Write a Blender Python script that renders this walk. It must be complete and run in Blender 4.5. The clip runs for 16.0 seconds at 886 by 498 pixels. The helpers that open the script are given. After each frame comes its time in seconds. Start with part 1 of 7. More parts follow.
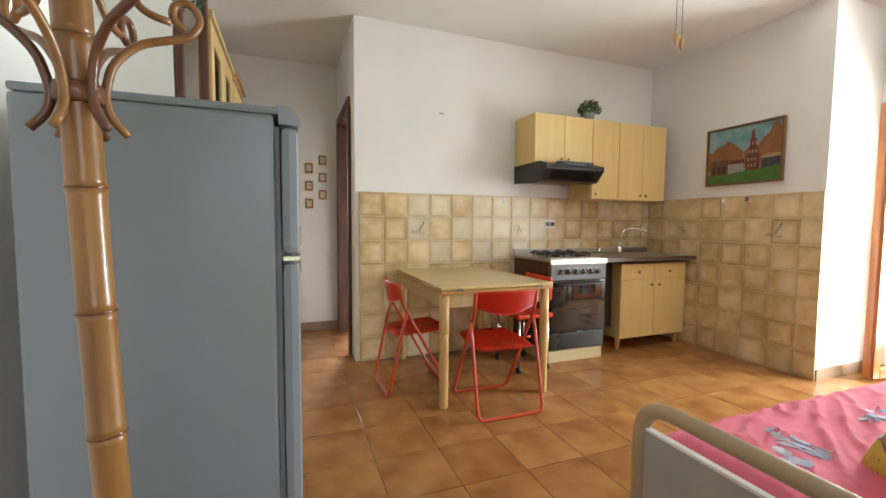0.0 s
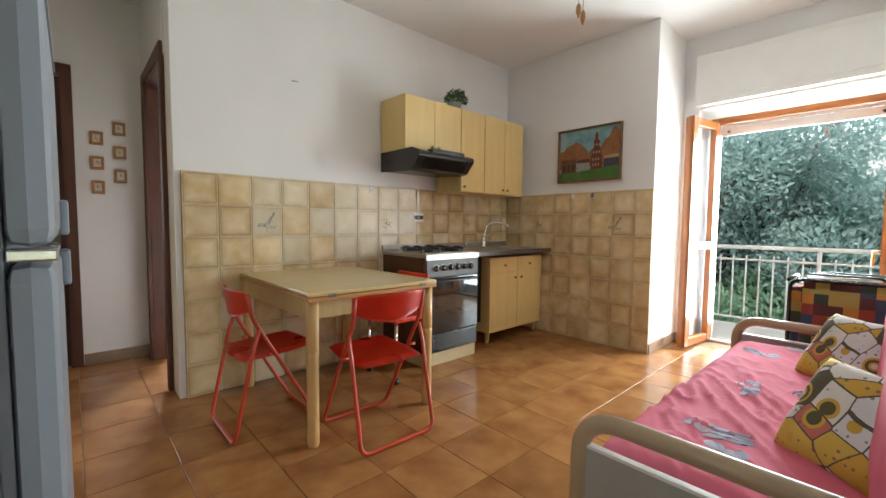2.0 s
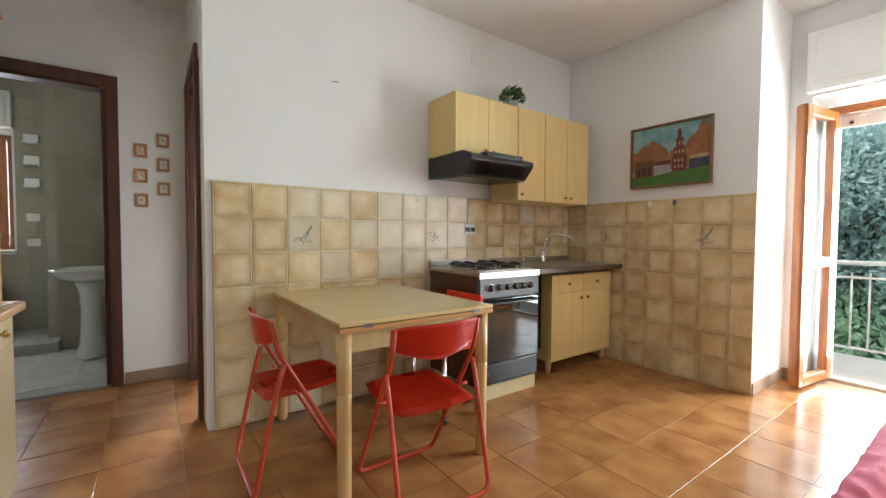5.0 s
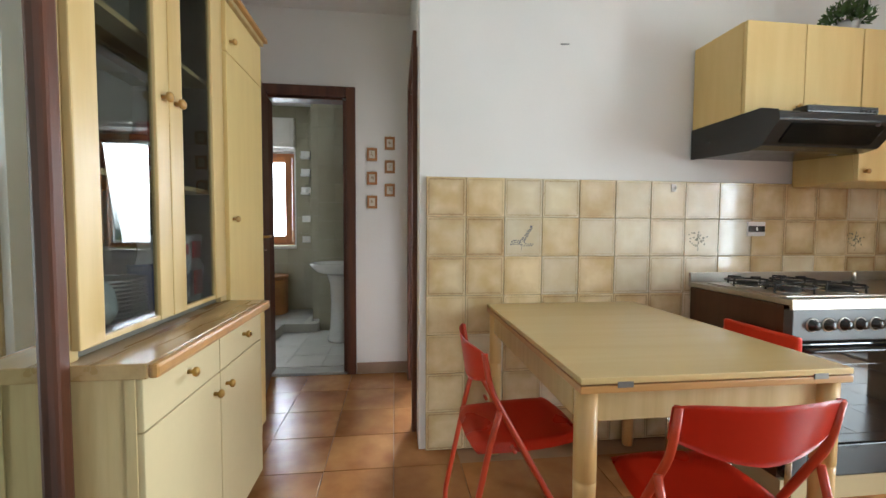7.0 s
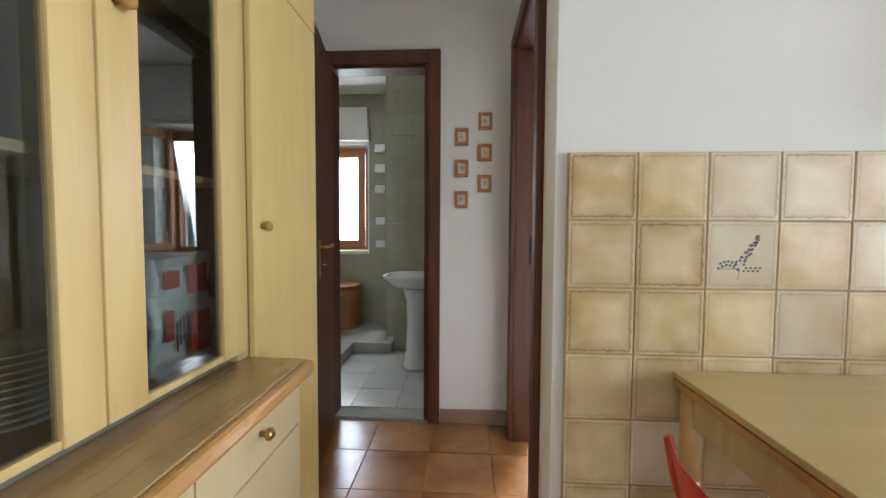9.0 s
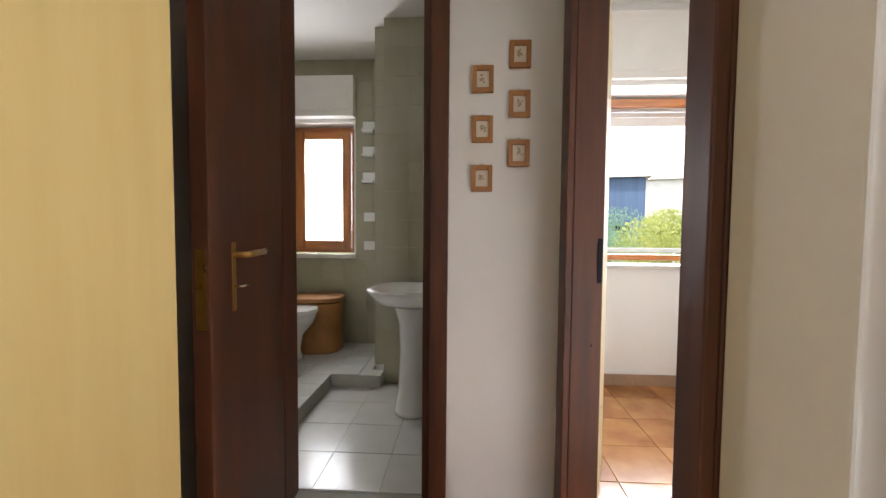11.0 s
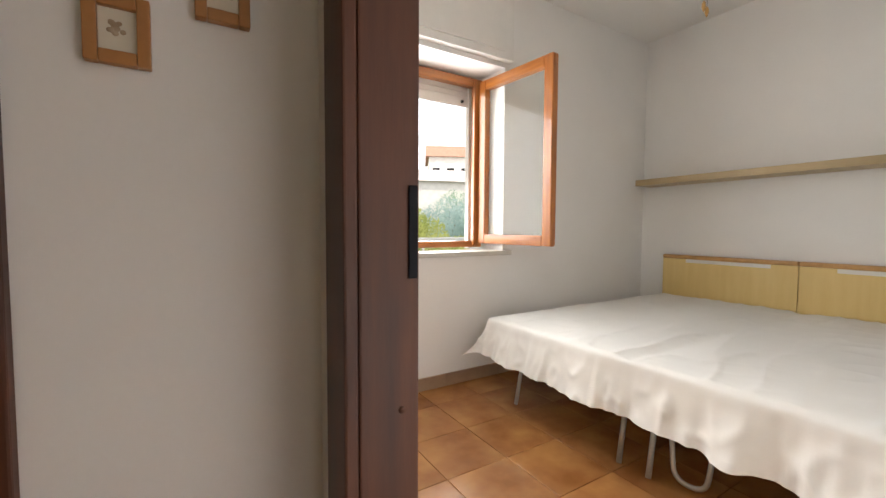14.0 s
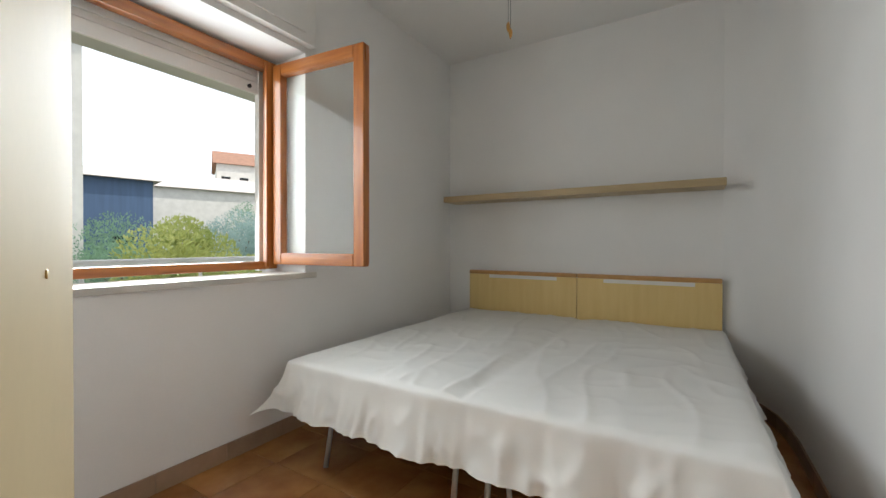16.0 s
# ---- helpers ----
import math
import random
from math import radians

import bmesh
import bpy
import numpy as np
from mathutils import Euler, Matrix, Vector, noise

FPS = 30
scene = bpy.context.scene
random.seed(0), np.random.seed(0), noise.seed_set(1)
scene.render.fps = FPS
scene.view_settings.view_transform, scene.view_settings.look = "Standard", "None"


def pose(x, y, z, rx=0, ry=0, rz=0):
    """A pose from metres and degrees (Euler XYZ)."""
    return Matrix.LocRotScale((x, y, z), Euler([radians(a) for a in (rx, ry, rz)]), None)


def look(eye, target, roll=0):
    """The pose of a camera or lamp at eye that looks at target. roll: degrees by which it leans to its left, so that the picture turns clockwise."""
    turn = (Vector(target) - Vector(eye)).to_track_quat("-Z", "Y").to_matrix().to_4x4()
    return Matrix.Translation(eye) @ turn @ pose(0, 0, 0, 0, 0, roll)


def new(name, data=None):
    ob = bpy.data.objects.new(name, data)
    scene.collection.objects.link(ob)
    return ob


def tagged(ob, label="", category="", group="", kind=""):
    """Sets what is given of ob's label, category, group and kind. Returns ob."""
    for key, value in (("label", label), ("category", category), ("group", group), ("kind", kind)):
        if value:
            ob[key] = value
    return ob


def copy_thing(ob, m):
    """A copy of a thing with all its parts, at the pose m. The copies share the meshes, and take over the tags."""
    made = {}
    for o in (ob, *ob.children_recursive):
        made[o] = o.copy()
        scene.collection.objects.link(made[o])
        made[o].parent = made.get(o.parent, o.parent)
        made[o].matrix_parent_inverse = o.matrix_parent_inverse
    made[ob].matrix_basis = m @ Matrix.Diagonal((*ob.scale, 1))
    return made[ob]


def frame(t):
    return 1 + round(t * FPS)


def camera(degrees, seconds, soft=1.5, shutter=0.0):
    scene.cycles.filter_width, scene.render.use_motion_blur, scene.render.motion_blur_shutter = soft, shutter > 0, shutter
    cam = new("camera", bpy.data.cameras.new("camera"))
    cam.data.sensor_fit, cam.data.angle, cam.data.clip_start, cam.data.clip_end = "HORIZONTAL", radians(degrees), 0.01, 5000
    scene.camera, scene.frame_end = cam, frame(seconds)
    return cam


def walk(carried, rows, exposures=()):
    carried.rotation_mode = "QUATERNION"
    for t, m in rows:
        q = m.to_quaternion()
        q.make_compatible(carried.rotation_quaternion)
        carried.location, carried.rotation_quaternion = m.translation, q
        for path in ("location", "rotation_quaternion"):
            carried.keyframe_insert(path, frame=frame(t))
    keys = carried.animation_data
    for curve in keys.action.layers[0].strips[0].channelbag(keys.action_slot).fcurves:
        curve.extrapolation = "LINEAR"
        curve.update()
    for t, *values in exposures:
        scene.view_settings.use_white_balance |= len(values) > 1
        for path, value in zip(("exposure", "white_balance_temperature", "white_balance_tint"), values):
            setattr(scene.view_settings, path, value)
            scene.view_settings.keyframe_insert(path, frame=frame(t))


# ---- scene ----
cam = camera(95.0, 16.0)
PATH = [
    (0, (-0.542, -3.372, 1.160), (0.166, -1.506, 1.036), 0.4),
    (0.5, (-0.508, -3.219, 1.145), (0.347, -1.416, 1.019), 0.4),
    (1, (-0.487, -3.096, 1.126), (0.538, -1.383, 0.999), 0.5),
    (1.5, (-0.488, -2.997, 1.108), (0.717, -1.406, 0.981), 0.4),
    (2, (-0.499, -2.915, 1.106), (0.849, -1.442, 0.984), 0.5),
    (2.5, (-0.521, -2.85, 1.107), (0.944, -1.493, 1.005), 0.4),
    (3, (-0.538, -2.791, 1.119), (1.004, -1.521, 1.037), 0.4),
    (5.5, (-0.201, -2.519, 1.121), (0.745, -0.759, 1.046), 0.3),
    (6, (-0.171, -2.405, 1.121), (0.53, -0.533, 1.035), 0.3),
    (6.5, (-0.17, -2.259, 1.145), (0.305, -0.318, 1.053), 0.3),
    (7, (-0.16, -2.065, 1.152), (0.077, -0.081, 1.057), 0.3),
    (7.5, (-0.175, -1.891, 1.153), (-0.106, 0.105, 1.058), 0.3),
    (8, (-0.223, -1.677, 1.175), (-0.26, 0.32, 1.076), 0.15),
    (8.5, (-0.281, -1.486, 1.193), (-0.372, 0.51, 1.093), 0.2),
    (9, (-0.303, -1.251, 1.189), (-0.418, 0.743, 1.092), 0.3),
    (9.5, (-0.337, -1.03, 1.183), (-0.46, 0.964, 1.084), 0.4),
    (9.7, (-0.346, -0.938, 1.183), (-0.486, 1.054, 1.08), 0.4),
    (11.8, (-0.44, -0.058, 1.162), (-0.476, 1.94, 1.07), 0.6),
    (12, (-0.452, 0.014, 1.159), (-0.388, 2.011, 1.065), 0.5),
    (12.5, (-0.438, 0.133, 1.130), (-0.142, 2.109, 1.033), 0.5),
    (13, (-0.423, 0.235, 1.107), (0.116, 2.159, 1.005), 0.5),
    (13.5, (-0.355, 0.337, 1.080), (0.442, 2.169, 0.986), 0.35),
    (14, (-0.247, 0.417, 1.079), (0.8, 2.118, 0.977), 0.3),
    (14.5, (-0.147, 0.51, 1.079), (1.108, 2.065, 1.001), 0.2),
    (15, (-0.066, 0.614, 1.077), (1.377, 1.998, 1.033), 0.1),
    (15.5, (-0.011, 0.715, 1.083), (1.597, 1.904, 1.056), 0.1),
    (16, (0.036, 0.751, 1.083), (1.744, 1.792, 1.065), 0.1),
]
EXPOSURES = [(0, 0.51, 6600, 10), (1.0, 0.34, 6300, 10), (2.0, 0.16, 6250, 10), (3.0, 0.04, 6250, 10), (5.5, 0.44, 6100, 10), (6.5, 0.52, 6050, 8), (7.5, 0.36, 5950, 8), (8.5, 0.46, 5950, 9), (9.7, 0.36, 5850, 9),
             (12.0, 0.56, 7050, 17), (12.5, 0.50, 7050, 17), (13.0, 0.40, 7050, 17), (13.5, 0.18, 7000, 16), (14.5, -0.06, 6750, 12), (15.0, -0.12, 6500, 9), (15.5, -0.42, 6350, 9), (16.0, -0.60, 6350, 9)]
walk(cam, [(t, look(e, g, r)) for t, e, g, r in PATH], EXPOSURES)

# ---- light: hazy bright sky, soft sun, sky light in the three openings, an added hall beam ----
world = bpy.data.worlds.new("sky")
scene.world = world
world.use_nodes = True
wn = world.node_tree.nodes
sky = wn.new("ShaderNodeTexSky")
sky.sky_type, sky.sun_disc = "NISHITA", False
sky.sun_elevation, sky.sun_rotation = radians(66), radians(218)
sky.dust_density = 2.0
wn["Background"].inputs[1].default_value = 0.15
veil = wn.new("ShaderNodeMix")  # bright thin cloud over the whole sky
veil.data_type = "RGBA"
veil.inputs[0].default_value = 0.75
veil.inputs[7].default_value = (20.0, 21.0, 22.2, 1)
world.node_tree.links.new(sky.outputs[0], veil.inputs[6])
world.node_tree.links.new(veil.outputs[2], wn["Background"].inputs[0])
sun = new("sun", bpy.data.lights.new("sun", "SUN"))
sun.data.energy, sun.data.angle, sun.data.color = 5.0, radians(0.6), (1.0, 0.93, 0.82)
sun.matrix_world = look((-7, -9, 26), (0, 0, 0))


def window_light(name, at, facing, w, h, watts, tint, spread=180):
    li = bpy.data.lights.new(name, "AREA")
    li.shape, li.size, li.size_y, li.energy, li.color = "RECTANGLE", w, h, watts, tint
    li.spread = radians(spread)
    ob = new(name, li)
    ob.matrix_world = look(at, [a + b for a, b in zip(at, facing)])
    return ob


window_light("balcony_sky_light", (4.20, -2.37, 1.12), (-1, 0, 0), 1.1, 1.95, 118, (0.86, 0.97, 0.985), 150)
window_light("bedroom_sky_light", (0.98, 3.12, 1.55), (-0.06, -1, -0.18), 1.2, 1.15, 35, (0.89, 0.965, 1.0), 168)
# added narrow beam through the bedroom doorway that brightens the hall floor
window_light("hall_patch_light", (1.02, 3.10, 1.60), (-0.36, -1, -0.44), 1.1, 1.0, 19, (0.93, 0.975, 1.0), 52)
window_light("bathroom_sky_light", (-1.80, 3.52, 1.5), (0, -1, 0), 0.55, 1.0, 19, (0.95, 0.98, 1.0))


# ---- materials ----
def mat(name, color=(0.8, 0.8, 0.8), rough=0.5, metal=0.0, var=0.06, scale=6.0, fine=60.0, bump=0.1, dist=0.002,
        stretch=(1, 1, 1), color2=None, coat=0.0, rand=0.0, contrast=(0.35, 0.65), coord="Object"):
    m = bpy.data.materials.new(name)
    m.use_nodes = True
    n, l = m.node_tree.nodes, m.node_tree.links
    p = n["Principled BSDF"]
    tc = n.new("ShaderNodeTexCoord")
    mp = n.new("ShaderNodeMapping")
    mp.inputs["Scale"].default_value = stretch
    l.new(tc.outputs[coord], mp.inputs[0])
    big, small = n.new("ShaderNodeTexNoise"), n.new("ShaderNodeTexNoise")
    big.inputs["Scale"].default_value, small.inputs["Scale"].default_value = scale, fine
    big.inputs["Detail"].default_value, small.inputs["Detail"].default_value = 4, 3
    vec = mp.outputs[0]
    if rand:
        oi = n.new("ShaderNodeObjectInfo")
        sc = n.new("ShaderNodeVectorMath")
        sc.operation = "SCALE"
        sc.inputs[0].default_value = (17, 31, 23)
        l.new(oi.outputs["Random"], sc.inputs["Scale"])
        ad = n.new("ShaderNodeVectorMath")
        l.new(vec, ad.inputs[0])
        l.new(sc.outputs[0], ad.inputs[1])
        vec = ad.outputs[0]
    l.new(vec, big.inputs["Vector"])
    l.new(vec, small.inputs["Vector"])
    c2 = color2 or tuple(max(0, c * (1 - 2.2 * var)) for c in color)
    ramp = n.new("ShaderNodeValToRGB")
    ramp.color_ramp.elements[0].position, ramp.color_ramp.elements[1].position = contrast
    ramp.color_ramp.elements[0].color, ramp.color_ramp.elements[1].color = (*c2, 1), (*color, 1)
    l.new(big.outputs[0], ramp.inputs[0])
    mix = n.new("ShaderNodeMix")
    mix.data_type, mix.blend_type = "RGBA", "MULTIPLY"
    mix.inputs[0].default_value = min(1, var * 4)
    l.new(ramp.outputs[0], mix.inputs[6])
    sr = n.new("ShaderNodeMapRange")
    sr.inputs["To Min"].default_value, sr.inputs["To Max"].default_value = 0.75, 1.15
    l.new(small.outputs[0], sr.inputs[0])
    l.new(sr.outputs[0], mix.inputs[7])
    out = mix.outputs[2]
    if rand:
        hv = n.new("ShaderNodeHueSaturation")
        rr = n.new("ShaderNodeMapRange")
        rr.inputs["To Min"].default_value, rr.inputs["To Max"].default_value = 1 - rand, 1 + rand
        l.new(oi.outputs["Random"], rr.inputs[0])
        l.new(rr.outputs[0], hv.inputs["Value"])
        l.new(out, hv.inputs["Color"])
        out = hv.outputs[0]
    l.new(out, p.inputs["Base Color"])
    p.inputs["Metallic"].default_value = metal
    rm = n.new("ShaderNodeMapRange")
    rm.inputs["To Min"].default_value, rm.inputs["To Max"].default_value = max(0.02, rough - 0.08), min(1, rough + 0.08)
    l.new(big.outputs[0], rm.inputs[0])
    l.new(rm.outputs[0], p.inputs["Roughness"])
    if coat:
        p.inputs["Coat Weight"].default_value, p.inputs["Coat Roughness"].default_value = coat, 0.08
    if bump:
        bp = n.new("ShaderNodeBump")
        bp.inputs["Strength"].default_value, bp.inputs["Distance"].default_value = bump, dist
        l.new(small.outputs[0], bp.inputs["Height"])
        l.new(bp.outputs[0], p.inputs["Normal"])
    return m


def glass(name, tint=(1, 1, 1), rough=0.0, ior=1.45):
    m = bpy.data.materials.new(name)
    m.use_nodes = True
    p = m.node_tree.nodes["Principled BSDF"]
    p.inputs["Base Color"].default_value = (*tint, 1)
    p.inputs["Transmission Weight"].default_value, p.inputs["Roughness"].default_value, p.inputs["IOR"].default_value = 1, rough, ior
    return m


def thin_glass(name, tint, gloss):
    """A flat pane: straight view through it and a clear reflection."""
    m = bpy.data.materials.new(name)
    m.use_nodes = True
    n, l = m.node_tree.nodes, m.node_tree.links
    n.remove(n["Principled BSDF"])
    tr, gl, mx = n.new("ShaderNodeBsdfTransparent"), n.new("ShaderNodeBsdfGlossy"), n.new("ShaderNodeMixShader")
    tr.inputs[0].default_value = (*tint, 1)
    gl.inputs["Roughness"].default_value = 0.01
    mx.inputs[0].default_value = gloss
    l.new(tr.outputs[0], mx.inputs[1])
    l.new(gl.outputs[0], mx.inputs[2])
    l.new(mx.outputs[0], n["Material Output"].inputs[0])
    return m


def glazed_tile(name, light, dark, edge, rough, border):
    """Glazed square tile: cloudy glaze with a darker hand-painted border line near its edge."""
    m = mat(name, light, rough, var=0.04, scale=7, fine=30, bump=0.10, dist=0.003, color2=dark, rand=0.10, coat=0.4, contrast=(0.33, 0.66))
    n, l = m.node_tree.nodes, m.node_tree.links
    p = n["Principled BSDF"]
    src = p.inputs["Base Color"].links[0].from_socket
    tc = [x for x in n if x.type == "TEX_COORD"][0]
    ab = n.new("ShaderNodeVectorMath")
    ab.operation = "ABSOLUTE"
    wob = n.new("ShaderNodeTexNoise")
    wob.inputs["Scale"].default_value = 14
    ws = n.new("ShaderNodeVectorMath")
    ws.operation = "MULTIPLY_ADD"
    ws.inputs[1].default_value = (0.012, 0.012, 0.012)
    l.new(wob.outputs["Color"], ws.inputs[0])
    ce = n.new("ShaderNodeVectorMath")
    ce.inputs[1].default_value = (-0.006, 0, -0.006)
    l.new(tc.outputs["Object"], ce.inputs[0])
    l.new(ce.outputs[0], ws.inputs[2])
    l.new(ws.outputs[0], ab.inputs[0])
    sx = n.new("ShaderNodeSeparateXYZ")
    l.new(ab.outputs[0], sx.inputs[0])
    mx = n.new("ShaderNodeMath")
    mx.operation = "MAXIMUM"
    l.new(sx.outputs[0], mx.inputs[0])
    l.new(sx.outputs[2], mx.inputs[1])
    rp = n.new("ShaderNodeValToRGB")
    e = rp.color_ramp.elements
    e[0].position, e[0].color = border - 0.045, (0, 0, 0, 1)
    e[1].position, e[1].color = border - 0.006, (0.36, 0.36, 0.36, 1)
    for pos, v in ((border - 0.0035, 0.95), (border - 0.0005, 0.95), (border + 0.002, 0.2), (border + 0.02, 0.45)):
        x = e.new(pos)
        x.color = (v, v, v, 1)
    l.new(mx.outputs[0], rp.inputs[0])
    # the border is strong on some tiles and faint on others
    oi = [x for x in n if x.type == "OBJECT_INFO"][0]
    wh = n.new("ShaderNodeTexWhiteNoise")
    wh.noise_dimensions = "1D"
    l.new(oi.outputs["Random"], wh.inputs["W"])
    k = n.new("ShaderNodeMapRange")
    k.inputs["To Min"].default_value, k.inputs["To Max"].default_value = 0.25, 1.0
    l.new(wh.outputs[0], k.inputs[0])
    mu = n.new("ShaderNodeMath")
    mu.operation = "MULTIPLY"
    l.new(rp.outputs[0], mu.inputs[0])
    l.new(k.outputs[0], mu.inputs[1])
    mix = n.new("ShaderNodeMix")
    mix.data_type = "RGBA"
    mix.inputs[7].default_value = (*edge, 1)
    l.new(mu.outputs[0], mix.inputs[0])
    l.new(src, mix.inputs[6])
    l.new(mix.outputs[2], p.inputs["Base Color"])
    return m


def patterned(name, stops, scale, rough=0.8, kind="voronoi"):
    """Printed cloth: blotches of the given colours."""
    m = bpy.data.materials.new(name)
    m.use_nodes = True
    n, l = m.node_tree.nodes, m.node_tree.links
    p = n["Principled BSDF"]
    tc = n.new("ShaderNodeTexCoord")
    vo = n.new("ShaderNodeTexVoronoi")
    vo.inputs["Scale"].default_value = scale
    if kind == "check":
        vo.inputs["Randomness"].default_value = 0.0
        vo.distance = "CHEBYCHEV"
    l.new(tc.outputs["Object"], vo.inputs["Vector"])
    sep = n.new("ShaderNodeSeparateColor")
    l.new(vo.outputs["Color"], sep.inputs[0])
    rp = n.new("ShaderNodeValToRGB")
    rp.color_ramp.interpolation = "CONSTANT"
    e = rp.color_ramp.elements
    for i, c in enumerate(stops):
        x = e[i] if i < 2 else e.new(i / len(stops))
        x.position, x.color = i / len(stops), (*c, 1)
    l.new(sep.outputs[0], rp.inputs[0])
    cloth = rp.outputs[0]
    if kind == "print":
        # dark dots, rings inside the patches and thin outlines between them
        def layer(sock, lo, hi, colour, base, strength=1.0):
            g = n.new("ShaderNodeMath")
            g.operation = "COMPARE"
            g.inputs[1].default_value, g.inputs[2].default_value = (lo + hi) / 2, (hi - lo) / 2
            l.new(sock, g.inputs[0])
            k = n.new("ShaderNodeMath")
            k.operation = "MULTIPLY"
            k.inputs[1].default_value = strength
            l.new(g.outputs[0], k.inputs[0])
            x = n.new("ShaderNodeMix")
            x.data_type = "RGBA"
            x.inputs[7].default_value = (*colour, 1)
            l.new(k.outputs[0], x.inputs[0])
            l.new(base, x.inputs[6])
            return x.outputs[2]
        dots, line = n.new("ShaderNodeTexVoronoi"), n.new("ShaderNodeTexVoronoi")
        dots.inputs["Scale"].default_value, dots.inputs["Randomness"].default_value = 42, 0.45
        line.feature = "DISTANCE_TO_EDGE"
        line.inputs["Scale"].default_value = scale
        for v in (dots, line):
            l.new(tc.outputs["Object"], v.inputs["Vector"])
        cloth = layer(dots.outputs["Distance"], 0.0, 0.2, (0.12, 0.09, 0.08), cloth, 0.75)
        cloth = layer(vo.outputs["Distance"], 0.0, 0.34, (0.58, 0.36, 0.05), cloth)
        cloth = layer(vo.outputs["Distance"], 0.16, 0.26, (0.10, 0.09, 0.04), cloth)
        cloth = layer(vo.outputs["Distance"], 0.0, 0.09, (0.68, 0.62, 0.58), cloth)
        cloth = layer(line.outputs["Distance"], 0.0, 0.018, (0.10, 0.08, 0.06), cloth)
    no = n.new("ShaderNodeTexNoise")
    no.inputs["Scale"].default_value = 220
    bp = n.new("ShaderNodeBump")
    bp.inputs["Strength"].default_value, bp.inputs["Distance"].default_value = 0.25, 0.002
    l.new(tc.outputs["Object"], no.inputs["Vector"])
    l.new(no.outputs[0], bp.inputs["Height"])
    l.new(cloth, p.inputs["Base Color"])
    l.new(bp.outputs[0], p.inputs["Normal"])
    p.inputs["Roughness"].default_value = rough
    return m


PLASTER = mat("plaster_white", (0.83, 0.81, 0.785), 0.9, var=0.02, scale=1.5, fine=90, bump=0.12, dist=0.002)
CEIL = mat("plaster_ceiling", (0.82, 0.80, 0.77), 0.92, var=0.02, scale=1.2, fine=120, bump=0.1)
TILE = glazed_tile("ochre_wall_tile", (0.77, 0.625, 0.385), (0.59, 0.42, 0.205), (0.24, 0.125, 0.04), 0.2, 0.0915)
TILE_PALE = glazed_tile("pale_wall_tile", (0.78, 0.70, 0.53), (0.68, 0.57, 0.37), (0.36, 0.24, 0.11), 0.2, 0.0915)
GROUT = mat("wall_grout", (0.60, 0.49, 0.31), 0.9, var=0.08, fine=150)
TERRA = mat("terracotta_floor_tile", (0.46, 0.213, 0.072), 0.22, var=0.08, scale=4.5, fine=22, bump=0.05, dist=0.002, color2=(0.27, 0.105, 0.032), rand=0.07, contrast=(0.3, 0.68))
FGROUT = mat("floor_grout", (0.36, 0.21, 0.11), 0.85, var=0.1, fine=120)
SKIRT = mat("stoneware_skirting", (0.36, 0.235, 0.15), 0.45, var=0.08, scale=8, fine=50, rand=0.08)
DARKWOOD = mat("dark_stained_wood", (0.115, 0.034, 0.013), 0.5, var=0.12, scale=3, fine=40, stretch=(6, 6, 0.6), color2=(0.055, 0.015, 0.006), coat=0.0)
PINE = mat("varnished_pine", (0.50, 0.175, 0.035), 0.3, var=0.12, scale=3, fine=30, stretch=(9, 9, 0.8), color2=(0.33, 0.10, 0.02), coat=0.5)
PINEY = mat("varnished_pine_rail", (0.50, 0.175, 0.035), 0.3, var=0.12, scale=3, fine=30, stretch=(0.8, 0.8, 9), color2=(0.33, 0.10, 0.02), coat=0.5)
MAPLE = mat("maple_laminate", (0.76, 0.56, 0.235), 0.4, var=0.03, scale=2.5, fine=26, stretch=(7, 7, 0.7), color2=(0.72, 0.515, 0.205), bump=0.03)
ASH = mat("pale_ash_laminate", (0.60, 0.45, 0.22), 0.4, var=0.07, scale=2.5, fine=24, stretch=(8, 8, 0.6), color2=(0.50, 0.35, 0.15), bump=0.03)
DOORASH = mat("honey_ash_veneer", (0.70, 0.50, 0.225), 0.36, var=0.05, scale=1.6, fine=20, stretch=(6, 6, 0.5), color2=(0.60, 0.40, 0.155), bump=0.03, contrast=(0.42, 0.6))
ASHTOP = mat("ash_counter_top", (0.50, 0.33, 0.145), 0.28, var=0.08, scale=2.5, fine=24, stretch=(8, 0.6, 8), color2=(0.40, 0.25, 0.10), bump=0.03, coat=0.3)
TABLETOP = mat("beech_tabletop", (0.61, 0.44, 0.19), 0.24, var=0.015, scale=2.5, fine=24, stretch=(0.6, 8, 8), color2=(0.58, 0.41, 0.17), bump=0, coat=0.4)
tt = TABLETOP.node_tree.nodes["Principled BSDF"]
TABLETOP.node_tree.links.remove(tt.inputs["Roughness"].links[0])
tt.inputs["Roughness"].default_value = 0.25
BEECH = mat("turned_beech", (0.66, 0.42, 0.165), 0.35, var=0.06, scale=3, fine=26, stretch=(8, 8, 0.7), color2=(0.56, 0.33, 0.115), coat=0.2)
PINEEDGE = mat("pine_edging", (0.55, 0.285, 0.09), 0.35, var=0.08, scale=3, fine=26, stretch=(0.8, 8, 8), coat=0.3)
FRIDGE = mat("fridge_enamel", (0.23, 0.26, 0.29), 0.3, var=0.008, scale=0.3, fine=260, bump=0.15, dist=0.001)
FRIDGED = mat("fridge_seal", (0.16, 0.18, 0.2), 0.6, var=0.05)
RED = mat("red_plastic", (0.66, 0.034, 0.010), 0.3, var=0.05, scale=3, fine=60, bump=0.03)
REDTUBE = mat("red_painted_tube", (0.54, 0.055, 0.018), 0.32, var=0.08, scale=8, fine=60, bump=0.03)
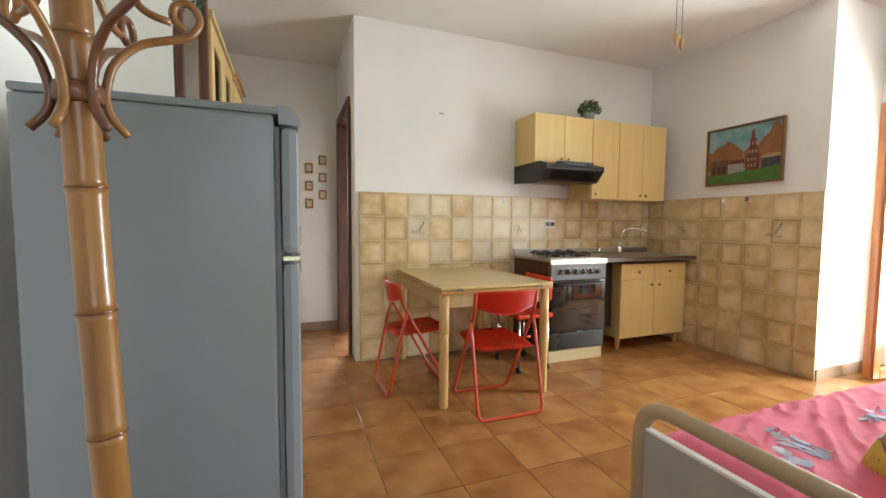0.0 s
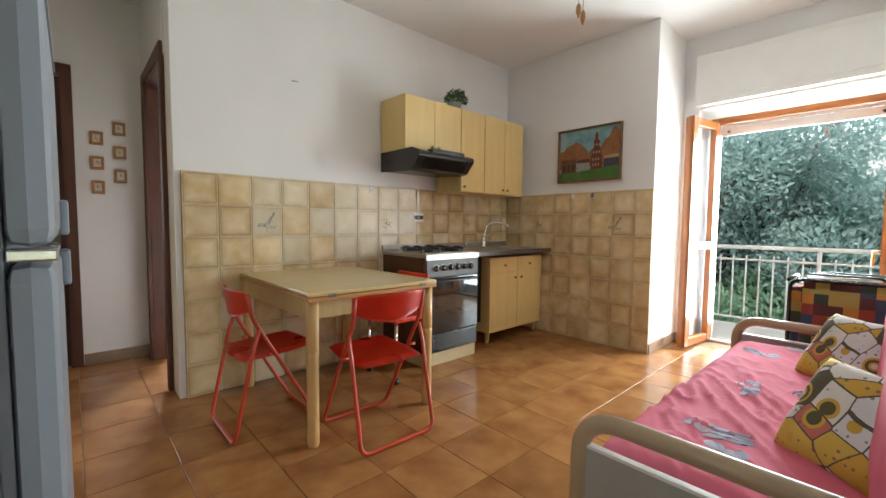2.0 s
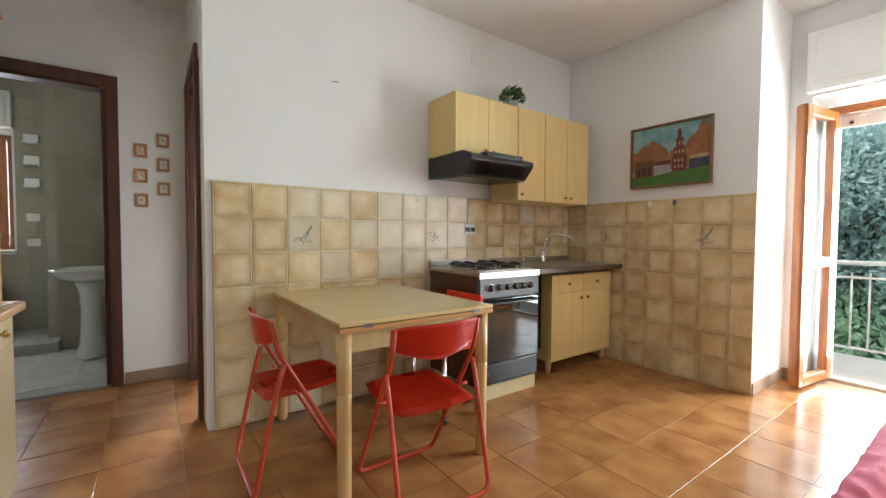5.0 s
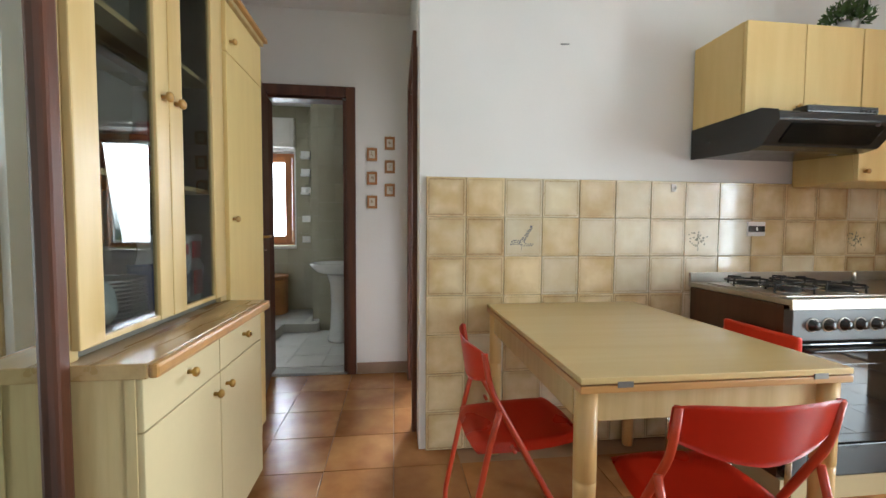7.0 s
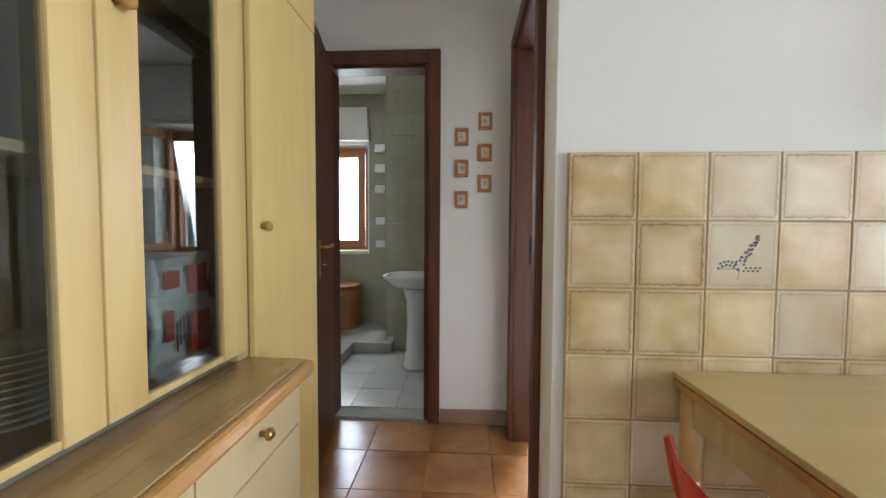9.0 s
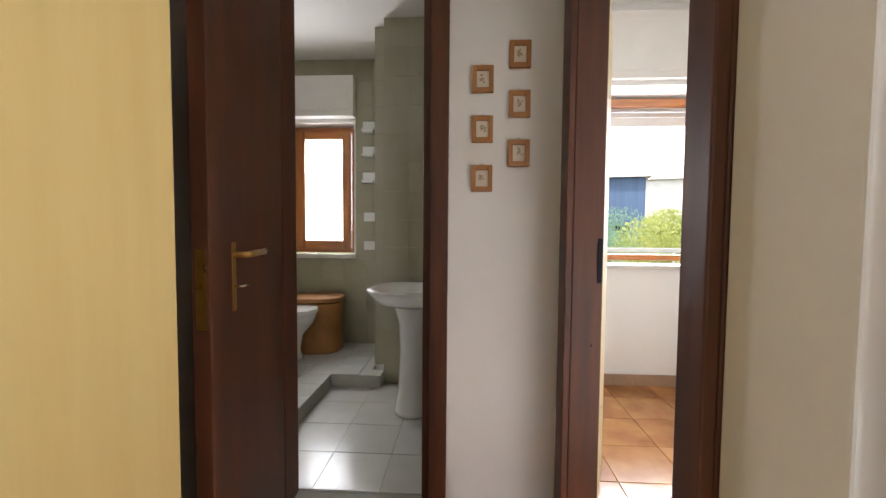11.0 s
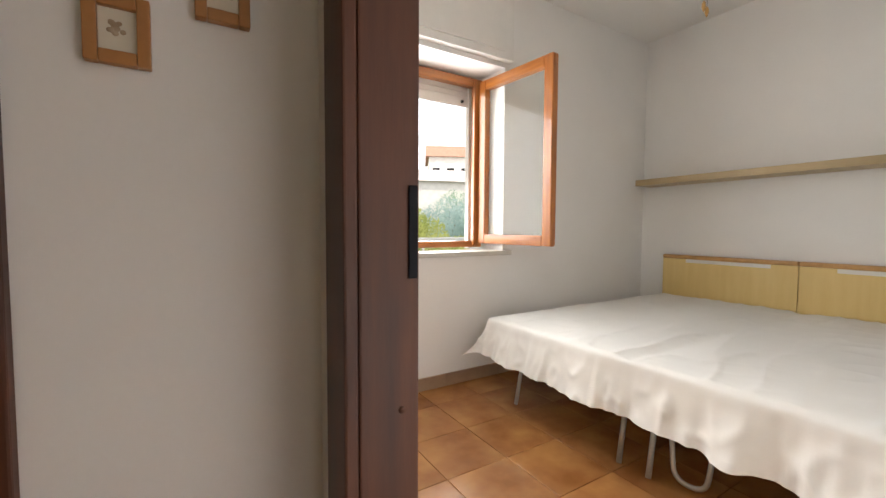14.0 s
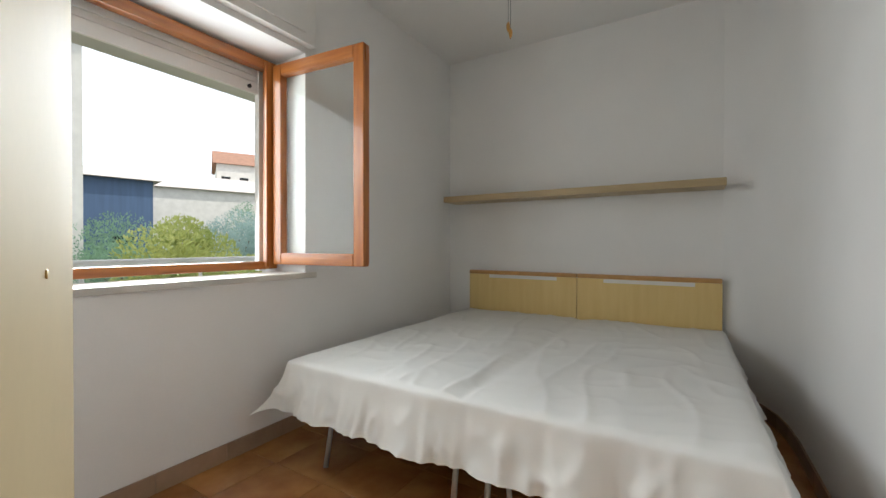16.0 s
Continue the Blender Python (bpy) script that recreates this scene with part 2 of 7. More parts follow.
STEEL = mat("brushed_steel", (0.47, 0.43, 0.38), 0.36, metal=1.0, var=0.05, scale=5, fine=60, stretch=(1, 14, 14), bump=0.05)
CHROME = mat("chrome", (0.75, 0.74, 0.72), 0.12, metal=1.0, var=0.02)
BRASS = mat("worn_brass", (0.62, 0.40, 0.13), 0.3, metal=1.0, var=0.08)
KNOB = mat("turned_wood_knob", (0.50, 0.27, 0.07), 0.35, var=0.08, coat=0.4)
BLACK = mat("black_enamel", (0.018, 0.017, 0.016), 0.25, var=0.1, bump=0.02)
MATBLACK = mat("matt_black_paint", (0.012, 0.013, 0.018), 0.6, var=0.1, bump=0.02)
MATBLACK.node_tree.nodes["Principled BSDF"].inputs["Specular IOR Level"].default_value = 0.15
IRON = mat("cast_iron", (0.03, 0.028, 0.026), 0.6, var=0.15, fine=90, bump=0.3)
OVENGLASS = mat("dark_oven_glass", (0.015, 0.014, 0.013), 0.05, var=0.02, bump=0.0, coat=1.0)
og = OVENGLASS.node_tree.nodes["Principled BSDF"]
OVENGLASS.node_tree.links.remove(og.inputs["Roughness"].links[0])
og.inputs["Roughness"].default_value, og.inputs["Coat Weight"].default_value = 0.03, 0.0
BROWNSIDE = mat("dark_brown_panel", (0.10, 0.045, 0.025), 0.2, var=0.1, scale=3, stretch=(5, 5, 0.7))
WHITE = mat("white_paint", (0.78, 0.76, 0.72), 0.5, var=0.02)
PORC = mat("white_porcelain", (0.78, 0.78, 0.75), 0.12, var=0.015, bump=0.0, coat=0.5)
BISQUE = mat("grey_white_ceramic", (0.50, 0.52, 0.50), 0.35, var=0.08, scale=14, fine=60)
MARBLE = mat("pale_marble", (0.66, 0.62, 0.56), 0.35, var=0.06, scale=4, fine=30)
BTILE = mat("sage_bathroom_tile", (0.34, 0.315, 0.215), 0.16, var=0.04, scale=4, fine=30, bump=0.04, rand=0.05, coat=0.5)
BFLOOR = mat("pale_bathroom_floor_tile", (0.56, 0.56, 0.52), 0.2, var=0.04, scale=4, fine=40, bump=0.04, rand=0.05)
BGROUT = mat("bathroom_grout", (0.42, 0.41, 0.36), 0.9, var=0.06)
WICKER = mat("rattan_weave", (0.42, 0.185, 0.05), 0.5, var=0.15, scale=6, fine=90, bump=0.6, dist=0.004)
BAMBOO = mat("bamboo_cane", (0.34, 0.165, 0.045), 0.35, var=0.1, scale=5, fine=50, stretch=(4, 4, 0.6), color2=(0.20, 0.08, 0.02), coat=0.3)
BAMBOOD = mat("scorched_cane", (0.15, 0.05, 0.017), 0.35, var=0.15, scale=9, fine=50, coat=0.3)
SHEET = mat("white_cotton", (0.80, 0.785, 0.75), 0.9, var=0.02, scale=2, fine=300, bump=0.15, dist=0.001)
PINK = mat("pink_cotton", (0.78, 0.20, 0.29), 0.85, var=0.05, scale=2, fine=280, bump=0.15, dist=0.001, color2=(0.72, 0.15, 0.22))
BLUEPRINT = mat("pale_blue_print", (0.36, 0.48, 0.66), 0.85, var=0.1, scale=20, fine=260, color2=(0.60, 0.52, 0.60))
TAN = mat("tan_tube", (0.42, 0.30, 0.175), 0.32, var=0.05, scale=4, fine=50, bump=0.03, coat=0.3)
GREYPANEL = mat("grey_bed_panel", (0.36, 0.335, 0.29), 0.5, var=0.04)
CUSHION = patterned("patchwork_print", [(0.70, 0.68, 0.64), (0.58, 0.36, 0.05), (0.10, 0.085, 0.045), (0.70, 0.66, 0.60), (0.52, 0.15, 0.11), (0.66, 0.66, 0.66), (0.60, 0.42, 0.07)], 9.5, kind="print")
PLAID = patterned("plaid_wool", [(0.30, 0.05, 0.035), (0.05, 0.055, 0.10), (0.50, 0.20, 0.04), (0.045, 0.05, 0.035), (0.38, 0.26, 0.07), (0.10, 0.03, 0.03)], 16, 0.95, "check")
FRAMEWOOD = mat("orange_wood_frame", (0.43, 0.185, 0.05), 0.4, var=0.1, scale=10, fine=60)
PICFRAME = mat("brown_picture_frame", (0.20, 0.095, 0.035), 0.4, var=0.1, scale=10, fine=60)
PAPER = mat("cream_card", (0.70, 0.64, 0.53), 0.7, var=0.03)
INK = mat("brown_ink", (0.30, 0.20, 0.12), 0.7, var=0.2, scale=60, fine=120, color2=(0.52, 0.40, 0.28))
PRINTGREEN = mat("grey_green_print", (0.16, 0.15, 0.075), 0.3, var=0.1)
BLUEDOT = mat("blue_berry_print", (0.11, 0.12, 0.16), 0.3, var=0.1)
GLASS = thin_glass("clear_glass", (0.97, 0.98, 0.97), 0.015)
SMOKED = thin_glass("cabinet_glass", (0.62, 0.65, 0.63), 0.09)
FROST = glass("frosted_glass", (0.93, 0.95, 0.97), 0.45)
MIRROR = mat("mirror_silver", (0.70, 0.76, 0.74), 0.02, metal=1.0, var=0.0, bump=0)
MIRROR.node_tree.nodes["Principled BSDF"].inputs["Roughness"].links and MIRROR.node_tree.links.remove(MIRROR.node_tree.nodes["Principled BSDF"].inputs["Roughness"].links[0])
MIRROR.node_tree.nodes["Principled BSDF"].inputs["Roughness"].default_value = 0.01


def leafy(name, color, color2):
    """Thin leaves that let part of the light through."""
    m = mat(name, color, 0.55, var=0.25, scale=1.5, fine=9, color2=color2, bump=0)
    n, l = m.node_tree.nodes, m.node_tree.links
    p = n["Principled BSDF"]
    tr = n.new("ShaderNodeBsdfTranslucent")
    l.new(p.inputs["Base Color"].links[0].from_socket, tr.inputs[0])
    mx = n.new("ShaderNodeMixShader")
    mx.inputs[0].default_value = 0.55
    l.new(p.outputs[0], mx.inputs[1])
    l.new(tr.outputs[0], mx.inputs[2])
    l.new(mx.outputs[0], n["Material Output"].inputs[0])
    return m


# ---- building helpers ----
def box(bm, lo, hi):
    vs = [bm.verts.new((x, y, z)) for z in (lo[2], hi[2]) for x, y in ((lo[0], lo[1]), (hi[0], lo[1]), (hi[0], hi[1]), (lo[0], hi[1]))]
    for f in ((3, 2, 1, 0), (4, 5, 6, 7), (0, 1, 5, 4), (1, 2, 6, 5), (2, 3, 7, 6), (3, 0, 4, 7)):
        bm.faces.new([vs[i] for i in f])


def tube(bm, pts, r, sides=10, closed=False, radii=None):
    """A round tube along points."""
    pts = [Vector(p) for p in pts]
    n = len(pts)
    rings = []
    up = None
    for i, p in enumerate(pts):
        a = pts[(i - 1) % n] if (i or closed) else p
        b = pts[(i + 1) % n] if (i < n - 1 or closed) else p
        d = (b - a).normalized()
        if up is None:
            up = d.orthogonal().normalized()
        up = (up - d * up.dot(d)).normalized()
        side = d.cross(up)
        rr = radii[i] if radii else r
        rings.append([bm.verts.new(p + (up * math.cos(2 * math.pi * k / sides) + side * math.sin(2 * math.pi * k / sides)) * rr) for k in range(sides)])
    for i in range(n if closed else n - 1):
        p, q = rings[i], rings[(i + 1) % n]
        for k in range(sides):
            bm.faces.new((p[k], p[(k + 1) % sides], q[(k + 1) % sides], q[k]))
    if not closed:
        bm.faces.new(list(reversed(rings[0])))
        bm.faces.new(rings[-1])


def rounded(pts, r, steps=5):
    """The points of a polyline with its corners rounded."""
    pts = [Vector(p) for p in pts]
    out = [pts[0]]
    for a, b, c in zip(pts, pts[1:], pts[2:]):
        u, v = (a - b), (c - b)
        k = min(r, u.length * 0.48, v.length * 0.48)
        p, q = b + u.normalized() * k, b + v.normalized() * k
        for i in range(steps + 1):
            t = i / steps
            out.append(p * (1 - t) ** 2 + b * 2 * t * (1 - t) + q * t * t)
    out.append(pts[-1])
    return out


def lathe(bm, prof, at=(0, 0, 0), sides=20, axis="z"):
    """A turned shape from (radius, height) pairs."""
    rings = []
    for r, h in prof:
        ring = []
        for k in range(sides):
            c, s = math.cos(2 * math.pi * k / sides) * r, math.sin(2 * math.pi * k / sides) * r
            co = {"z": (c, s, h), "x": (h, c, s), "y": (s, h, c), "-y": (c, -h, s)}[axis]
            ring.append(bm.verts.new(Vector(at) + Vector(co)))
        rings.append(ring)
    for p, q in zip(rings, rings[1:]):
        for k in range(sides):
            bm.faces.new((p[k], p[(k + 1) % sides], q[(k + 1) % sides], q[k]))
    bm.faces.new(list(reversed(rings[0])))
    bm.faces.new(rings[-1])


def finish(name, bm, material, bev=0.0, smooth=False, seg=2):
    if bev:
        bmesh.ops.bevel(bm, geom=list(bm.edges), offset=bev, segments=seg, profile=0.6, affect="EDGES", clamp_overlap=True)
    bmesh.ops.recalc_face_normals(bm, faces=bm.faces)
    me = bpy.data.meshes.new(name)
    bm.to_mesh(me)
    bm.free()
    for q in me.polygons:
        q.use_smooth = smooth
    me.materials.append(material)
    return me


def thing(name, at, label, category, group=""):
    ob = new(name)
    ob.location = at
    ob.empty_display_size = 0.1
    return tagged(ob, label, category, group)


def base_of(ob):
    p = Vector((0, 0, 0))
    while ob:
        p += Vector(ob.location)
        ob = ob.parent
    return p


def part(name, bm, material, parent=None, label="", bev=0.0, smooth=False):
    """Links a bmesh, in world metres, as one mesh under its thing or part."""
    if parent is not None:
        bmesh.ops.translate(bm, vec=-base_of(parent), verts=bm.verts)
    ob = new(name, finish(name, bm, material, bev, smooth))
    ob.parent = parent
    return tagged(ob, label)


def slab(name, lo, hi, material, parent=None, label="", bev=0.003):
    bm = bmesh.new()
    box(bm, lo, hi)
    return part(name, bm, material, parent, label, bev)


def rod(name, pts, r, material, parent=None, label="", sides=10, closed=False, radii=None):
    bm = bmesh.new()
    tube(bm, pts, r, sides, closed, radii)
    return part(name, bm, material, parent, label, 0, True)


def turned(name, prof, at, material, parent=None, label="", sides=20, axis="z"):
    bm = bmesh.new()
    lathe(bm, prof, at, sides, axis)
    return part(name, bm, material, parent, label, 0, True)


def structure(name, boxes, material, label, category, bev=0.0):
    bm = bmesh.new()
    for lo, hi in boxes:
        box(bm, lo, hi)
    return tagged(part(name, bm, material, None, "", bev), label, category, kind="structure")


H = 2.82  # ceiling height

# ---- structure ----
structure("floor", [((-1.4, -4.8, -0.12), (4.03, 1.2, -0.006))], FGROUT, "terracotta tiled floor of kitchen, hall and entrance", "floor")
structure("floor_bedroom", [((-0.04, 0.2, -0.118), (3.6, 3.2, -0.0062))], FGROUT, "terracotta tiled bedroom floor", "floor")
structure("floor_bathroom", [((-2.6, 1.2, -0.12), (-0.1, 3.7, 0.015))], BGROUT, "pale tiled bathroom floor", "floor")
structure("ceiling", [((-1.4, -4.8, H), (4.3, 1.32, H + 0.15))], CEIL, "white plastered ceiling of the living area", "ceiling")
structure("ceiling_bedroom", [((-0.02, 1.32, H), (3.7, 3.2, H + 0.15))], CEIL, "white plastered bedroom ceiling", "ceiling")
structure("ceiling_bathroom", [((-2.7, 1.32, 2.69), (-0.02, 3.75, H + 0.15))], CEIL, "white plastered bathroom ceiling", "ceiling")
structure("wall_kitchen", [((-0.035, 0.012, 0), (3.14, 0.20, H)), ((0.055, 0.2, 0), (2.85, 0.265, H))], PLASTER, "white plastered wall behind the kitchen units", "wall", 0.004)
structure("wall_passage", [((-0.04, 0.20, 2.16), (0.055, 1.20, H)), ((-0.04, 1.012, 0), (0.055, 1.20, 2.16))], PLASTER, "white plastered wall over the bedroom door", "wall")
structure("wall_hall_end", [((-0.52, 1.2, 0), (0.055, 1.32, H)), ((-1.4, 1.2, 2.17), (-0.52, 1.32, H)), ((-1.4, 1.2, 0), (-1.14, 1.32, 2.17))], PLASTER, "white plastered wall with the bathroom doorway", "wall")
structure("wall_bathroom_front", [((-2.6, 1.2, -0.1), (-1.4, 1.32, H))], PLASTER, "plain bathroom wall beside the doorway", "wall")
structure("wall_left", [((-1.42, -4.8, 0), (-1.27, 1.2, H))], PLASTER, "white plastered wall behind fridge and sideboard", "wall")
structure("wall_entrance", [((-1.27, -4.95, 0), (-0.95, -4.8, H)), ((0.05, -4.95, 0), (0.45, -4.8, H)), ((-0.95, -4.95, 2.15), (0.05, -4.8, H)), ((0.35, -4.8, 0), (0.47, -3.3, H))], PLASTER, "plain white entrance walls", "wall")
structure("wall_sofa", [((0.35, -3.3, 0), (4.3, -3.07, H))], PLASTER, "white plastered wall behind the sofa bed", "wall")
structure("wall_pillar", [((3.14, -1.57, 0), (3.78, 0.20, H))], PLASTER, "white plastered pillar wall with a painting", "wall", 0.004)
structure("wall_balcony", [((3.78, -1.70, 0), (4.28, -1.57, H)), ((3.78, -3.07, 0), (4.28, -2.99, H)), ((3.78, -2.99, 2.17), (4.28, -1.70, H))], PLASTER, "white plastered wall around the balcony door", "wall")
structure("wall_bedroom_east", [((3.43, 0.2, 0), (3.6, 2.74, H))], PLASTER, "white plastered wall behind the bed", "wall")
CURVE = [(2.75 * (1 - k / 12) ** 2 + 2 * 3.38 * (k / 12) * (1 - k / 12) + 3.43 * (k / 12) ** 2, 0.265 * (1 - k / 12) ** 2 + 2 * 0.275 * (k / 12) * (1 - k / 12) + 0.56 * (k / 12) ** 2) for k in range(13)]
bm = bmesh.new()
lo_, hi_ = [[bm.verts.new((x, y, z)) for x, y in CURVE] for z in (0.0, H)]
lob, hib = [[bm.verts.new((min(x + 0.02, 3.50), 0.205, z)) for x, y in CURVE] for z in (0.0, H)]
for p, q in ((lo_, hi_), (lob, hib)):
    for k in range(12):
        bm.faces.new((p[k], p[k + 1], q[k + 1], q[k]))
corner = part("wall_bedroom_corner", bm, PLASTER, None, "", 0, True)
tagged(corner, "rounded white plastered bedroom corner", "wall", kind="structure")
structure("wall_bedroom_window", [((-0.04, 2.74, 0), (0.25, 3.16, H)), ((1.70, 2.74, 0), (3.6, 3.16, H)), ((0.25, 2.74, 0), (1.70, 3.16, 0.90)), ((0.25, 2.74, 2.24), (1.70, 3.16, H))], PLASTER, "white plastered wall around the bedroom window", "wall")
structure("wall_bedroom_west", [((-0.04, 1.32, 0), (0.055, 2.74, H))], PLASTER, "white plastered wall between bedroom and bathroom", "wall")
structure("wall_bathroom_window", [((-2.6, 3.30, 0), (-2.13, 3.62, H)), ((-1.42, 3.30, 0), (-0.04, 3.62, H)), ((-2.13, 3.30, 0), (-1.42, 3.62, 0.91)), ((-2.13, 3.30, 2.13), (-1.42, 3.62, H))], PLASTER, "bathroom wall around the window", "wall")
structure("wall_bathroom_left", [((-2.6, 1.32, 0), (-2.36, 3.30, H))], PLASTER, "bathroom wall behind the toilet", "wall")
structure("wall_bathroom_column", [((-1.09, 2.73, 0), (-0.44, 3.30, H)), ((-1.0, 2.60, 0), (-0.44, 2.73, H)), ((-0.44, 1.32, 0), (-0.04, 3.30, H))], PLASTER, "bathroom wall and column beside the basin", "wall")
structure("step", [((-2.36, 2.475, -0.01), (-1.0, 2.60, 0.115)), ((-2.36, 2.60, -0.01), (-1.09, 3.30, 0.115)), ((-2.36, 1.33, -0.01), (-1.36, 2.475, 0.115))], BGROUT, "raised tiled bathroom platform", "step")

# skirtings, in short stoneware pieces
skirting = thing("baseboard", (0, 0, 0), "brown stoneware skirting pieces along the walls", "skirting")
skirting["kind"] = "structure"


def skirt(x0, y0, x1, y1, depth=0.011, h=0.085, piece=0.33):
    d = Vector((x1 - x0, y1 - y0, 0))
    n = max(1, round(d.length / piece))
    u = d.normalized()
    w = Vector((u.y, -u.x, 0)) * depth
    for i in range(n):
        p, q = Vector((x0, y0, 0)) + d * (i / n) + u * 0.0012, Vector((x0, y0, 0)) + d * ((i + 1) / n) - u * 0.0012
        bm = bmesh.new()
        vs = [bm.verts.new(c + Vector((0, 0, z))) for z in (0.0, h) for c in (p, q, q + w, p + w)]
        for f in ((0, 1, 2, 3), (7, 6, 5, 4), (0, 4, 5, 1), (1, 5, 6, 2), (2, 6, 7, 3), (3, 7, 4, 0)):
            bm.faces.new([vs[i] for i in f])
        part("skirting_tile", bm, SKIRT, skirting, "", 0.002)


skirt(-0.46, 1.2, -0.04, 1.2)
skirt(0.25, 2.74, 3.43, 2.74)
skirt(0.06, 2.74, 0.25, 2.74)
skirt(3.43, 2.74, 3.43, 0.56)
for (xa, ya), (xb, yb) in zip(CURVE[::-2], CURVE[::-2][1:]):
    skirt(xa, ya, xb, yb)
skirt(2.75, 0.265, 0.22, 0.265)
skirt(3.14, -1.57, 3.78, -1.57)
skirt(3.78, -1.57, 3.78, -1.70)
skirt(-1.27, -4.8, -1.27, -2.3)
skirt(3.78, -3.07, 0.47, -3.07)


# ---- doors and windows ----
def casing(name, at, boxes, label):
    d = thing(name, at, label, "door frame")
    d["kind"] = "structure"
    for nm, lo, hi in boxes:
        slab(nm, lo, hi, DARKWOOD, d, "", 0.004)
    return d


casing("door_1", (-0.83, 1.2, 0), [
    ("jamb_casing", (-0.533, 1.172, 0), (-0.462, 1.2, 2.245)), ("jamb_casing", (-1.20, 1.172, 0), (-1.12, 1.2, 2.245)), ("head_casing", (-1.12, 1.172, 2.165), (-0.533, 1.2, 2.245)),
    ("jamb_lining", (-0.56, 1.2, 0), (-0.519, 1.33, 2.15)), ("jamb_lining", (-1.141, 1.2, 0), (-1.118, 1.33, 2.15)), ("head_lining", (-1.118, 1.2, 2.15), (-0.56, 1.33, 2.171))],
    "dark brown stained wooden bathroom door frame")
bathleaf = thing("door_leaf", (0, 0, 0), "dark brown flush bathroom door standing open", "door")
slab("leaf", (0, -0.021, 0.012), (0.63, 0.021, 2.14), DARKWOOD, bathleaf, "", 0.004)
slab("handle_plate", (0.478, 0.0208, 0.948), (0.502, 0.0245, 1.132), BRASS, bathleaf, "brass backplate", 0.0015)
rod("lever", rounded([(0.49, 0.022, 1.10), (0.49, 0.062, 1.10), (0.392, 0.068, 1.103)], 0.02), 0.009, BRASS, bathleaf, "brass lever handle")
turned("lever_tip", [(0.004, -0.012), (0.011, -0.006), (0.012, 0.004), (0.006, 0.012)], (0.384, 0.068, 1.103), CHROME, bathleaf, "", 12, "x")
rod("key", [(0.49, 0.022, 1.014), (0.49, 0.045, 1.014), (0.47, 0.05, 1.016)], 0.004, CHROME, bathleaf)
slab("lock_face", (0.629, -0.012, 0.93), (0.6315, 0.012, 1.12), BRASS, bathleaf, "", 0.0005)
rod("lever_back", rounded([(0.49, -0.022, 1.10), (0.49, -0.062, 1.10), (0.40, -0.066, 1.102)], 0.02), 0.009, BRASS, bathleaf)
bathleaf.matrix_basis = pose(-1.125, 1.158, 0, 0, 0, -79.5)

bedframe = casing("door_2", (0.0, 0.66, 0), [
    ("jamb_casing", (-0.062, 0.992, 0), (-0.04, 1.088, 2.235)), ("jamb_casing", (-0.062, 0.20, 0), (-0.04, 0.272, 2.235)), ("head_casing", (-0.062, 0.272, 2.165), (-0.04, 0.992, 2.235)),
    ("jamb_lining", (-0.04, 0.99, 0), (0.061, 1.013, 2.15)), ("jamb_lining", (-0.04, 0.201, 0), (0.058, 0.262, 2.15)), ("head_lining", (-0.04, 0.262, 2.15), (0.058, 0.99, 2.161))],
    "dark brown stained wooden bedroom door frame")
slab("strike_plate", (0.041, 0.9865, 0.999), (0.057, 0.9905, 1.146), MATBLACK, bedframe, "long black metal strike plate", 0.0025)
slab("strike_pocket", (0.042, 0.9858, 1.02), (0.050, 0.987, 1.062), MATBLACK, bedframe, "", 0.0004)
slab("strike_pocket", (0.042, 0.9858, 1.08), (0.050, 0.987, 1.115), MATBLACK, bedframe, "", 0.0004)
rod("screw_cap", [(0.03, 0.9885, 0.79), (0.03, 0.9905, 0.79)], 0.006, DARKWOOD, bedframe)
# cream door leaf opened into the bedroom
leaf = thing("door_leaf", (0.19, 1.37, 0), "cream door leaf standing open beside the bedroom doorway", "door")
bm = bmesh.new()
u = Vector((0.245, 0.67, 0)).normalized()
w = Vector((-u.y, u.x, 0)) * 0.02
p0, p1 = Vector((0.068, 1.03, 0)), Vector((0.313, 1.70, 0))
vs = [bm.verts.new(c + Vector((0, 0, z))) for z in (0.012, 2.09) for c in (p0, p1, p1 + w, p0 + w)]
for f in ((3, 2, 1, 0), (4, 5, 6, 7), (0, 1, 5, 4), (1, 2, 6, 5), (2, 3, 7, 6), (3, 0, 4, 7)):
    bm.faces.new([vs[i] for i in f])
CREAM = mat("cream_lacquer", (0.62, 0.50, 0.28), 0.7, var=0.03, scale=3, fine=50, bump=0.03)
part("panel", bm, CREAM, leaf, "", 0.003)
for z in (0.16, 0.42, 1.05, 1.72, 1.98):
    c = p0 * 0.5 + p1 * 0.5 + Vector((u.y, -u.x, 0)) * 0.001 + Vector((0, 0, z))
    rod("screw", [c, c + Vector((u.y, -u.x, 0)) * 0.002], 0.005, BRASS, leaf)


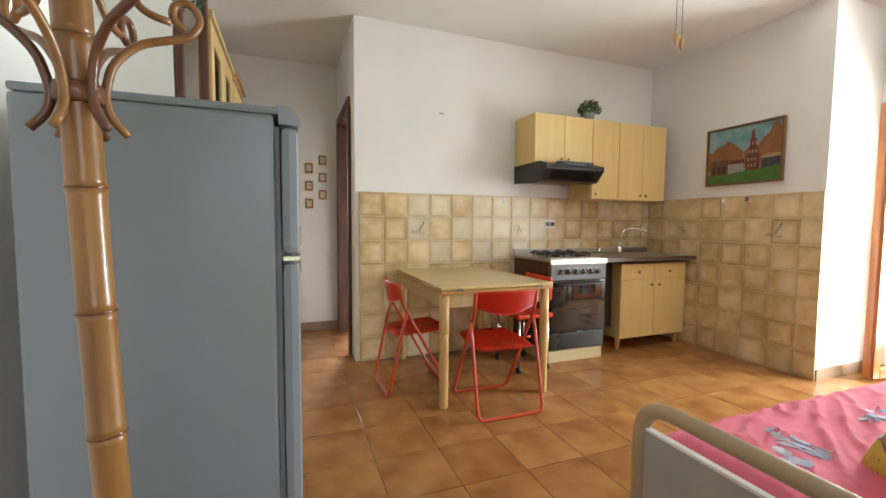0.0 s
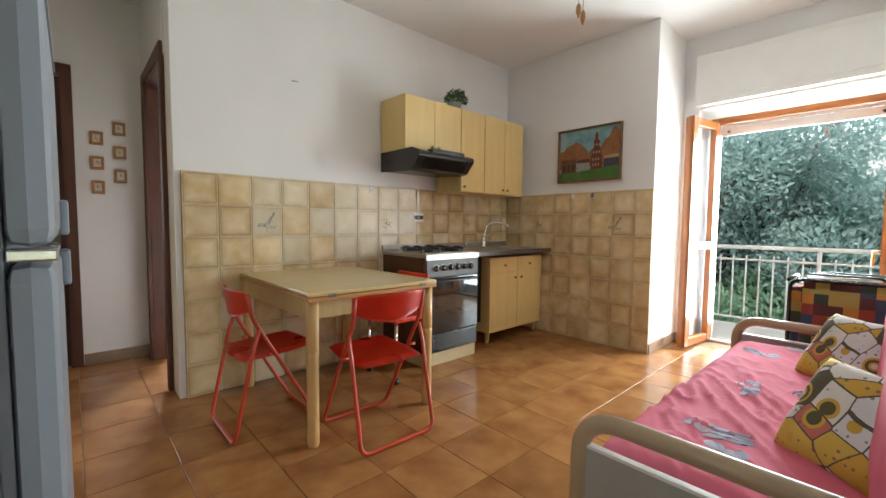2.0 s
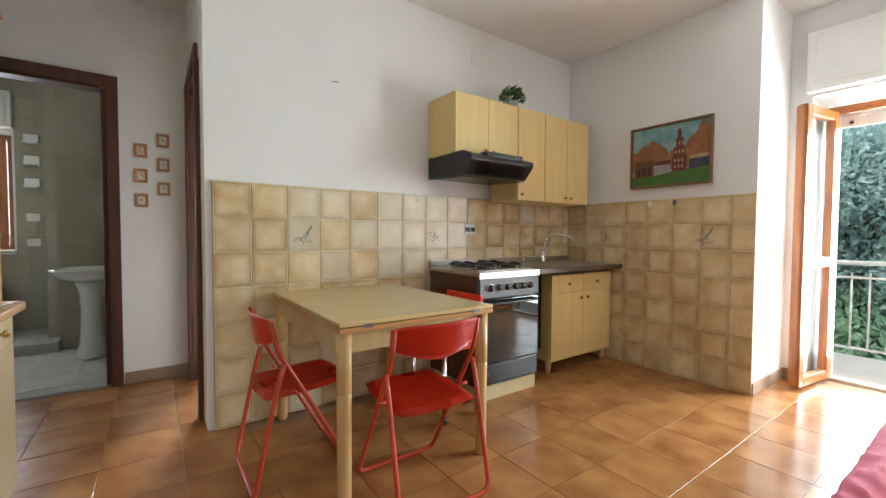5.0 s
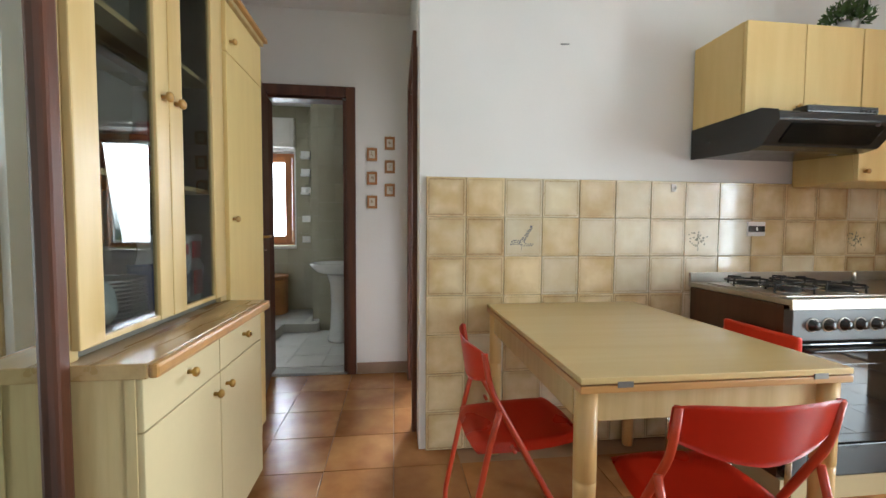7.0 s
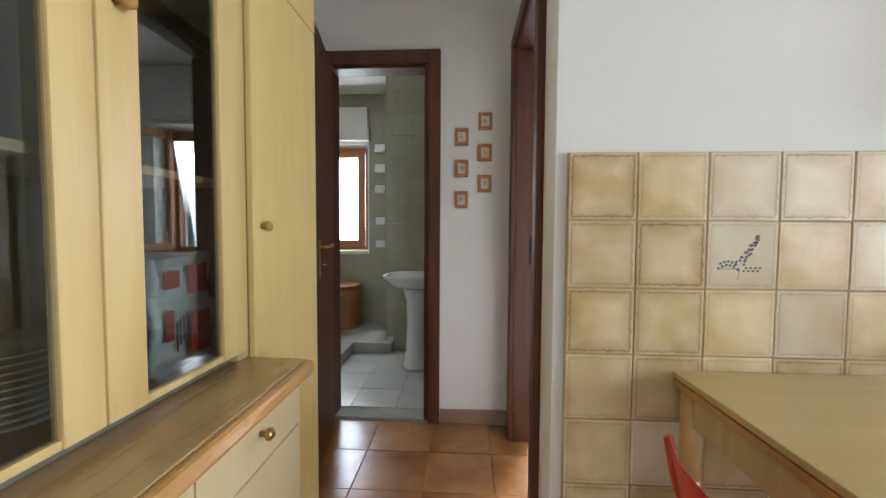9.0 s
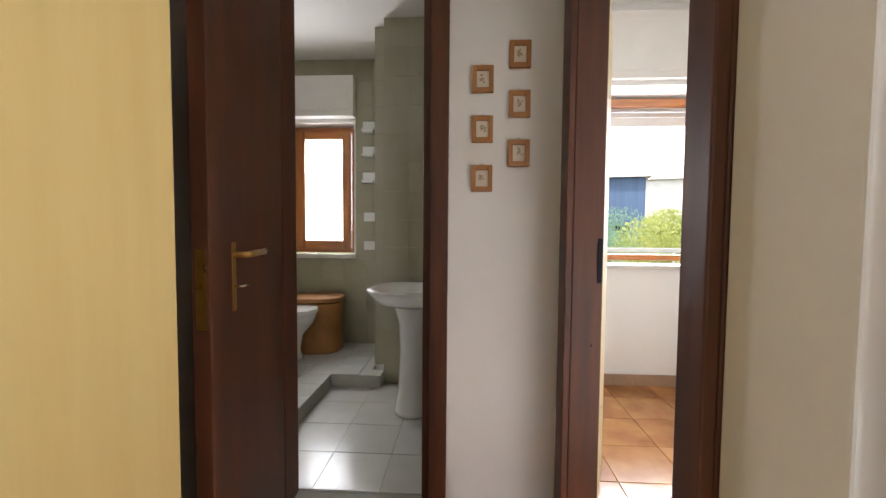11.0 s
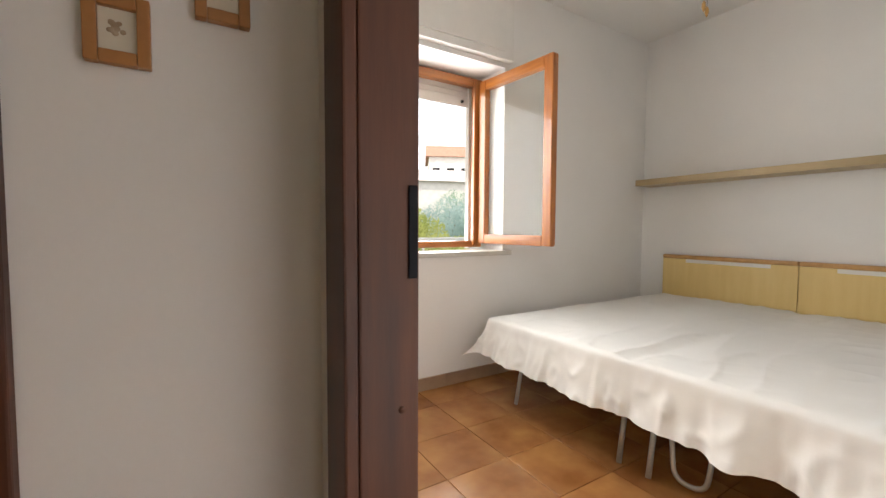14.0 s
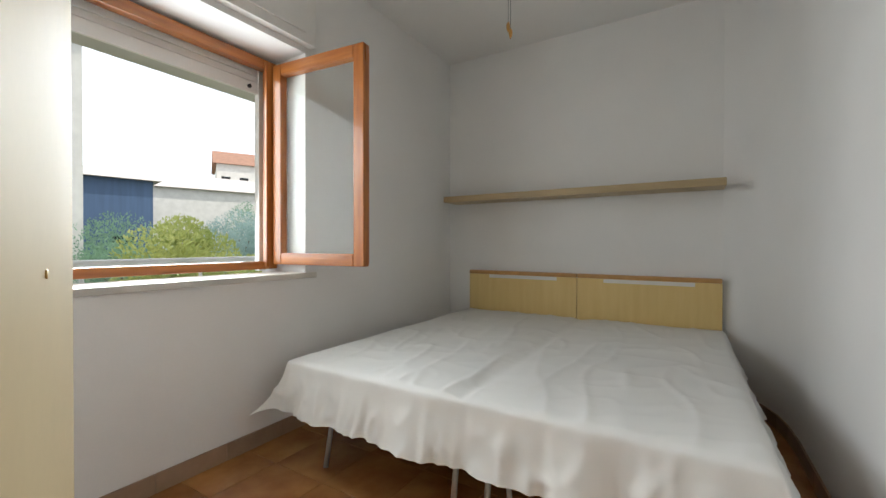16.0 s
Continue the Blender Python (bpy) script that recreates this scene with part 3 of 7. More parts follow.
def sash(name, hinge, free, z0, z1, label, midrail=None, thick=0.052, stile=0.07, handle=True, solid=False, pane=GLASS):
    """A wooden casement leaf between two points of the plan."""
    h, f = Vector((*hinge, 0)), Vector((*free, 0))
    ang = math.degrees(math.atan2(f.y - h.y, f.x - h.x))
    L = (f - h).length
    ob = thing(name, (0, 0, 0), label, "window sash")

    def bx(nm, lo, hi, m, lab="", bev=0.004, parent=None):
        b = bmesh.new()
        box(b, lo, hi)
        if bev:
            bmesh.ops.bevel(b, geom=list(b.edges), offset=bev, segments=2, affect="EDGES", clamp_overlap=True)
        return part(nm, b, m, parent or ob, lab)
    t = thick / 2
    bx("stile", (0, -t, z0), (stile, t, z1), PINE)
    bx("stile", (L - stile, -t, z0), (L, t, z1), PINE)
    bx("rail", (stile, -t, z0), (L - stile, t, z0 + stile), PINEY)
    bx("rail", (stile, -t, z1 - stile), (L - stile, t, z1), PINEY)
    zs = [z0 + stile, z1 - stile]
    if midrail:
        bx("rail", (stile, -t, midrail - 0.035), (L - stile, t, midrail + 0.035), PINEY)
        zs = [z0 + stile, midrail - 0.035, midrail + 0.035, z1 - stile]
    for k in range(0, len(zs), 2):
        pn = bx("pane", (stile - 0.004, -0.003, zs[k] - 0.004), (L - stile + 0.004, 0.003, zs[k + 1] + 0.004), pane, "", 0)
        pn.visible_shadow = False
    bx("closing_strip", (L, -t - 0.012, z0 + 0.01), (L + 0.012, t - 0.012, z1 - 0.01), PINE)
    if handle:
        b = bmesh.new()
        zc = (z0 + z1) / 2 - 0.1
        box(b, (L - 0.045, -t - 0.009, zc - 0.07), (L - 0.022, -t, zc + 0.07))
        hp = part("handle_plate", b, BRASS, ob, "", 0.002)
        b = bmesh.new()
        tube(b, rounded([(L - 0.033, -t - 0.009, zc), (L - 0.033, -t - 0.045, zc), (L - 0.033, -t - 0.047, zc - 0.10)], 0.015), 0.008, 8)
        part("handle", b, BRASS, ob, "brass handle", 0, True)
    ob.matrix_basis = Matrix.Translation(h) @ pose(0, 0, 0, 0, 0, ang)
    return ob


def window_frame(name, at, axis, lo, hi, z0, z1, plane, depth, label, w=0.06, bottom=True):
    """A fixed wooden frame in an opening; axis is the wall's direction."""
    ob = thing(name, at, label, "window")
    ob["kind"] = "structure"

    def bx(nm, a, b, za, zb, m):
        p, q = ((a, plane, za), (b, plane + depth, zb)) if axis == "x" else ((plane, a, za), (plane + depth, b, zb))
        return slab(nm, p, q, m, ob, "", 0.005)
    bx("frame_post", lo, lo + w, z0, z1, PINE)
    bx("frame_post", hi - w, hi, z0, z1, PINE)
    bx("frame_head", lo + w, hi - w, z1 - w, z1, PINEY)
    if bottom:
        bx("frame_bottom", lo + w, hi - w, z0, z0 + w * 0.8, PINEY)
    return ob


# bedroom window, both leaves open inwards
w1 = window_frame("window_1", (0.98, 2.98, 0.94), "x", 0.27, 1.685, 0.935, 2.22, 2.985, 0.06, "orange varnished pine bedroom window frame")
slab("inner_stop", (1.595, 2.965, 0.95), (1.64, 2.985, 2.20), PINE, w1, "", 0.004)
slab("weather_bar", (0.33, 3.046, 0.94), (1.625, 3.062, 0.975), BROWNSIDE, w1, "", 0.003)
structure("window_sill", [((0.20, 2.712, 0.885), (1.765, 2.985, 0.918))], MARBLE, "pale marble bedroom window sill", "window sill", 0.005)
sash("window_sash", (1.655, 2.955), (1.717, 2.268), 0.965, 2.185, "orange varnished pine casement leaf standing open into the bedroom", handle=False)
box1 = thing("shutter_box", (0.98, 2.75, 2.25), "white painted roller shutter box over the bedroom window", "shutter box")
slab("cover", (0.18, 2.69, 2.275), (1.74, 2.745, 2.75), WHITE, box1, "", 0.004)
slab("cover_panel", (0.24, 2.682, 2.33), (1.66, 2.69, 2.69), WHITE, box1, "", 0.003)
shut = thing("roller_shutter", (0.98, 3.09, 2.1), "white roller shutter rolled up above the bedroom window", "shutter")
slab("end_bar", (0.30, 3.085, 2.03), (1.64, 3.105, 2.10), WHITE, shut, "", 0.004)
for i in range(3):
    slab("slat", (0.31, 3.09, 2.103 + i * 0.042), (1.63, 3.10, 2.142 + i * 0.042), WHITE, shut, "", 0.004)
slab("guide", (1.62, 3.075, 0.92), (1.665, 3.12, 2.22), WHITE, shut, "", 0.003)
slab("guide", (0.275, 3.075, 0.92), (0.30, 3.12, 2.22), WHITE, shut, "", 0.003)
turned("stop_knob", [(0.012, 0), (0.012, 0.012), (0.006, 0.02)], (1.56, 3.085, 2.065), IRON, shut, "", 10, "-y")

# bathroom window
w2 = window_frame("window_2", (-1.78, 3.44, 0.95), "x", -2.13, -1.42, 0.945, 2.12, 3.42, 0.06, "orange varnished pine bathroom window frame", 0.055)
slab("side_board", (-2.075, 3.39, 0.95), (-1.985, 3.42, 2.11), PINE, w2, "", 0.004)
sash("window_sash", (-1.478, 3.405), (-1.985, 3.405), 0.985, 2.075, "orange varnished pine bathroom casement, closed, with frosted glass", pane=FROST, stile=0.075)
structure("window_sill.001", [((-2.15, 3.245, 0.905), (-1.40, 3.42, 0.938))], MARBLE, "pale marble bathroom window sill", "window sill", 0.005)
box2 = thing("shutter_box", (-1.77, 3.2, 2.16), "white painted roller shutter box over the bathroom window", "shutter box")
slab("cover", (-2.15, 3.20, 2.165), (-1.40, 3.302, 2.52), WHITE, box2, "", 0.004)
slab("cover_panel", (-2.11, 3.192, 2.215), (-1.44, 3.2, 2.475), WHITE, box2, "", 0.003)

# balcony door
w3 = window_frame("window_3", (4.06, -2.37, 0), "y", -2.985, -1.73, 0.0, 2.12, 4.03, 0.06, "orange varnished pine balcony door frame", 0.06, False)
slab("threshold", (4.03, -2.93, -0.005), (4.14, -1.79, 0.018), MARBLE, w3, "pale marble threshold", 0.004)
sash("balcony_door_leaf", (4.02, -1.785), (3.525, -1.712), 0.02, 2.07, "orange varnished pine balcony door leaf, glazed and open", 0.93, handle=False)
sash("balcony_door_leaf", (4.02, -2.935), (3.535, -2.93), 0.02, 2.07, "orange varnished pine balcony door leaf, open against the wall", 0.93)
box3 = thing("shutter_box", (3.75, -2.36, 2.2), "white painted roller shutter box over the balcony door", "shutter box")
slab("cover", (3.70, -3.068, 2.19), (3.79, -1.68, 2.62), WHITE, box3, "", 0.004)
slab("cover_panel", (3.692, -3.02, 2.24), (3.70, -1.73, 2.57), WHITE, box3, "", 0.003)
shut2 = thing("roller_shutter", (4.12, -2.36, 2.0), "white roller shutter rolled up above the balcony door", "shutter")
slab("end_bar", (4.11, -2.96, 1.965), (4.13, -1.76, 2.04), WHITE, shut2, "", 0.004)
slab("slat", (4.115, -2.96, 2.043), (4.126, -1.76, 2.09), WHITE, shut2, "", 0.004)
slab("guide", (4.10, -2.985, 0.0), (4.14, -2.92, 2.1), WHITE, shut2, "", 0.003)
slab("guide", (4.10, -1.80, 0.0), (4.14, -1.745, 2.1), WHITE, shut2, "", 0.003)
for y in (-2.86, -1.86):
    turned("stop_knob", [(0.014, 0), (0.014, 0.012), (0.007, 0.02)], (4.11, y, 2.0), IRON, shut2, "", 10, "x")


# ---- kitchen ----
units = thing("wall_cabinet", (1.76, -0.165, 1.69), "maple laminate wall cabinet with two doors over the cooker hood", "cabinet", "wall cabinets")


def wall_unit(ob, x0, x1, z0, z1, splits, knobs):
    slab("body", (x0, -0.31, z0), (x1, -0.001, z1), MAPLE, ob, "", 0.002)
    xs = [x0, *splits, x1]
    for a, b, k in zip(xs, xs[1:], knobs):
        d = slab("door", (a + 0.002, -0.331, z0 + 0.002), (b - 0.002, -0.312, z1 - 0.002), MAPLE, ob, "", 0.002)
        turned("knob", [(0.006, 0), (0.006, 0.010), (0.012, 0.014), (0.012, 0.022), (0.006, 0.026)], (k, -0.331, z0 + 0.045), KNOB, d, "", 12, "-y")


wall_unit(units, 1.452, 2.07, 1.695, 2.125, [1.761], [1.725, 1.80])
u2 = thing("wall_cabinet", (2.23, -0.165, 1.40), "narrow tall maple laminate wall cabinet", "cabinet", "wall cabinets")
wall_unit(u2, 2.073, 2.385, 1.40, 2.125, [], [2.11])
u3 = thing("wall_cabinet", (2.68, -0.165, 1.40), "wide maple laminate wall cabinet with two doors", "cabinet", "wall cabinets")
wall_unit(u3, 2.388, 2.975, 1.40, 2.125, [2.68], [2.648, 2.72])

hood = thing("cooker_hood", (1.74, -0.25, 1.55), "black cooker hood under the wall cabinet", "hood")
bm = bmesh.new()
prof = [(-0.001, 1.545), (-0.001, 1.693), (-0.42, 1.693), (-0.50, 1.665), (-0.505, 1.63), (-0.42, 1.535), (-0.36, 1.525)]
for x in (1.452, 2.06):
    bm.faces.new([bm.verts.new((x, y, z)) for y, z in prof])
bm.verts.ensure_lookup_table()
n = len(prof)
for i in range(n):
    bm.faces.new([bm.verts[i], bm.verts[(i + 1) % n], bm.verts[n + (i + 1) % n], bm.verts[n + i]])
part("canopy", bm, BLACK, hood, "", 0.006)
slab("control_strip", (1.60, -0.496, 1.668), (1.95, -0.425, 1.697), BLACK, hood, "", 0.003)
for i in range(4):
    slab("switch", (1.86 + i * 0.022, -0.503, 1.672), (1.874 + i * 0.022, -0.494, 1.682), IRON, hood, "", 0.001)
bm = bmesh.new()
vs = [bm.verts.new(c) for c in ((1.53, -0.497, 1.614), (1.99, -0.497, 1.614), (1.99, -0.436, 1.545), (1.53, -0.436, 1.545))]
bm.faces.new(vs)
bmesh.ops.solidify(bm, geom=bm.faces[:], thickness=0.006)
part("visor", bm, OVENGLASS, hood, "dark glossy visor")

top = thing("worktop", (2.29, -0.3, 0.86), "brushed steel worktop with hob and sink against the tiles", "worktop")
bm = bmesh.new()
box(bm, (1.45, -0.59, 0.848), (3.115, -0.012, 0.872))
part("plate", bm, STEEL, top, "", 0.004)
slab("upstand", (1.45, -0.03, 0.872), (3.115, -0.011, 0.925), STEEL, top, "", 0.004)
slab("front_lip", (1.45, -0.603, 0.83), (2.03, -0.59, 0.874), STEEL, top, "", 0.003)
slab("front_edge", (2.03, -0.603, 0.835), (3.115, -0.59, 0.872), mat("dark_laminate_edge", (0.10, 0.07, 0.05), 0.4), top, "dark laminate front edge", 0.003)
bm = bmesh.new()
lathe(bm, [(0.19, 0.874), (0.185, 0.878), (0.165, 0.874), (0.15, 0.80), (0.02, 0.78)], (2.80, -0.31, 0), 28)
part("sink_bowl", bm, STEEL, top, "", 0, True)
turned("waste", [(0.03, 0.873), (0.03, 0.886), (0.02, 0.888)], (2.95, -0.40, 0), CHROME, top, "", 14)
tap = thing("tap", (2.66, -0.09, 0.872), "chrome swan-neck kitchen tap on the worktop", "tap")
turned("body", [(0.03, 0.872), (0.03, 0.885), (0.022, 0.892), (0.022, 0.96), (0.026, 0.965), (0.02, 0.985)], (2.66, -0.09, 0), CHROME, tap)
rod("spout", rounded([(2.66, -0.09, 0.97), (2.67, -0.12, 1.12), (2.75, -0.22, 1.13), (2.80, -0.29, 1.10), (2.805, -0.295, 1.075)], 0.07), 0.011, CHROME, tap)
rod("lever", [(2.66, -0.09, 0.98), (2.73, -0.10, 1.03)], 0.008, CHROME, tap)
turned("soap_bottle", [(0.012, 0.872), (0.012, 0.92), (0.006, 0.93)], (2.42, -0.07, 0), CHROME, top, "", 10)

oven = thing("cooker", (1.74, -0.3, 0), "black enamel free-standing gas cooker with glass oven door", "cooker")
slab("carcass", (1.458, -0.56, 0.10), (2.02, -0.02, 0.845), BROWNSIDE, oven, "dark brown side panels", 0.003)
slab("control_panel", (1.458, -0.60, 0.70), (2.02, -0.56, 0.83), mat("grey_panel_metal", (0.11, 0.11, 0.11), 0.45, metal=0.4, var=0.05), oven, "grey steel control panel", 0.004)
for i in range(6):
    kx = 1.55 + i * 0.075
    turned("knob", [(0.026, 0), (0.026, 0.004), (0.02, 0.006), (0.018, 0.024), (0.014, 0.027)], (kx, -0.60, 0.767), BLACK, oven, "", 18, "-y")
    turned("knob_ring", [(0.030, -0.001), (0.030, 0.003), (0.026, 0.004)], (kx, -0.60, 0.767), STEEL, oven, "", 18, "-y")
slab("oven_door", (1.462, -0.605, 0.26), (2.016, -0.56, 0.69), OVENGLASS, oven, "dark mirror-like glass oven door", 0.006)
slab("door_window", (1.55, -0.607, 0.33), (1.93, -0.604, 0.60), OVENGLASS, oven, "", 0.001)
rod("door_handle", rounded([(1.50, -0.60, 0.665), (1.50, -0.64, 0.668), (1.98, -0.64, 0.668), (1.98, -0.60, 0.665)], 0.02), 0.009, BLACK, oven)
slab("warming_drawer", (1.462, -0.60, 0.115), (2.016, -0.56, 0.252), BLACK, oven, "", 0.005)
slab("plinth", (1.462, -0.575, 0.0), (2.02, -0.06, 0.098), CREAM, oven, "cream plinth", 0.002)
hob = thing("gas_hob", (1.75, -0.31, 0.872), "steel gas hob with cast iron pan supports on the worktop", "hob")
slab("tray", (1.49, -0.54, 0.8725), (2.02, -0.10, 0.878), STEEL, hob, "", 0.002)
for bx_, by_, br_ in ((1.62, -0.21, 0.045), (1.88, -0.21, 0.035), (1.62, -0.43, 0.035), (1.88, -0.43, 0.05)):
    bn = turned("burner", [(br_ * 1.3, 0.878), (br_ * 1.3, 0.884), (br_, 0.886), (br_, 0.898), (br_ * 0.9, 0.902)], (bx_, by_, 0), IRON, hob)
    turned("burner_ring", [(br_ * 1.65, 0.8782), (br_ * 1.65, 0.881), (br_ * 1.35, 0.8825)], (bx_, by_, 0), CHROME, hob)
    for k in range(4):
        a0 = k * math.pi / 2 + 0.3
        c, s = math.cos(a0), math.sin(a0)
        rod("pan_support", [(bx_ + c * 0.105, by_ + s * 0.09, 0.879), (bx_ + c * 0.10, by_ + s * 0.088, 0.916), (bx_ + c * 0.03, by_ + s * 0.03, 0.918)], 0.005, IRON, hob, "", 6)
    ring = [(bx_ + math.cos(a0) * 0.1, by_ + math.sin(a0) * 0.088, 0.905) for a0 in [k * math.pi / 8 for k in range(16)]]
    rod("support_ring", ring, 0.0045, IRON, hob, "", 6, True)

base = thing("base_cabinet", (2.71, -0.25, 0), "maple laminate sink cabinet on turned legs with two drawers", "cabinet")
slab("body", (2.292, -0.48, 0.105), (3.105, -0.02, 0.80), MAPLE, base, "", 0.002)
for a, b in ((2.294, 2.697), (2.701, 3.103)):
    dr = slab("drawer", (a, -0.50, 0.655), (b, -0.481, 0.797), MAPLE, base, "", 0.002)
    kx = (a + b) / 2 + (0.0 if a < 2.5 else -0.02)
    turned("knob", [(0.006, 0), (0.006, 0.010), (0.013, 0.014), (0.013, 0.022), (0.006, 0.026)], (kx, -0.50, 0.725), KNOB, dr, "", 12, "-y")
    do = slab("door", (a, -0.50, 0.108), (b, -0.481, 0.651), MAPLE, base, "", 0.002)
    kx = b - 0.04 if a < 2.5 else a + 0.05
    turned("knob", [(0.006, 0), (0.006, 0.010), (0.013, 0.014), (0.013, 0.022), (0.006, 0.026)], (kx, -0.50, 0.60), KNOB, do, "", 12, "-y")
for lx in (2.33, 3.06):
    for ly in (-0.44, -0.08):
        turned("leg", [(0.014, 0.0), (0.02, 0.03), (0.026, 0.105)], (lx, ly, 0), BEECH, base)
# added black board: the dark depth between cooker and cabinet as plain colour
slab("gap_shade", (2.03, -0.40, 0.20), (2.285, -0.38, 0.845), BLACK, base, "black board standing in for shade in the gap beside the cooker", 0.002)

# plant pot on the wall cabinets
plant = thing("potted_plant", (2.13, -0.20, 2.125), "small bushy green plant in a grey metal pot", "plant")
turned("pot", [(0.036, 2.126), (0.052, 2.20), (0.055, 2.215), (0.048, 2.215), (0.044, 2.20), (0.01, 2.195)], (2.13, -0.20, 0), mat("zinc_pot", (0.45, 0.47, 0.47), 0.35, metal=0.7), plant)
LEAF = mat("plant_leaf", (0.06, 0.13, 0.025), 0.5, var=0.2, scale=20, color2=(0.03, 0.075, 0.015))
rng = random.Random(5)


def leaf_cloud(bm, count, fn, size, rng):
    """Many small bent leaves at places given by fn."""
    for _ in range(count):
        c, n = fn(rng)
        c, n = Vector(c), Vector(n)
        d = (n + Vector((rng.uniform(-1, 1), rng.uniform(-1, 1), rng.uniform(-0.6, 1)))).normalized()
        s = d.orthogonal().normalized()
        s.rotate(Matrix.Rotation(rng.uniform(0, 6.28), 3, d))
        k = size * rng.uniform(0.6, 1.3)
        a, b, t = bm.verts.new(c - d * k * 0.5), None, bm.verts.new(c + d * k * 0.5)
        l, r = bm.verts.new(c + s * k * 0.22), bm.verts.new(c - s * k * 0.22)
        bm.faces.new((a, l, t))
        bm.faces.new((a, t, r))


def bush_at(cx, cy, cz, rx, ry, rz):
    def fn(r):
        while True:
            v = Vector((r.uniform(-1, 1), r.uniform(-1, 1), r.uniform(-0.3, 1)))
            if 0.25 < v.length < 1:
                return (cx + v.x * rx, cy + v.y * ry, cz + v.z * rz), (v.x, v.y, v.z + 0.3)
    return fn


bm = bmesh.new()
leaf_cloud(bm, 420, bush_at(2.13, -0.20, 2.235, 0.105, 0.105, 0.10), 0.035, rng)
for k in range(10):
    a0 = k * 0.63
    tube(bm, [(2.13, -0.20, 2.20), (2.13 + math.cos(a0) * 0.05, -0.20 + math.sin(a0) * 0.05, 2.28)], 0.0015, 4)
part("foliage", bm, LEAF, plant)

# painting of a town with a tower, as simple shapes
pic = thing("painting", (3.13, -0.975, 1.52), "framed naive painting of a town with a bell tower", "painting")
X = 3.131
for nm, lo, hi in (("frame_side", (X - 0.028, -1.295, 1.52), (X, -1.277, 2.03)), ("frame_side", (X - 0.028, -0.679, 1.52), (X, -0.661, 2.03)), ("frame_rail", (X - 0.028, -1.277, 1.52), (X, -0.679, 1.538)), ("frame_rail", (X - 0.028, -1.277, 2.012), (X, -0.679, 2.03))):
    slab(nm, lo, hi, PICFRAME, pic, "", 0.003)


def paint(name, pts, color, depth, label="", var=0.12):
    """A flat painted patch; points are (across, up) fractions of the canvas, seen from the room."""
    bm = bmesh.new()
    bm.faces.new([bm.verts.new((X - depth, -0.679 - u * 0.598, 1.538 + v * 0.474)) for u, v in pts])
    m = bpy.data.materials.get("paint_" + name) or mat("paint_" + name, color, 0.6, var=var, scale=16, fine=70, bump=0.15)
    return part(name, bm, m, pic, label)


slab("canvas", (X - 0.012, -1.277, 1.538), (X, -0.679, 2.012), mat("painted_sky", (0.12, 0.31, 0.37), 0.6, var=0.15, scale=9, color2=(0.32, 0.46, 0.45), bump=0.15), pic, "", 0)
paint("rock", [(0, 0.25), (0, 0.62), (0.06, 0.60), (0.13, 0.70), (0.22, 0.72), (0.27, 0.78), (0.34, 0.74), (0.42, 0.66), (0.5, 0.55), (0.52, 0.25)], (0.33, 0.135, 0.05), 0.0135)
paint("rock", [(0.5, 0.25), (0.52, 0.55), (0.60, 0.62), (0.7, 0.6), (0.76, 0.74), (0.84, 0.80), (0.88, 0.95), (0.93, 0.99), (1, 0.86), (1, 0.25)], (0.33, 0.135, 0.05), 0.0138)
paint("meadow", [(0, 0), (0, 0.17), (0.3, 0.20), (0.6, 0.22), (1, 0.25), (1, 0)], (0.075, 0.19, 0.035), 0.0145)
paint("ochre_house", [(0.03, 0.15), (0.03, 0.43), (0.30, 0.43), (0.30, 0.16)], (0.17, 0.075, 0.04), 0.0152)
for k in range(3):
    paint("dark_window", [(0.06 + k * 0.08, 0.18), (0.06 + k * 0.08, 0.32), (0.11 + k * 0.08, 0.32), (0.11 + k * 0.08, 0.18)], (0.06, 0.03, 0.02), 0.0158)
paint("grey_house", [(0.30, 0.17), (0.30, 0.36), (0.52, 0.36), (0.52, 0.19)], (0.38, 0.38, 0.36), 0.0152)
paint("maroon_roof", [(0.30, 0.34), (0.33, 0.41), (0.53, 0.41), (0.53, 0.34)], (0.14, 0.035, 0.03), 0.0158)
paint("tower", [(0.55, 0.20), (0.55, 0.46), (0.57, 0.47), (0.57, 0.60), (0.59, 0.61), (0.59, 0.74), (0.61, 0.76), (0.61, 0.86), (0.635, 0.93), (0.66, 0.86), (0.66, 0.76), (0.69, 0.74), (0.69, 0.61), (0.71, 0.60), (0.71, 0.47), (0.73, 0.46), (0.73, 0.20)], (0.17, 0.045, 0.03), 0.0165)
for r_, v_ in enumerate((0.26, 0.36, 0.50, 0.64)):
    for k in range(3):
        u0 = 0.575 + k * 0.045 + (0.008 if r_ > 1 else 0)
        paint("tower_window", [(u0, v_), (u0, v_ + 0.05), (u0 + 0.02, v_ + 0.05), (u0 + 0.02, v_)], (0.5, 0.36, 0.2), 0.0172)
paint("dark_house", [(0.76, 0.22), (0.76, 0.42), (0.99, 0.42), (0.99, 0.24)], (0.06, 0.06, 0.09), 0.0152)
paint("pale_roof", [(0.75, 0.38), (0.77, 0.44), (1.0, 0.45), (1.0, 0.39)], (0.50, 0.33, 0.18), 0.0158)

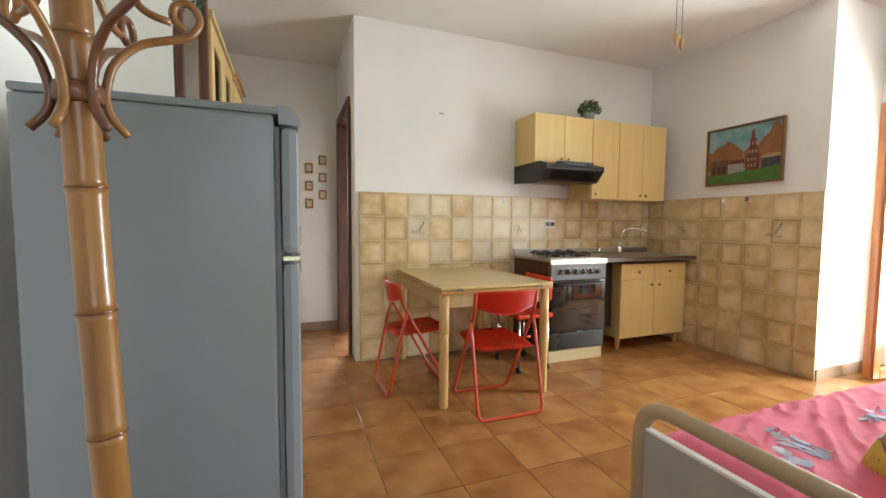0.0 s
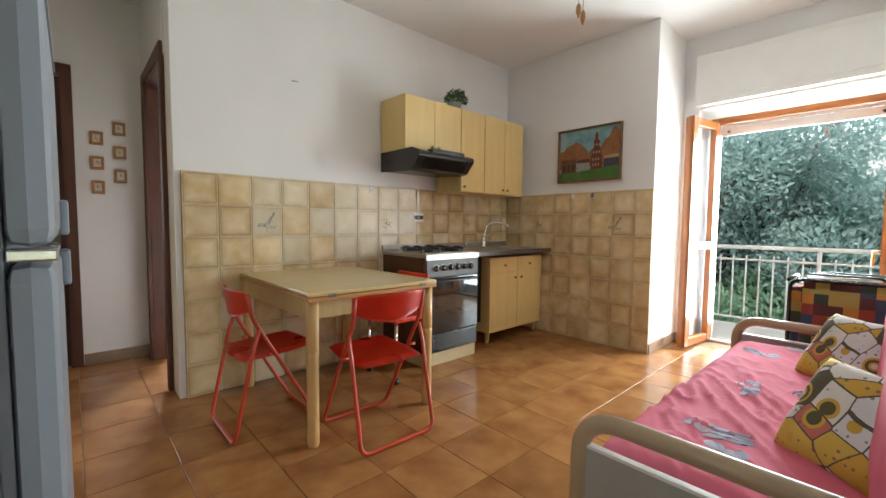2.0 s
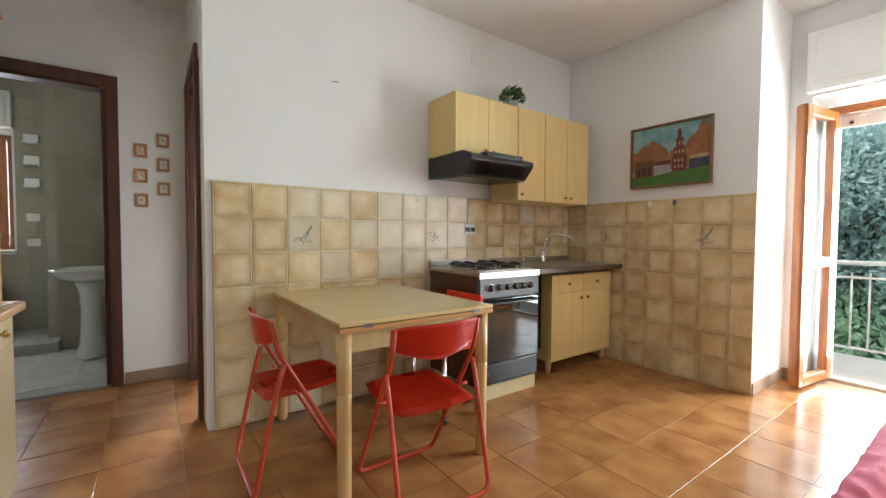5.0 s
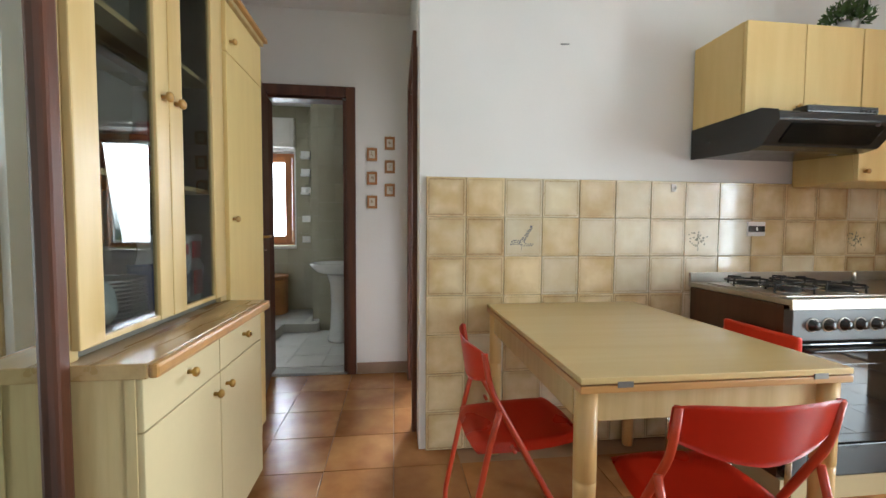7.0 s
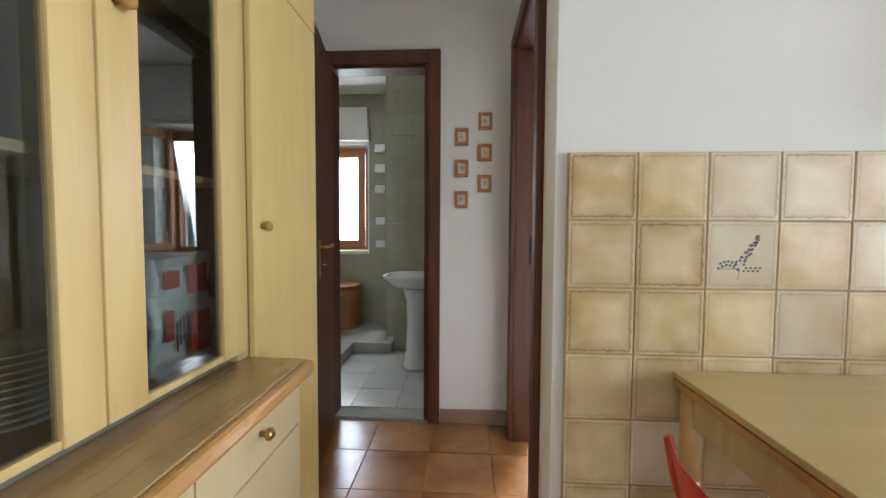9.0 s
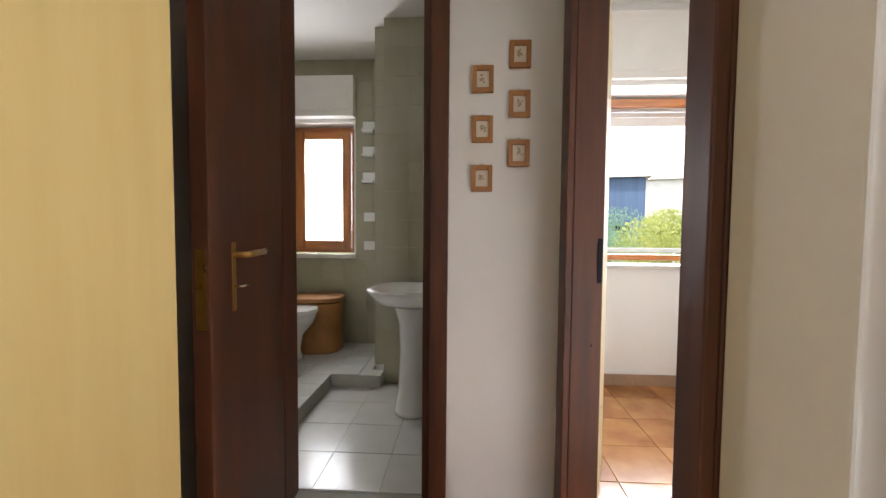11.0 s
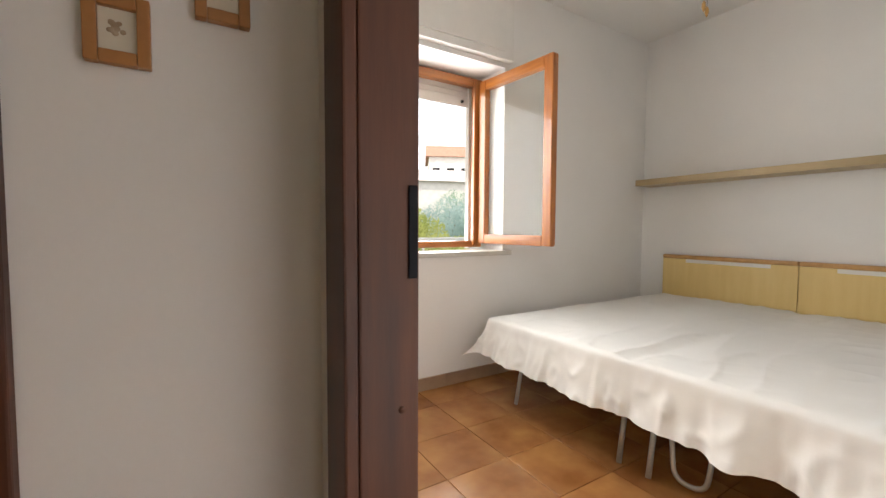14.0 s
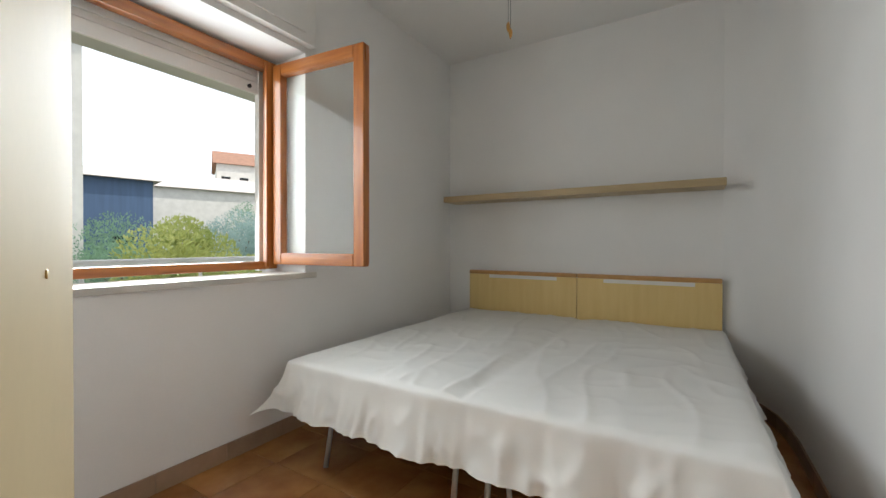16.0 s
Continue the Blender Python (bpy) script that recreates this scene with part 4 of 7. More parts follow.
# switch plate, hooks and wall marks
sw = thing("socket_plate", (1.85, -0.01, 1.13), "white socket plate with a black centre strip on the tiles", "socket")
slab("plate", (1.795, -0.016, 1.125), (1.905, -0.008, 1.205), WHITE, sw, "", 0.003)
slab("module", (1.80, -0.0185, 1.148), (1.90, -0.015, 1.182), BLACK, sw, "black module strip", 0.001)
slab("button", (1.845, -0.0205, 1.155), (1.855, -0.018, 1.175), WHITE, sw, "", 0.001)
for hy, hz, m_ in ((-0.83, 1.385, WHITE), (-1.03, 1.388, BLUEDOT)):
    hk = thing("wall_hook", (3.128, hy, hz), "small adhesive hook on the tiles", "hook", "tile hooks")
    slab("pad", (3.116, hy - 0.014, hz - 0.02), (3.122, hy + 0.014, hz + 0.02), m_, hk, "", 0.002)
    rod("peg", rounded([(3.117, hy, hz), (3.10, hy, hz - 0.008), (3.098, hy, hz + 0.008)], 0.006), 0.003, m_, hk)
hk = thing("wall_hook", (1.345, 0, 1.385), "small adhesive hook on the tiles", "hook", "tile hooks")
slab("pad", (1.331, -0.015, 1.365), (1.359, -0.009, 1.405), WHITE, hk, "", 0.002)
rod("peg", rounded([(1.345, -0.014, 1.385), (1.345, -0.03, 1.377), (1.345, -0.032, 1.393)], 0.006), 0.003, WHITE, hk)
nail = thing("wall_plug", (0.723, 0.012, 2.12), "small grey plastic wall plug in the plaster", "wall plug")
rod("pin", [(0.70, 0.008, 2.12), (0.745, 0.008, 2.122)], 0.004, mat("grey_plastic", (0.4, 0.39, 0.38), 0.6), nail, "", 6)
jb = thing("junction_cover", (1.94, 0.012, 2.59), "flush painted junction box cover on the wall", "cover plate")
slab("cover", (1.872, 0.0085, 2.53), (2.01, 0.0135, 2.655), PLASTER, jb, "", 0.002)

# extending table
table = thing("dining_table", (0.73, -0.5, 0), "pale beech extending kitchen table with turned legs", "table")
slab("tabletop", (0.318, -1.085, 0.752), (1.125, -0.015, 0.770), TABLETOP, table, "", 0.003)
slab("lower_leaf", (0.318, -1.085, 0.728), (1.125, -0.015, 0.748), PINEEDGE, table, "", 0.003)
for hx in (0.44, 1.02):
    slab("hinge", (hx - 0.022, -1.0875, 0.742), (hx + 0.022, -1.084, 0.758), mat("dull_hinge_steel", (0.20, 0.19, 0.17), 0.5, metal=0.5), table, "", 0.001)
slab("apron", (0.37, -1.045, 0.635), (1.065, -1.022, 0.728), ASH, table, "", 0.002)
slab("apron", (0.37, -0.085, 0.635), (1.065, -0.062, 0.728), ASH, table, "", 0.002)
slab("apron", (0.335, -1.0, 0.635), (0.358, -0.1, 0.728), ASH, table, "", 0.002)
slab("apron", (1.078, -1.0, 0.635), (1.10, -0.1, 0.728), ASH, table, "", 0.002)
legprof = [(0.024, 0), (0.029, 0.012), (0.030, 0.45), (0.031, 0.47), (0.026, 0.475), (0.031, 0.48), (0.031, 0.728)]
for lx, ly in ((0.352, -1.045), (1.085, -1.045), (0.352, -0.062), (1.085, -0.062)):
    turned("leg", legprof, (lx, ly, 0), BEECH, table)

# folding chairs, built at the origin facing +y
chair = thing("folding_chair", (0, 0, 0), "red folding chair with plastic seat and painted steel tube frame", "chair", "red folding chairs")
for nm, pts in (("back_frame", [(-0.207, -0.150, 0.752), (-0.205, -0.128, 0.63), (-0.205, 0.215, 0.012), (0.205, 0.215, 0.012), (0.205, -0.128, 0.63), (0.207, -0.150, 0.752)]),
                ("seat_frame", [(-0.218, -0.10, 0.565), (-0.218, -0.13, 0.46), (-0.218, -0.225, 0.012), (0.218, -0.225, 0.012), (0.218, -0.13, 0.46), (0.218, -0.10, 0.565)])):
    rod(nm, rounded(pts, 0.05), 0.0105, REDTUBE, chair, "", 10)
bm = bmesh.new()
N, M = 14, 8
grid = [[None] * (N + 1) for _ in range(M + 1)]
for j in range(M + 1):
    for i in range(N + 1):
        u_, v_ = i / N * 2 - 1, j / M
        lift = 0.018 * (1 - abs(v_ * 2 - 1) ** 4)
        grid[j][i] = bm.verts.new((u_ * (0.222 - 0.006 * (1 - v_)), -0.148 - 0.045 * (1 - u_ * u_) + 0.022 * (1 - v_), 0.612 + 0.055 * abs(u_) ** 1.7 + v_ * (0.153 - 0.055 * abs(u_) ** 1.7 - 0.012 * abs(u_) ** 6)))
for j in range(M):
    for i in range(N):
        bm.faces.new((grid[j][i], grid[j][i + 1], grid[j + 1][i + 1], grid[j + 1][i]))
bmesh.ops.solidify(bm, geom=bm.faces[:], thickness=0.014)
part("backrest", bm, RED, chair, "", 0, True)
bm = bmesh.new()
grid = [[None] * (N + 1) for _ in range(N + 1)]
for j in range(N + 1):
    for i in range(N + 1):
        u_, v_ = i / N * 2 - 1, j / N * 2 - 1
        k = (1 - 0.14 * v_ * v_ * (1 if v_ > 0 else 0.6))
        rr = max(abs(u_), abs(v_))
        grid[j][i] = bm.verts.new((u_ * 0.198 * k, 0.02 + v_ * 0.205 * (1 - 0.10 * u_ * u_), 0.437 + 0.012 * v_ - 0.014 * (1 - u_ * u_) * (1 - v_ * v_) - 0.018 * max(0, rr - 0.85) / 0.15))
for j in range(N):
    for i in range(N):
        bm.faces.new((grid[j][i], grid[j][i + 1], grid[j + 1][i + 1], grid[j + 1][i]))
bmesh.ops.solidify(bm, geom=bm.faces[:], thickness=0.016)
part("seat", bm, RED, chair, "", 0, True)
for sx in (-1, 1):
    rod("pivot", [(sx * 0.190, -0.05, 0.432), (sx * 0.226, -0.05, 0.432)], 0.007, REDTUBE, chair)
chair.matrix_basis = pose(0.690, -1.085, 0, 0, 0, -1)
copy_thing(chair, pose(0.278, -0.592, 0, 0, 0, -90))

# red stool on castors under the table beside the cooker
stool = thing("wheeled_stool", (1.22, -0.50, 0), "red seat on chrome legs with black castors behind the table", "stool")
bm = bmesh.new()
box(bm, (1.08, -0.72, 0.43), (1.40, -0.32, 0.465))
part("seat", bm, RED, stool, "", 0.015)
bm = bmesh.new()
box(bm, (1.375, -0.70, 0.56), (1.40, -0.34, 0.745))
part("backrest", bm, RED, stool, "", 0.012)
for lx, ly in ((1.11, -0.69), (1.37, -0.69), (1.11, -0.35), (1.37, -0.35)):
    rod("leg", [(lx, ly, 0.43), (lx, ly, 0.05)], 0.012, CHROME, stool)
    rod("castor", [(lx - 0.012, ly, 0.025), (lx + 0.012, ly, 0.025)], 0.025, BLACK, stool, "", 14)
for ly in (-0.62, -0.42):
    rod("back_post", [(1.388, ly, 0.45), (1.388, ly, 0.60)], 0.008, CHROME, stool)


def pull(name, x, y, ztop, z1, z2, label):
    ob = thing(name, (x, y, z2), label, "pull cord", "ceiling pull cords")
    for dx, zb in ((0, z1), (0.035, z2)):
        rod("cord", [(x + dx, y, ztop), (x + dx, y, zb)], 0.0013, IRON, ob, "", 5)
        turned("wooden_grip", [(0.002, 0.0), (0.009, -0.012), (0.011, -0.035), (0.006, -0.05), (0.003, -0.06)], (x + dx, y, zb), KNOB, ob, "", 12)


pull("fan_pull_cord", 1.04, -2.03, H, 2.00, 1.985, "two thin fan pull cords with wooden grips hanging from the ceiling")
pull("fan_pull_cord", 2.2, 1.64, H, 2.35, 2.33, "two thin fan pull cords with wooden grips hanging over the bed")


# ---- living room things ----
fridge = thing("fridge", (-0.8, -1.9, 0), "tall pale grey fridge freezer with two doors", "fridge")
slab("cabinet", (-1.115, -2.195, 0.03), (-0.575, -1.70, 1.445), FRIDGE, fridge, "", 0.012)
slab("top_cap", (-1.113, -2.198, 1.445), (-0.56, -1.697, 1.466), FRIDGE, fridge, "", 0.009)
slab("seal", (-0.575, -2.185, 0.07), (-0.562, -1.71, 1.415), FRIDGED, fridge, "dark grey door seal", 0.002)
for nm, z0, z1 in (("freezer_door", 1.072, 1.418), ("fridge_door", 0.07, 1.052)):
    d = slab(nm, (-0.562, -2.195, z0), (-0.515, -1.70, z1), FRIDGE, fridge, "", 0.024)
    zz = z0 + 0.006 if nm == "freezer_door" else z1 - 0.075
    slab("grip", (-0.518, -1.80, zz), (-0.502, -1.725, zz + 0.07), FRIDGE, d, "", 0.006)
bm = bmesh.new()
prof = [(-0.562, 1.422), (-0.562, 1.466)] + [(-0.558 + 0.045 * math.sin(a0), 1.421 + 0.045 * math.cos(a0)) for a0 in [k * math.pi / 16 for k in range(9)]]
caps = [[bm.verts.new((x, y, z)) for x, z in prof] for y in (-2.197, -1.698)]
for ring in caps:
    bm.faces.new(ring)
for k in range(len(prof)):
    k2 = (k + 1) % len(prof)
    bm.faces.new((caps[0][k], caps[0][k2], caps[1][k2], caps[1][k]))
part("door_cap", bm, FRIDGE, fridge, "rounded cap strip over the doors", 0.003)
slab("hinge_cover", (-0.56, -2.19, 1.054), (-0.512, -2.14, 1.070), CHROME, fridge, "", 0.003)
for fx in (-1.04, -0.62):
    for fy in (-2.14, -1.76):
        turned("foot", [(0.02, 0), (0.02, 0.03)], (fx, fy, 0), BLACK, fridge, "", 10)

mirror = thing("mirror_cabinet", (-1.08, -1.33, 0), "tall narrow wardrobe with a dark framed mirror door", "wardrobe")
slab("body", (-1.265, -1.60, 0.0), (-0.927, -1.062, 2.24), WHITE, mirror, "white painted carcass", 0.003)
slab("mirror_frame", (-0.925, -1.60, 0.03), (-0.897, -1.565, 2.24), DARKWOOD, mirror, "", 0.006)
slab("mirror_frame", (-0.925, -1.097, 0.03), (-0.893, -1.058, 2.24), DARKWOOD, mirror, "", 0.008)
slab("mirror_frame", (-0.925, -1.565, 0.03), (-0.897, -1.097, 0.09), DARKWOOD, mirror, "", 0.006)
slab("mirror_frame", (-0.925, -1.565, 2.18), (-0.897, -1.097, 2.24), DARKWOOD, mirror, "", 0.006)
bm = bmesh.new()
box(bm, (-0.006, -0.471, 0.089), (0.0, 0.0, 2.181))
bmesh.ops.transform(bm, matrix=pose(-0.914, -1.0965, 0, 0, 0, 1.75), verts=bm.verts)
part("mirror_glass", bm, MIRROR, mirror)

# sideboard with glazed top
sb = thing("sideboard", (-1.0, -0.6, 0), "pale ash sideboard with drawers, doors and a wooden top", "sideboard")
slab("carcass", (-1.265, -1.045, 0.06), (-0.772, -0.182, 0.797), ASH, sb, "", 0.002)
bm = bmesh.new()
box(bm, (-1.265, -1.056, 0.798), (-0.735, -0.182, 0.836))
part("top", bm, ASHTOP, sb, "", 0.003)
slab("top_edge", (-0.735, -1.056, 0.798), (-0.712, -0.184, 0.8345), PINEEDGE, sb, "rounded pine edging", 0.010)
slab("side_trim", (-0.79, -1.049, 0.06), (-0.766, -1.045, 0.797), ASH, sb, "", 0.001)
for a, b in ((-1.043, -0.620), (-0.616, -0.192)):
    d = slab("drawer", (-0.771, a, 0.665), (-0.752, b, 0.794), CREAM, sb, "", 0.003)
    ky = (a + b) / 2
    turned("knob", [(0.007, 0), (0.006, 0.012), (0.014, 0.018), (0.014, 0.026), (0.006, 0.032)], (-0.752, ky, 0.738), BRASS, d, "brass knob", 14, "x")
    d = slab("door", (-0.771, a, 0.065), (-0.752, b, 0.661), CREAM, sb, "", 0.003)
    ky = b - 0.045 if a < -0.9 else a + 0.045
    turned("knob", [(0.007, 0), (0.006, 0.012), (0.014, 0.018), (0.014, 0.026), (0.006, 0.032)], (-0.752, ky, 0.605), BRASS, d, "brass knob", 14, "x")
for fy in (-1.0, -0.26):
    turned("foot", [(0.018, 0), (0.026, 0.06)], (-0.81, fy, 0), BEECH, sb, "", 12)
    turned("foot", [(0.018, 0), (0.026, 0.06)], (-1.22, fy, 0), BEECH, sb, "", 12)

# dark colour on the cabinet's inner faces carries the shade behind the glass
INSIDE = mat("shaded_cabinet_inside", (0.17, 0.155, 0.12), 0.6, var=0.06)
hutch = thing("glazed_cabinet", (-1.1, -0.56, 0.837), "pale ash glazed china cabinet standing on the sideboard", "cabinet")
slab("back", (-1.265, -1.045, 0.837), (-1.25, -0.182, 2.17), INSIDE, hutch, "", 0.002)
slab("side", (-1.25, -1.045, 0.837), (-0.921, -1.027, 2.17), ASH, hutch, "", 0.002)
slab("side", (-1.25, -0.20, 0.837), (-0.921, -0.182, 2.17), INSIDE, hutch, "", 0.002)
slab("roof", (-1.265, -1.05, 2.17), (-0.875, -0.182, 2.20), ASH, hutch, "", 0.004)
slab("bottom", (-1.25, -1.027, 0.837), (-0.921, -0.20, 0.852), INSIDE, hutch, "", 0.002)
for z in (1.295, 1.745):
    slab("shelf", (-1.25, -1.027, z), (-0.94, -0.20, z + 0.018), ASH, hutch, "", 0.002)
slab("face_frame", (-0.921, -1.045, 0.837), (-0.908, -1.015, 2.17), ASH, hutch, "", 0.002)
slab("face_frame", (-0.921, -0.235, 0.837), (-0.900, -0.182, 2.17), ASH, hutch, "", 0.002)
for a, b, ky, wa, wb in ((-1.04, -0.635, -0.672, 0.085, 0.072), (-0.631, -0.21, -0.595, 0.083, 0.102)):
    d = thing("cabinet_door", (0, 0, 0), "", "")
    d.parent = hutch
    d.location = Vector((-0.896, (a + b) / 2, 0.85)) - base_of(hutch)
    slab("stile", (-0.907, a, 0.864), (-0.885, a + wa, 2.16), DOORASH, d, "", 0.004)
    slab("stile", (-0.907, b - wb, 0.864), (-0.885, b, 2.16), DOORASH, d, "", 0.004)
    slab("rail", (-0.907, a + wa, 2.06), (-0.885, b - wb, 2.16), DOORASH, d, "", 0.004)
    slab("rail", (-0.907, a + wa, 0.864), (-0.888, b - wb, 0.880), DOORASH, d, "", 0.003)
    pn = slab("pane", (-0.899, a + wa - 0.004, 0.876), (-0.895, b - wb + 0.004, 2.064), SMOKED, d, "", 0)
    pn.visible_shadow = False
    turned("knob", [(0.007, 0), (0.006, 0.012), (0.016, 0.018), (0.016, 0.028), (0.007, 0.034)], (-0.885, ky, 1.565), KNOB, d, "turned wooden knob", 14, "x")

# china inside
plates = thing("plate_stack", (-1.11, -0.62, 0.852), "stack of white dinner plates in the china cabinet", "plates")
for i in range(10):
    turned("plate", [(0.05, 0.8525 + i * 0.013), (0.075, 0.855 + i * 0.013), (0.115, 0.866 + i * 0.013), (0.118, 0.868 + i * 0.013), (0.075, 0.859 + i * 0.013), (0.01, 0.858 + i * 0.013)], (-1.115, -0.60, 0), PORC, plates, "", 24)
bm = bmesh.new()
for c_, r_, m_ in (((-1.09, -0.80, 0.935), (0.075, 0.085, 0.085), 0), ((-1.075, -0.79, 1.02), (0.06, 0.07, 0.06), 0), ((-1.07, -0.755, 1.155), (0.036, 0.05, 0.036), 0), ((-1.03, -0.83, 0.95), (0.025, 0.06, 0.06), -20), ((-1.03, -0.74, 0.93), (0.03, 0.035, 0.075), 15)):
    vs = bmesh.ops.create_icosphere(bm, subdivisions=3, radius=1.0)["verts"]
    bmesh.ops.transform(bm, matrix=pose(*c_, m_, 0, 0) @ Matrix.Diagonal((*r_, 1)), verts=vs)
tube(bm, rounded([(-1.08, -0.80, 1.0), (-1.07, -0.825, 1.09), (-1.07, -0.80, 1.17), (-1.07, -0.755, 1.16)], 0.05), 0.03, 12)
tube(bm, [(-1.07, -0.715, 1.153), (-1.068, -0.675, 1.14)], 0, 8, False, [0.018, 0.006])
lathe(bm, [(0.07, 0.8525), (0.075, 0.86), (0.06, 0.88)], (-1.09, -0.80, 0), 20)
for v in bm.verts:
    if v.co.z > 0.86:
        v.co += Vector((1, 0.5, 0.3)) * 0.012 * noise.noise(v.co * 24)
tagged(part("goose_figurine", bm, BISQUE, None, "", 0, True), "grey-white ceramic goose in the china cabinet", "figurine")
jar = thing("jar", (-1.11, -0.39, 1.313), "red jar with white stripes on the cabinet shelf", "jar")
turned("body", [(0.045, 1.314), (0.055, 1.335), (0.055, 1.495), (0.04, 1.525), (0.038, 1.545), (0.02, 1.55)], (-1.09, -0.39, 0), mat("red_glaze", (0.28, 0.02, 0.02), 0.2, var=0.08), jar)
for z_ in (1.365, 1.41, 1.455):
    turned("stripe", [(0.054, z_), (0.0562, z_ + 0.002), (0.0562, z_ + 0.014), (0.054, z_ + 0.016)], (-1.09, -0.39, 0), WHITE, jar, "white stripe")
vase = thing("vase", (-1.12, -0.86, 1.313), "tall dark brown ceramic vase on the cabinet shelf", "vase")
turned("body", [(0.04, 1.314), (0.065, 1.365), (0.07, 1.455), (0.05, 1.535), (0.035, 1.565), (0.045, 1.605), (0.038, 1.605), (0.03, 1.565)], (-1.12, -0.86, 0), mat("dark_glaze", (0.05, 0.03, 0.03), 0.25, var=0.1), vase)
for i, (cy, hh) in enumerate(((-0.74, 0.09), (-0.66, 0.11))):
    v = thing("cup", (-1.1, cy, 1.313), "small dark ceramic cup on the cabinet shelf", "cup", "cups on the shelf")
    turned("bowl", [(0.028, 1.314), (0.04, 1.314 + hh * 0.5), (0.042, 1.314 + hh), (0.036, 1.314 + hh), (0.03, 1.325)], (-1.1, cy, 0), mat("brown_glaze", (0.06, 0.02, 0.015), 0.25), v, "", 16)
BAGRED, BAGBLUE = mat("red_plastic_bag", (0.5, 0.03, 0.03), 0.35, var=0.1, bump=0.3, dist=0.01, fine=14), mat("blue_plastic_bag", (0.03, 0.10, 0.36), 0.35, var=0.1, bump=0.3, dist=0.01, fine=14)
BAGWHITE = mat("white_plastic_bag", (0.72, 0.72, 0.74), 0.35, var=0.06, bump=0.3, dist=0.01, fine=14)
for nm, lo, hi, m, lb in (("packet", (-1.13, -0.40, 0.853), (-0.99, -0.215, 1.12), BAGWHITE, "crumpled white and red plastic bag in the china cabinet"), ("packet", (-1.12, -0.485, 0.853), (-1.0, -0.41, 1.02), BAGBLUE, "blue crumpled packet in the china cabinet")):
    ob = thing(nm, ((lo[0] + hi[0]) / 2, (lo[1] + hi[1]) / 2, lo[2]), lb, "packet", "packets in the cabinet")
    bm = bmesh.new()
    box(bm, lo, hi)
    bmesh.ops.subdivide_edges(bm, edges=bm.edges[:], cuts=9, use_grid_fill=True)
    for v in bm.verts:
        if v.co.z > lo[2] + 0.005:
            q_ = 0.022 * noise.noise(v.co * 13) + 0.010 * noise.noise(v.co * 31)
            v.co += Vector((q_, q_ * 0.7, 0.6 * q_ - 0.10 * abs(v.co.y - (lo[1] + hi[1]) / 2) * (v.co.z - lo[2])))
    part("wrapper", bm, m, ob, "", 0, True)
    if m is BAGWHITE:
        for y0_, y1_, z0_, z1_ in ((-0.39, -0.34, 1.05, 1.09), (-0.31, -0.24, 1.03, 1.10), (-0.30, -0.23, 0.88, 0.98), (-0.385, -0.36, 0.93, 1.0)):
            slab("printed_patch", (hi[0] + 0.013, y0_, z0_), (hi[0] + 0.016, y1_, z1_), BAGRED, ob, "red printed patch", 0.001)
        for k in range(4):
            slab("print_bar", (hi[0] + 0.013, -0.352 + k * 0.011, 0.90 + k * 0.012), (hi[0] + 0.0145, -0.346 + k * 0.011, 0.97 + k * 0.006), BLUEDOT, ob, "", 0)

tall = thing("tall_cabinet", (-1.07, 0.0, 0), "tall pale ash broom cabinet with two doors and a cornice", "cabinet")
slab("body", (-1.265, -0.180, 0.0), (-0.902, 0.288, 2.14), ASH, tall, "", 0.002)
for z0, z1, kz in ((0.07, 1.915, 1.195), (1.919, 2.13, 1.975)):
    d = slab("door", (-0.90, -0.178, z0), (-0.881, 0.286, z1), MAPLE, tall, "", 0.003)
    turned("knob", [(0.007, 0), (0.006, 0.012), (0.014, 0.018), (0.014, 0.026), (0.006, 0.032)], (-0.881, -0.135, kz), KNOB, d, "turned wooden knob", 14, "x")
slab("cornice", (-1.265, -0.180, 2.14), (-0.868, 0.30, 2.163), ASH, tall, "", 0.006)
slab("cornice", (-1.265, -0.180, 2.163), (-0.850, 0.315, 2.185), PINEEDGE, tall, "", 0.006)

# bamboo coat stand
stand = thing("coat_stand", (-0.812, -2.62, 0), "bamboo coat stand with curled cane hooks", "coat stand")
zs = [0.02, 0.30, 0.60, 0.83, 1.02, 1.205, 1.42, 1.62, 1.78]
for z0, z1 in zip(zs, zs[1:]):
    prof = [(0.0265, z0), (0.024, z0 + 0.012), (0.0235, (z0 + z1) / 2), (0.024, z1 - 0.012), (0.026, z1 - 0.002)]
    turned("cane_section", prof, (-0.812, -2.62, 0), BAMBOO, stand, "", 16)
    turned("node_ring", [(0.0245, z1 - 0.004), (0.0272, z1), (0.0245, z1 + 0.004)], (-0.812, -2.62, 0), BAMBOOD, stand, "dark scorched node", 16)
turned("binding", [(0.026, 1.325), (0.031, 1.328), (0.031, 1.352), (0.026, 1.355)], (-0.812, -2.62, 0), BAMBOOD, stand, "wound cane binding", 16)
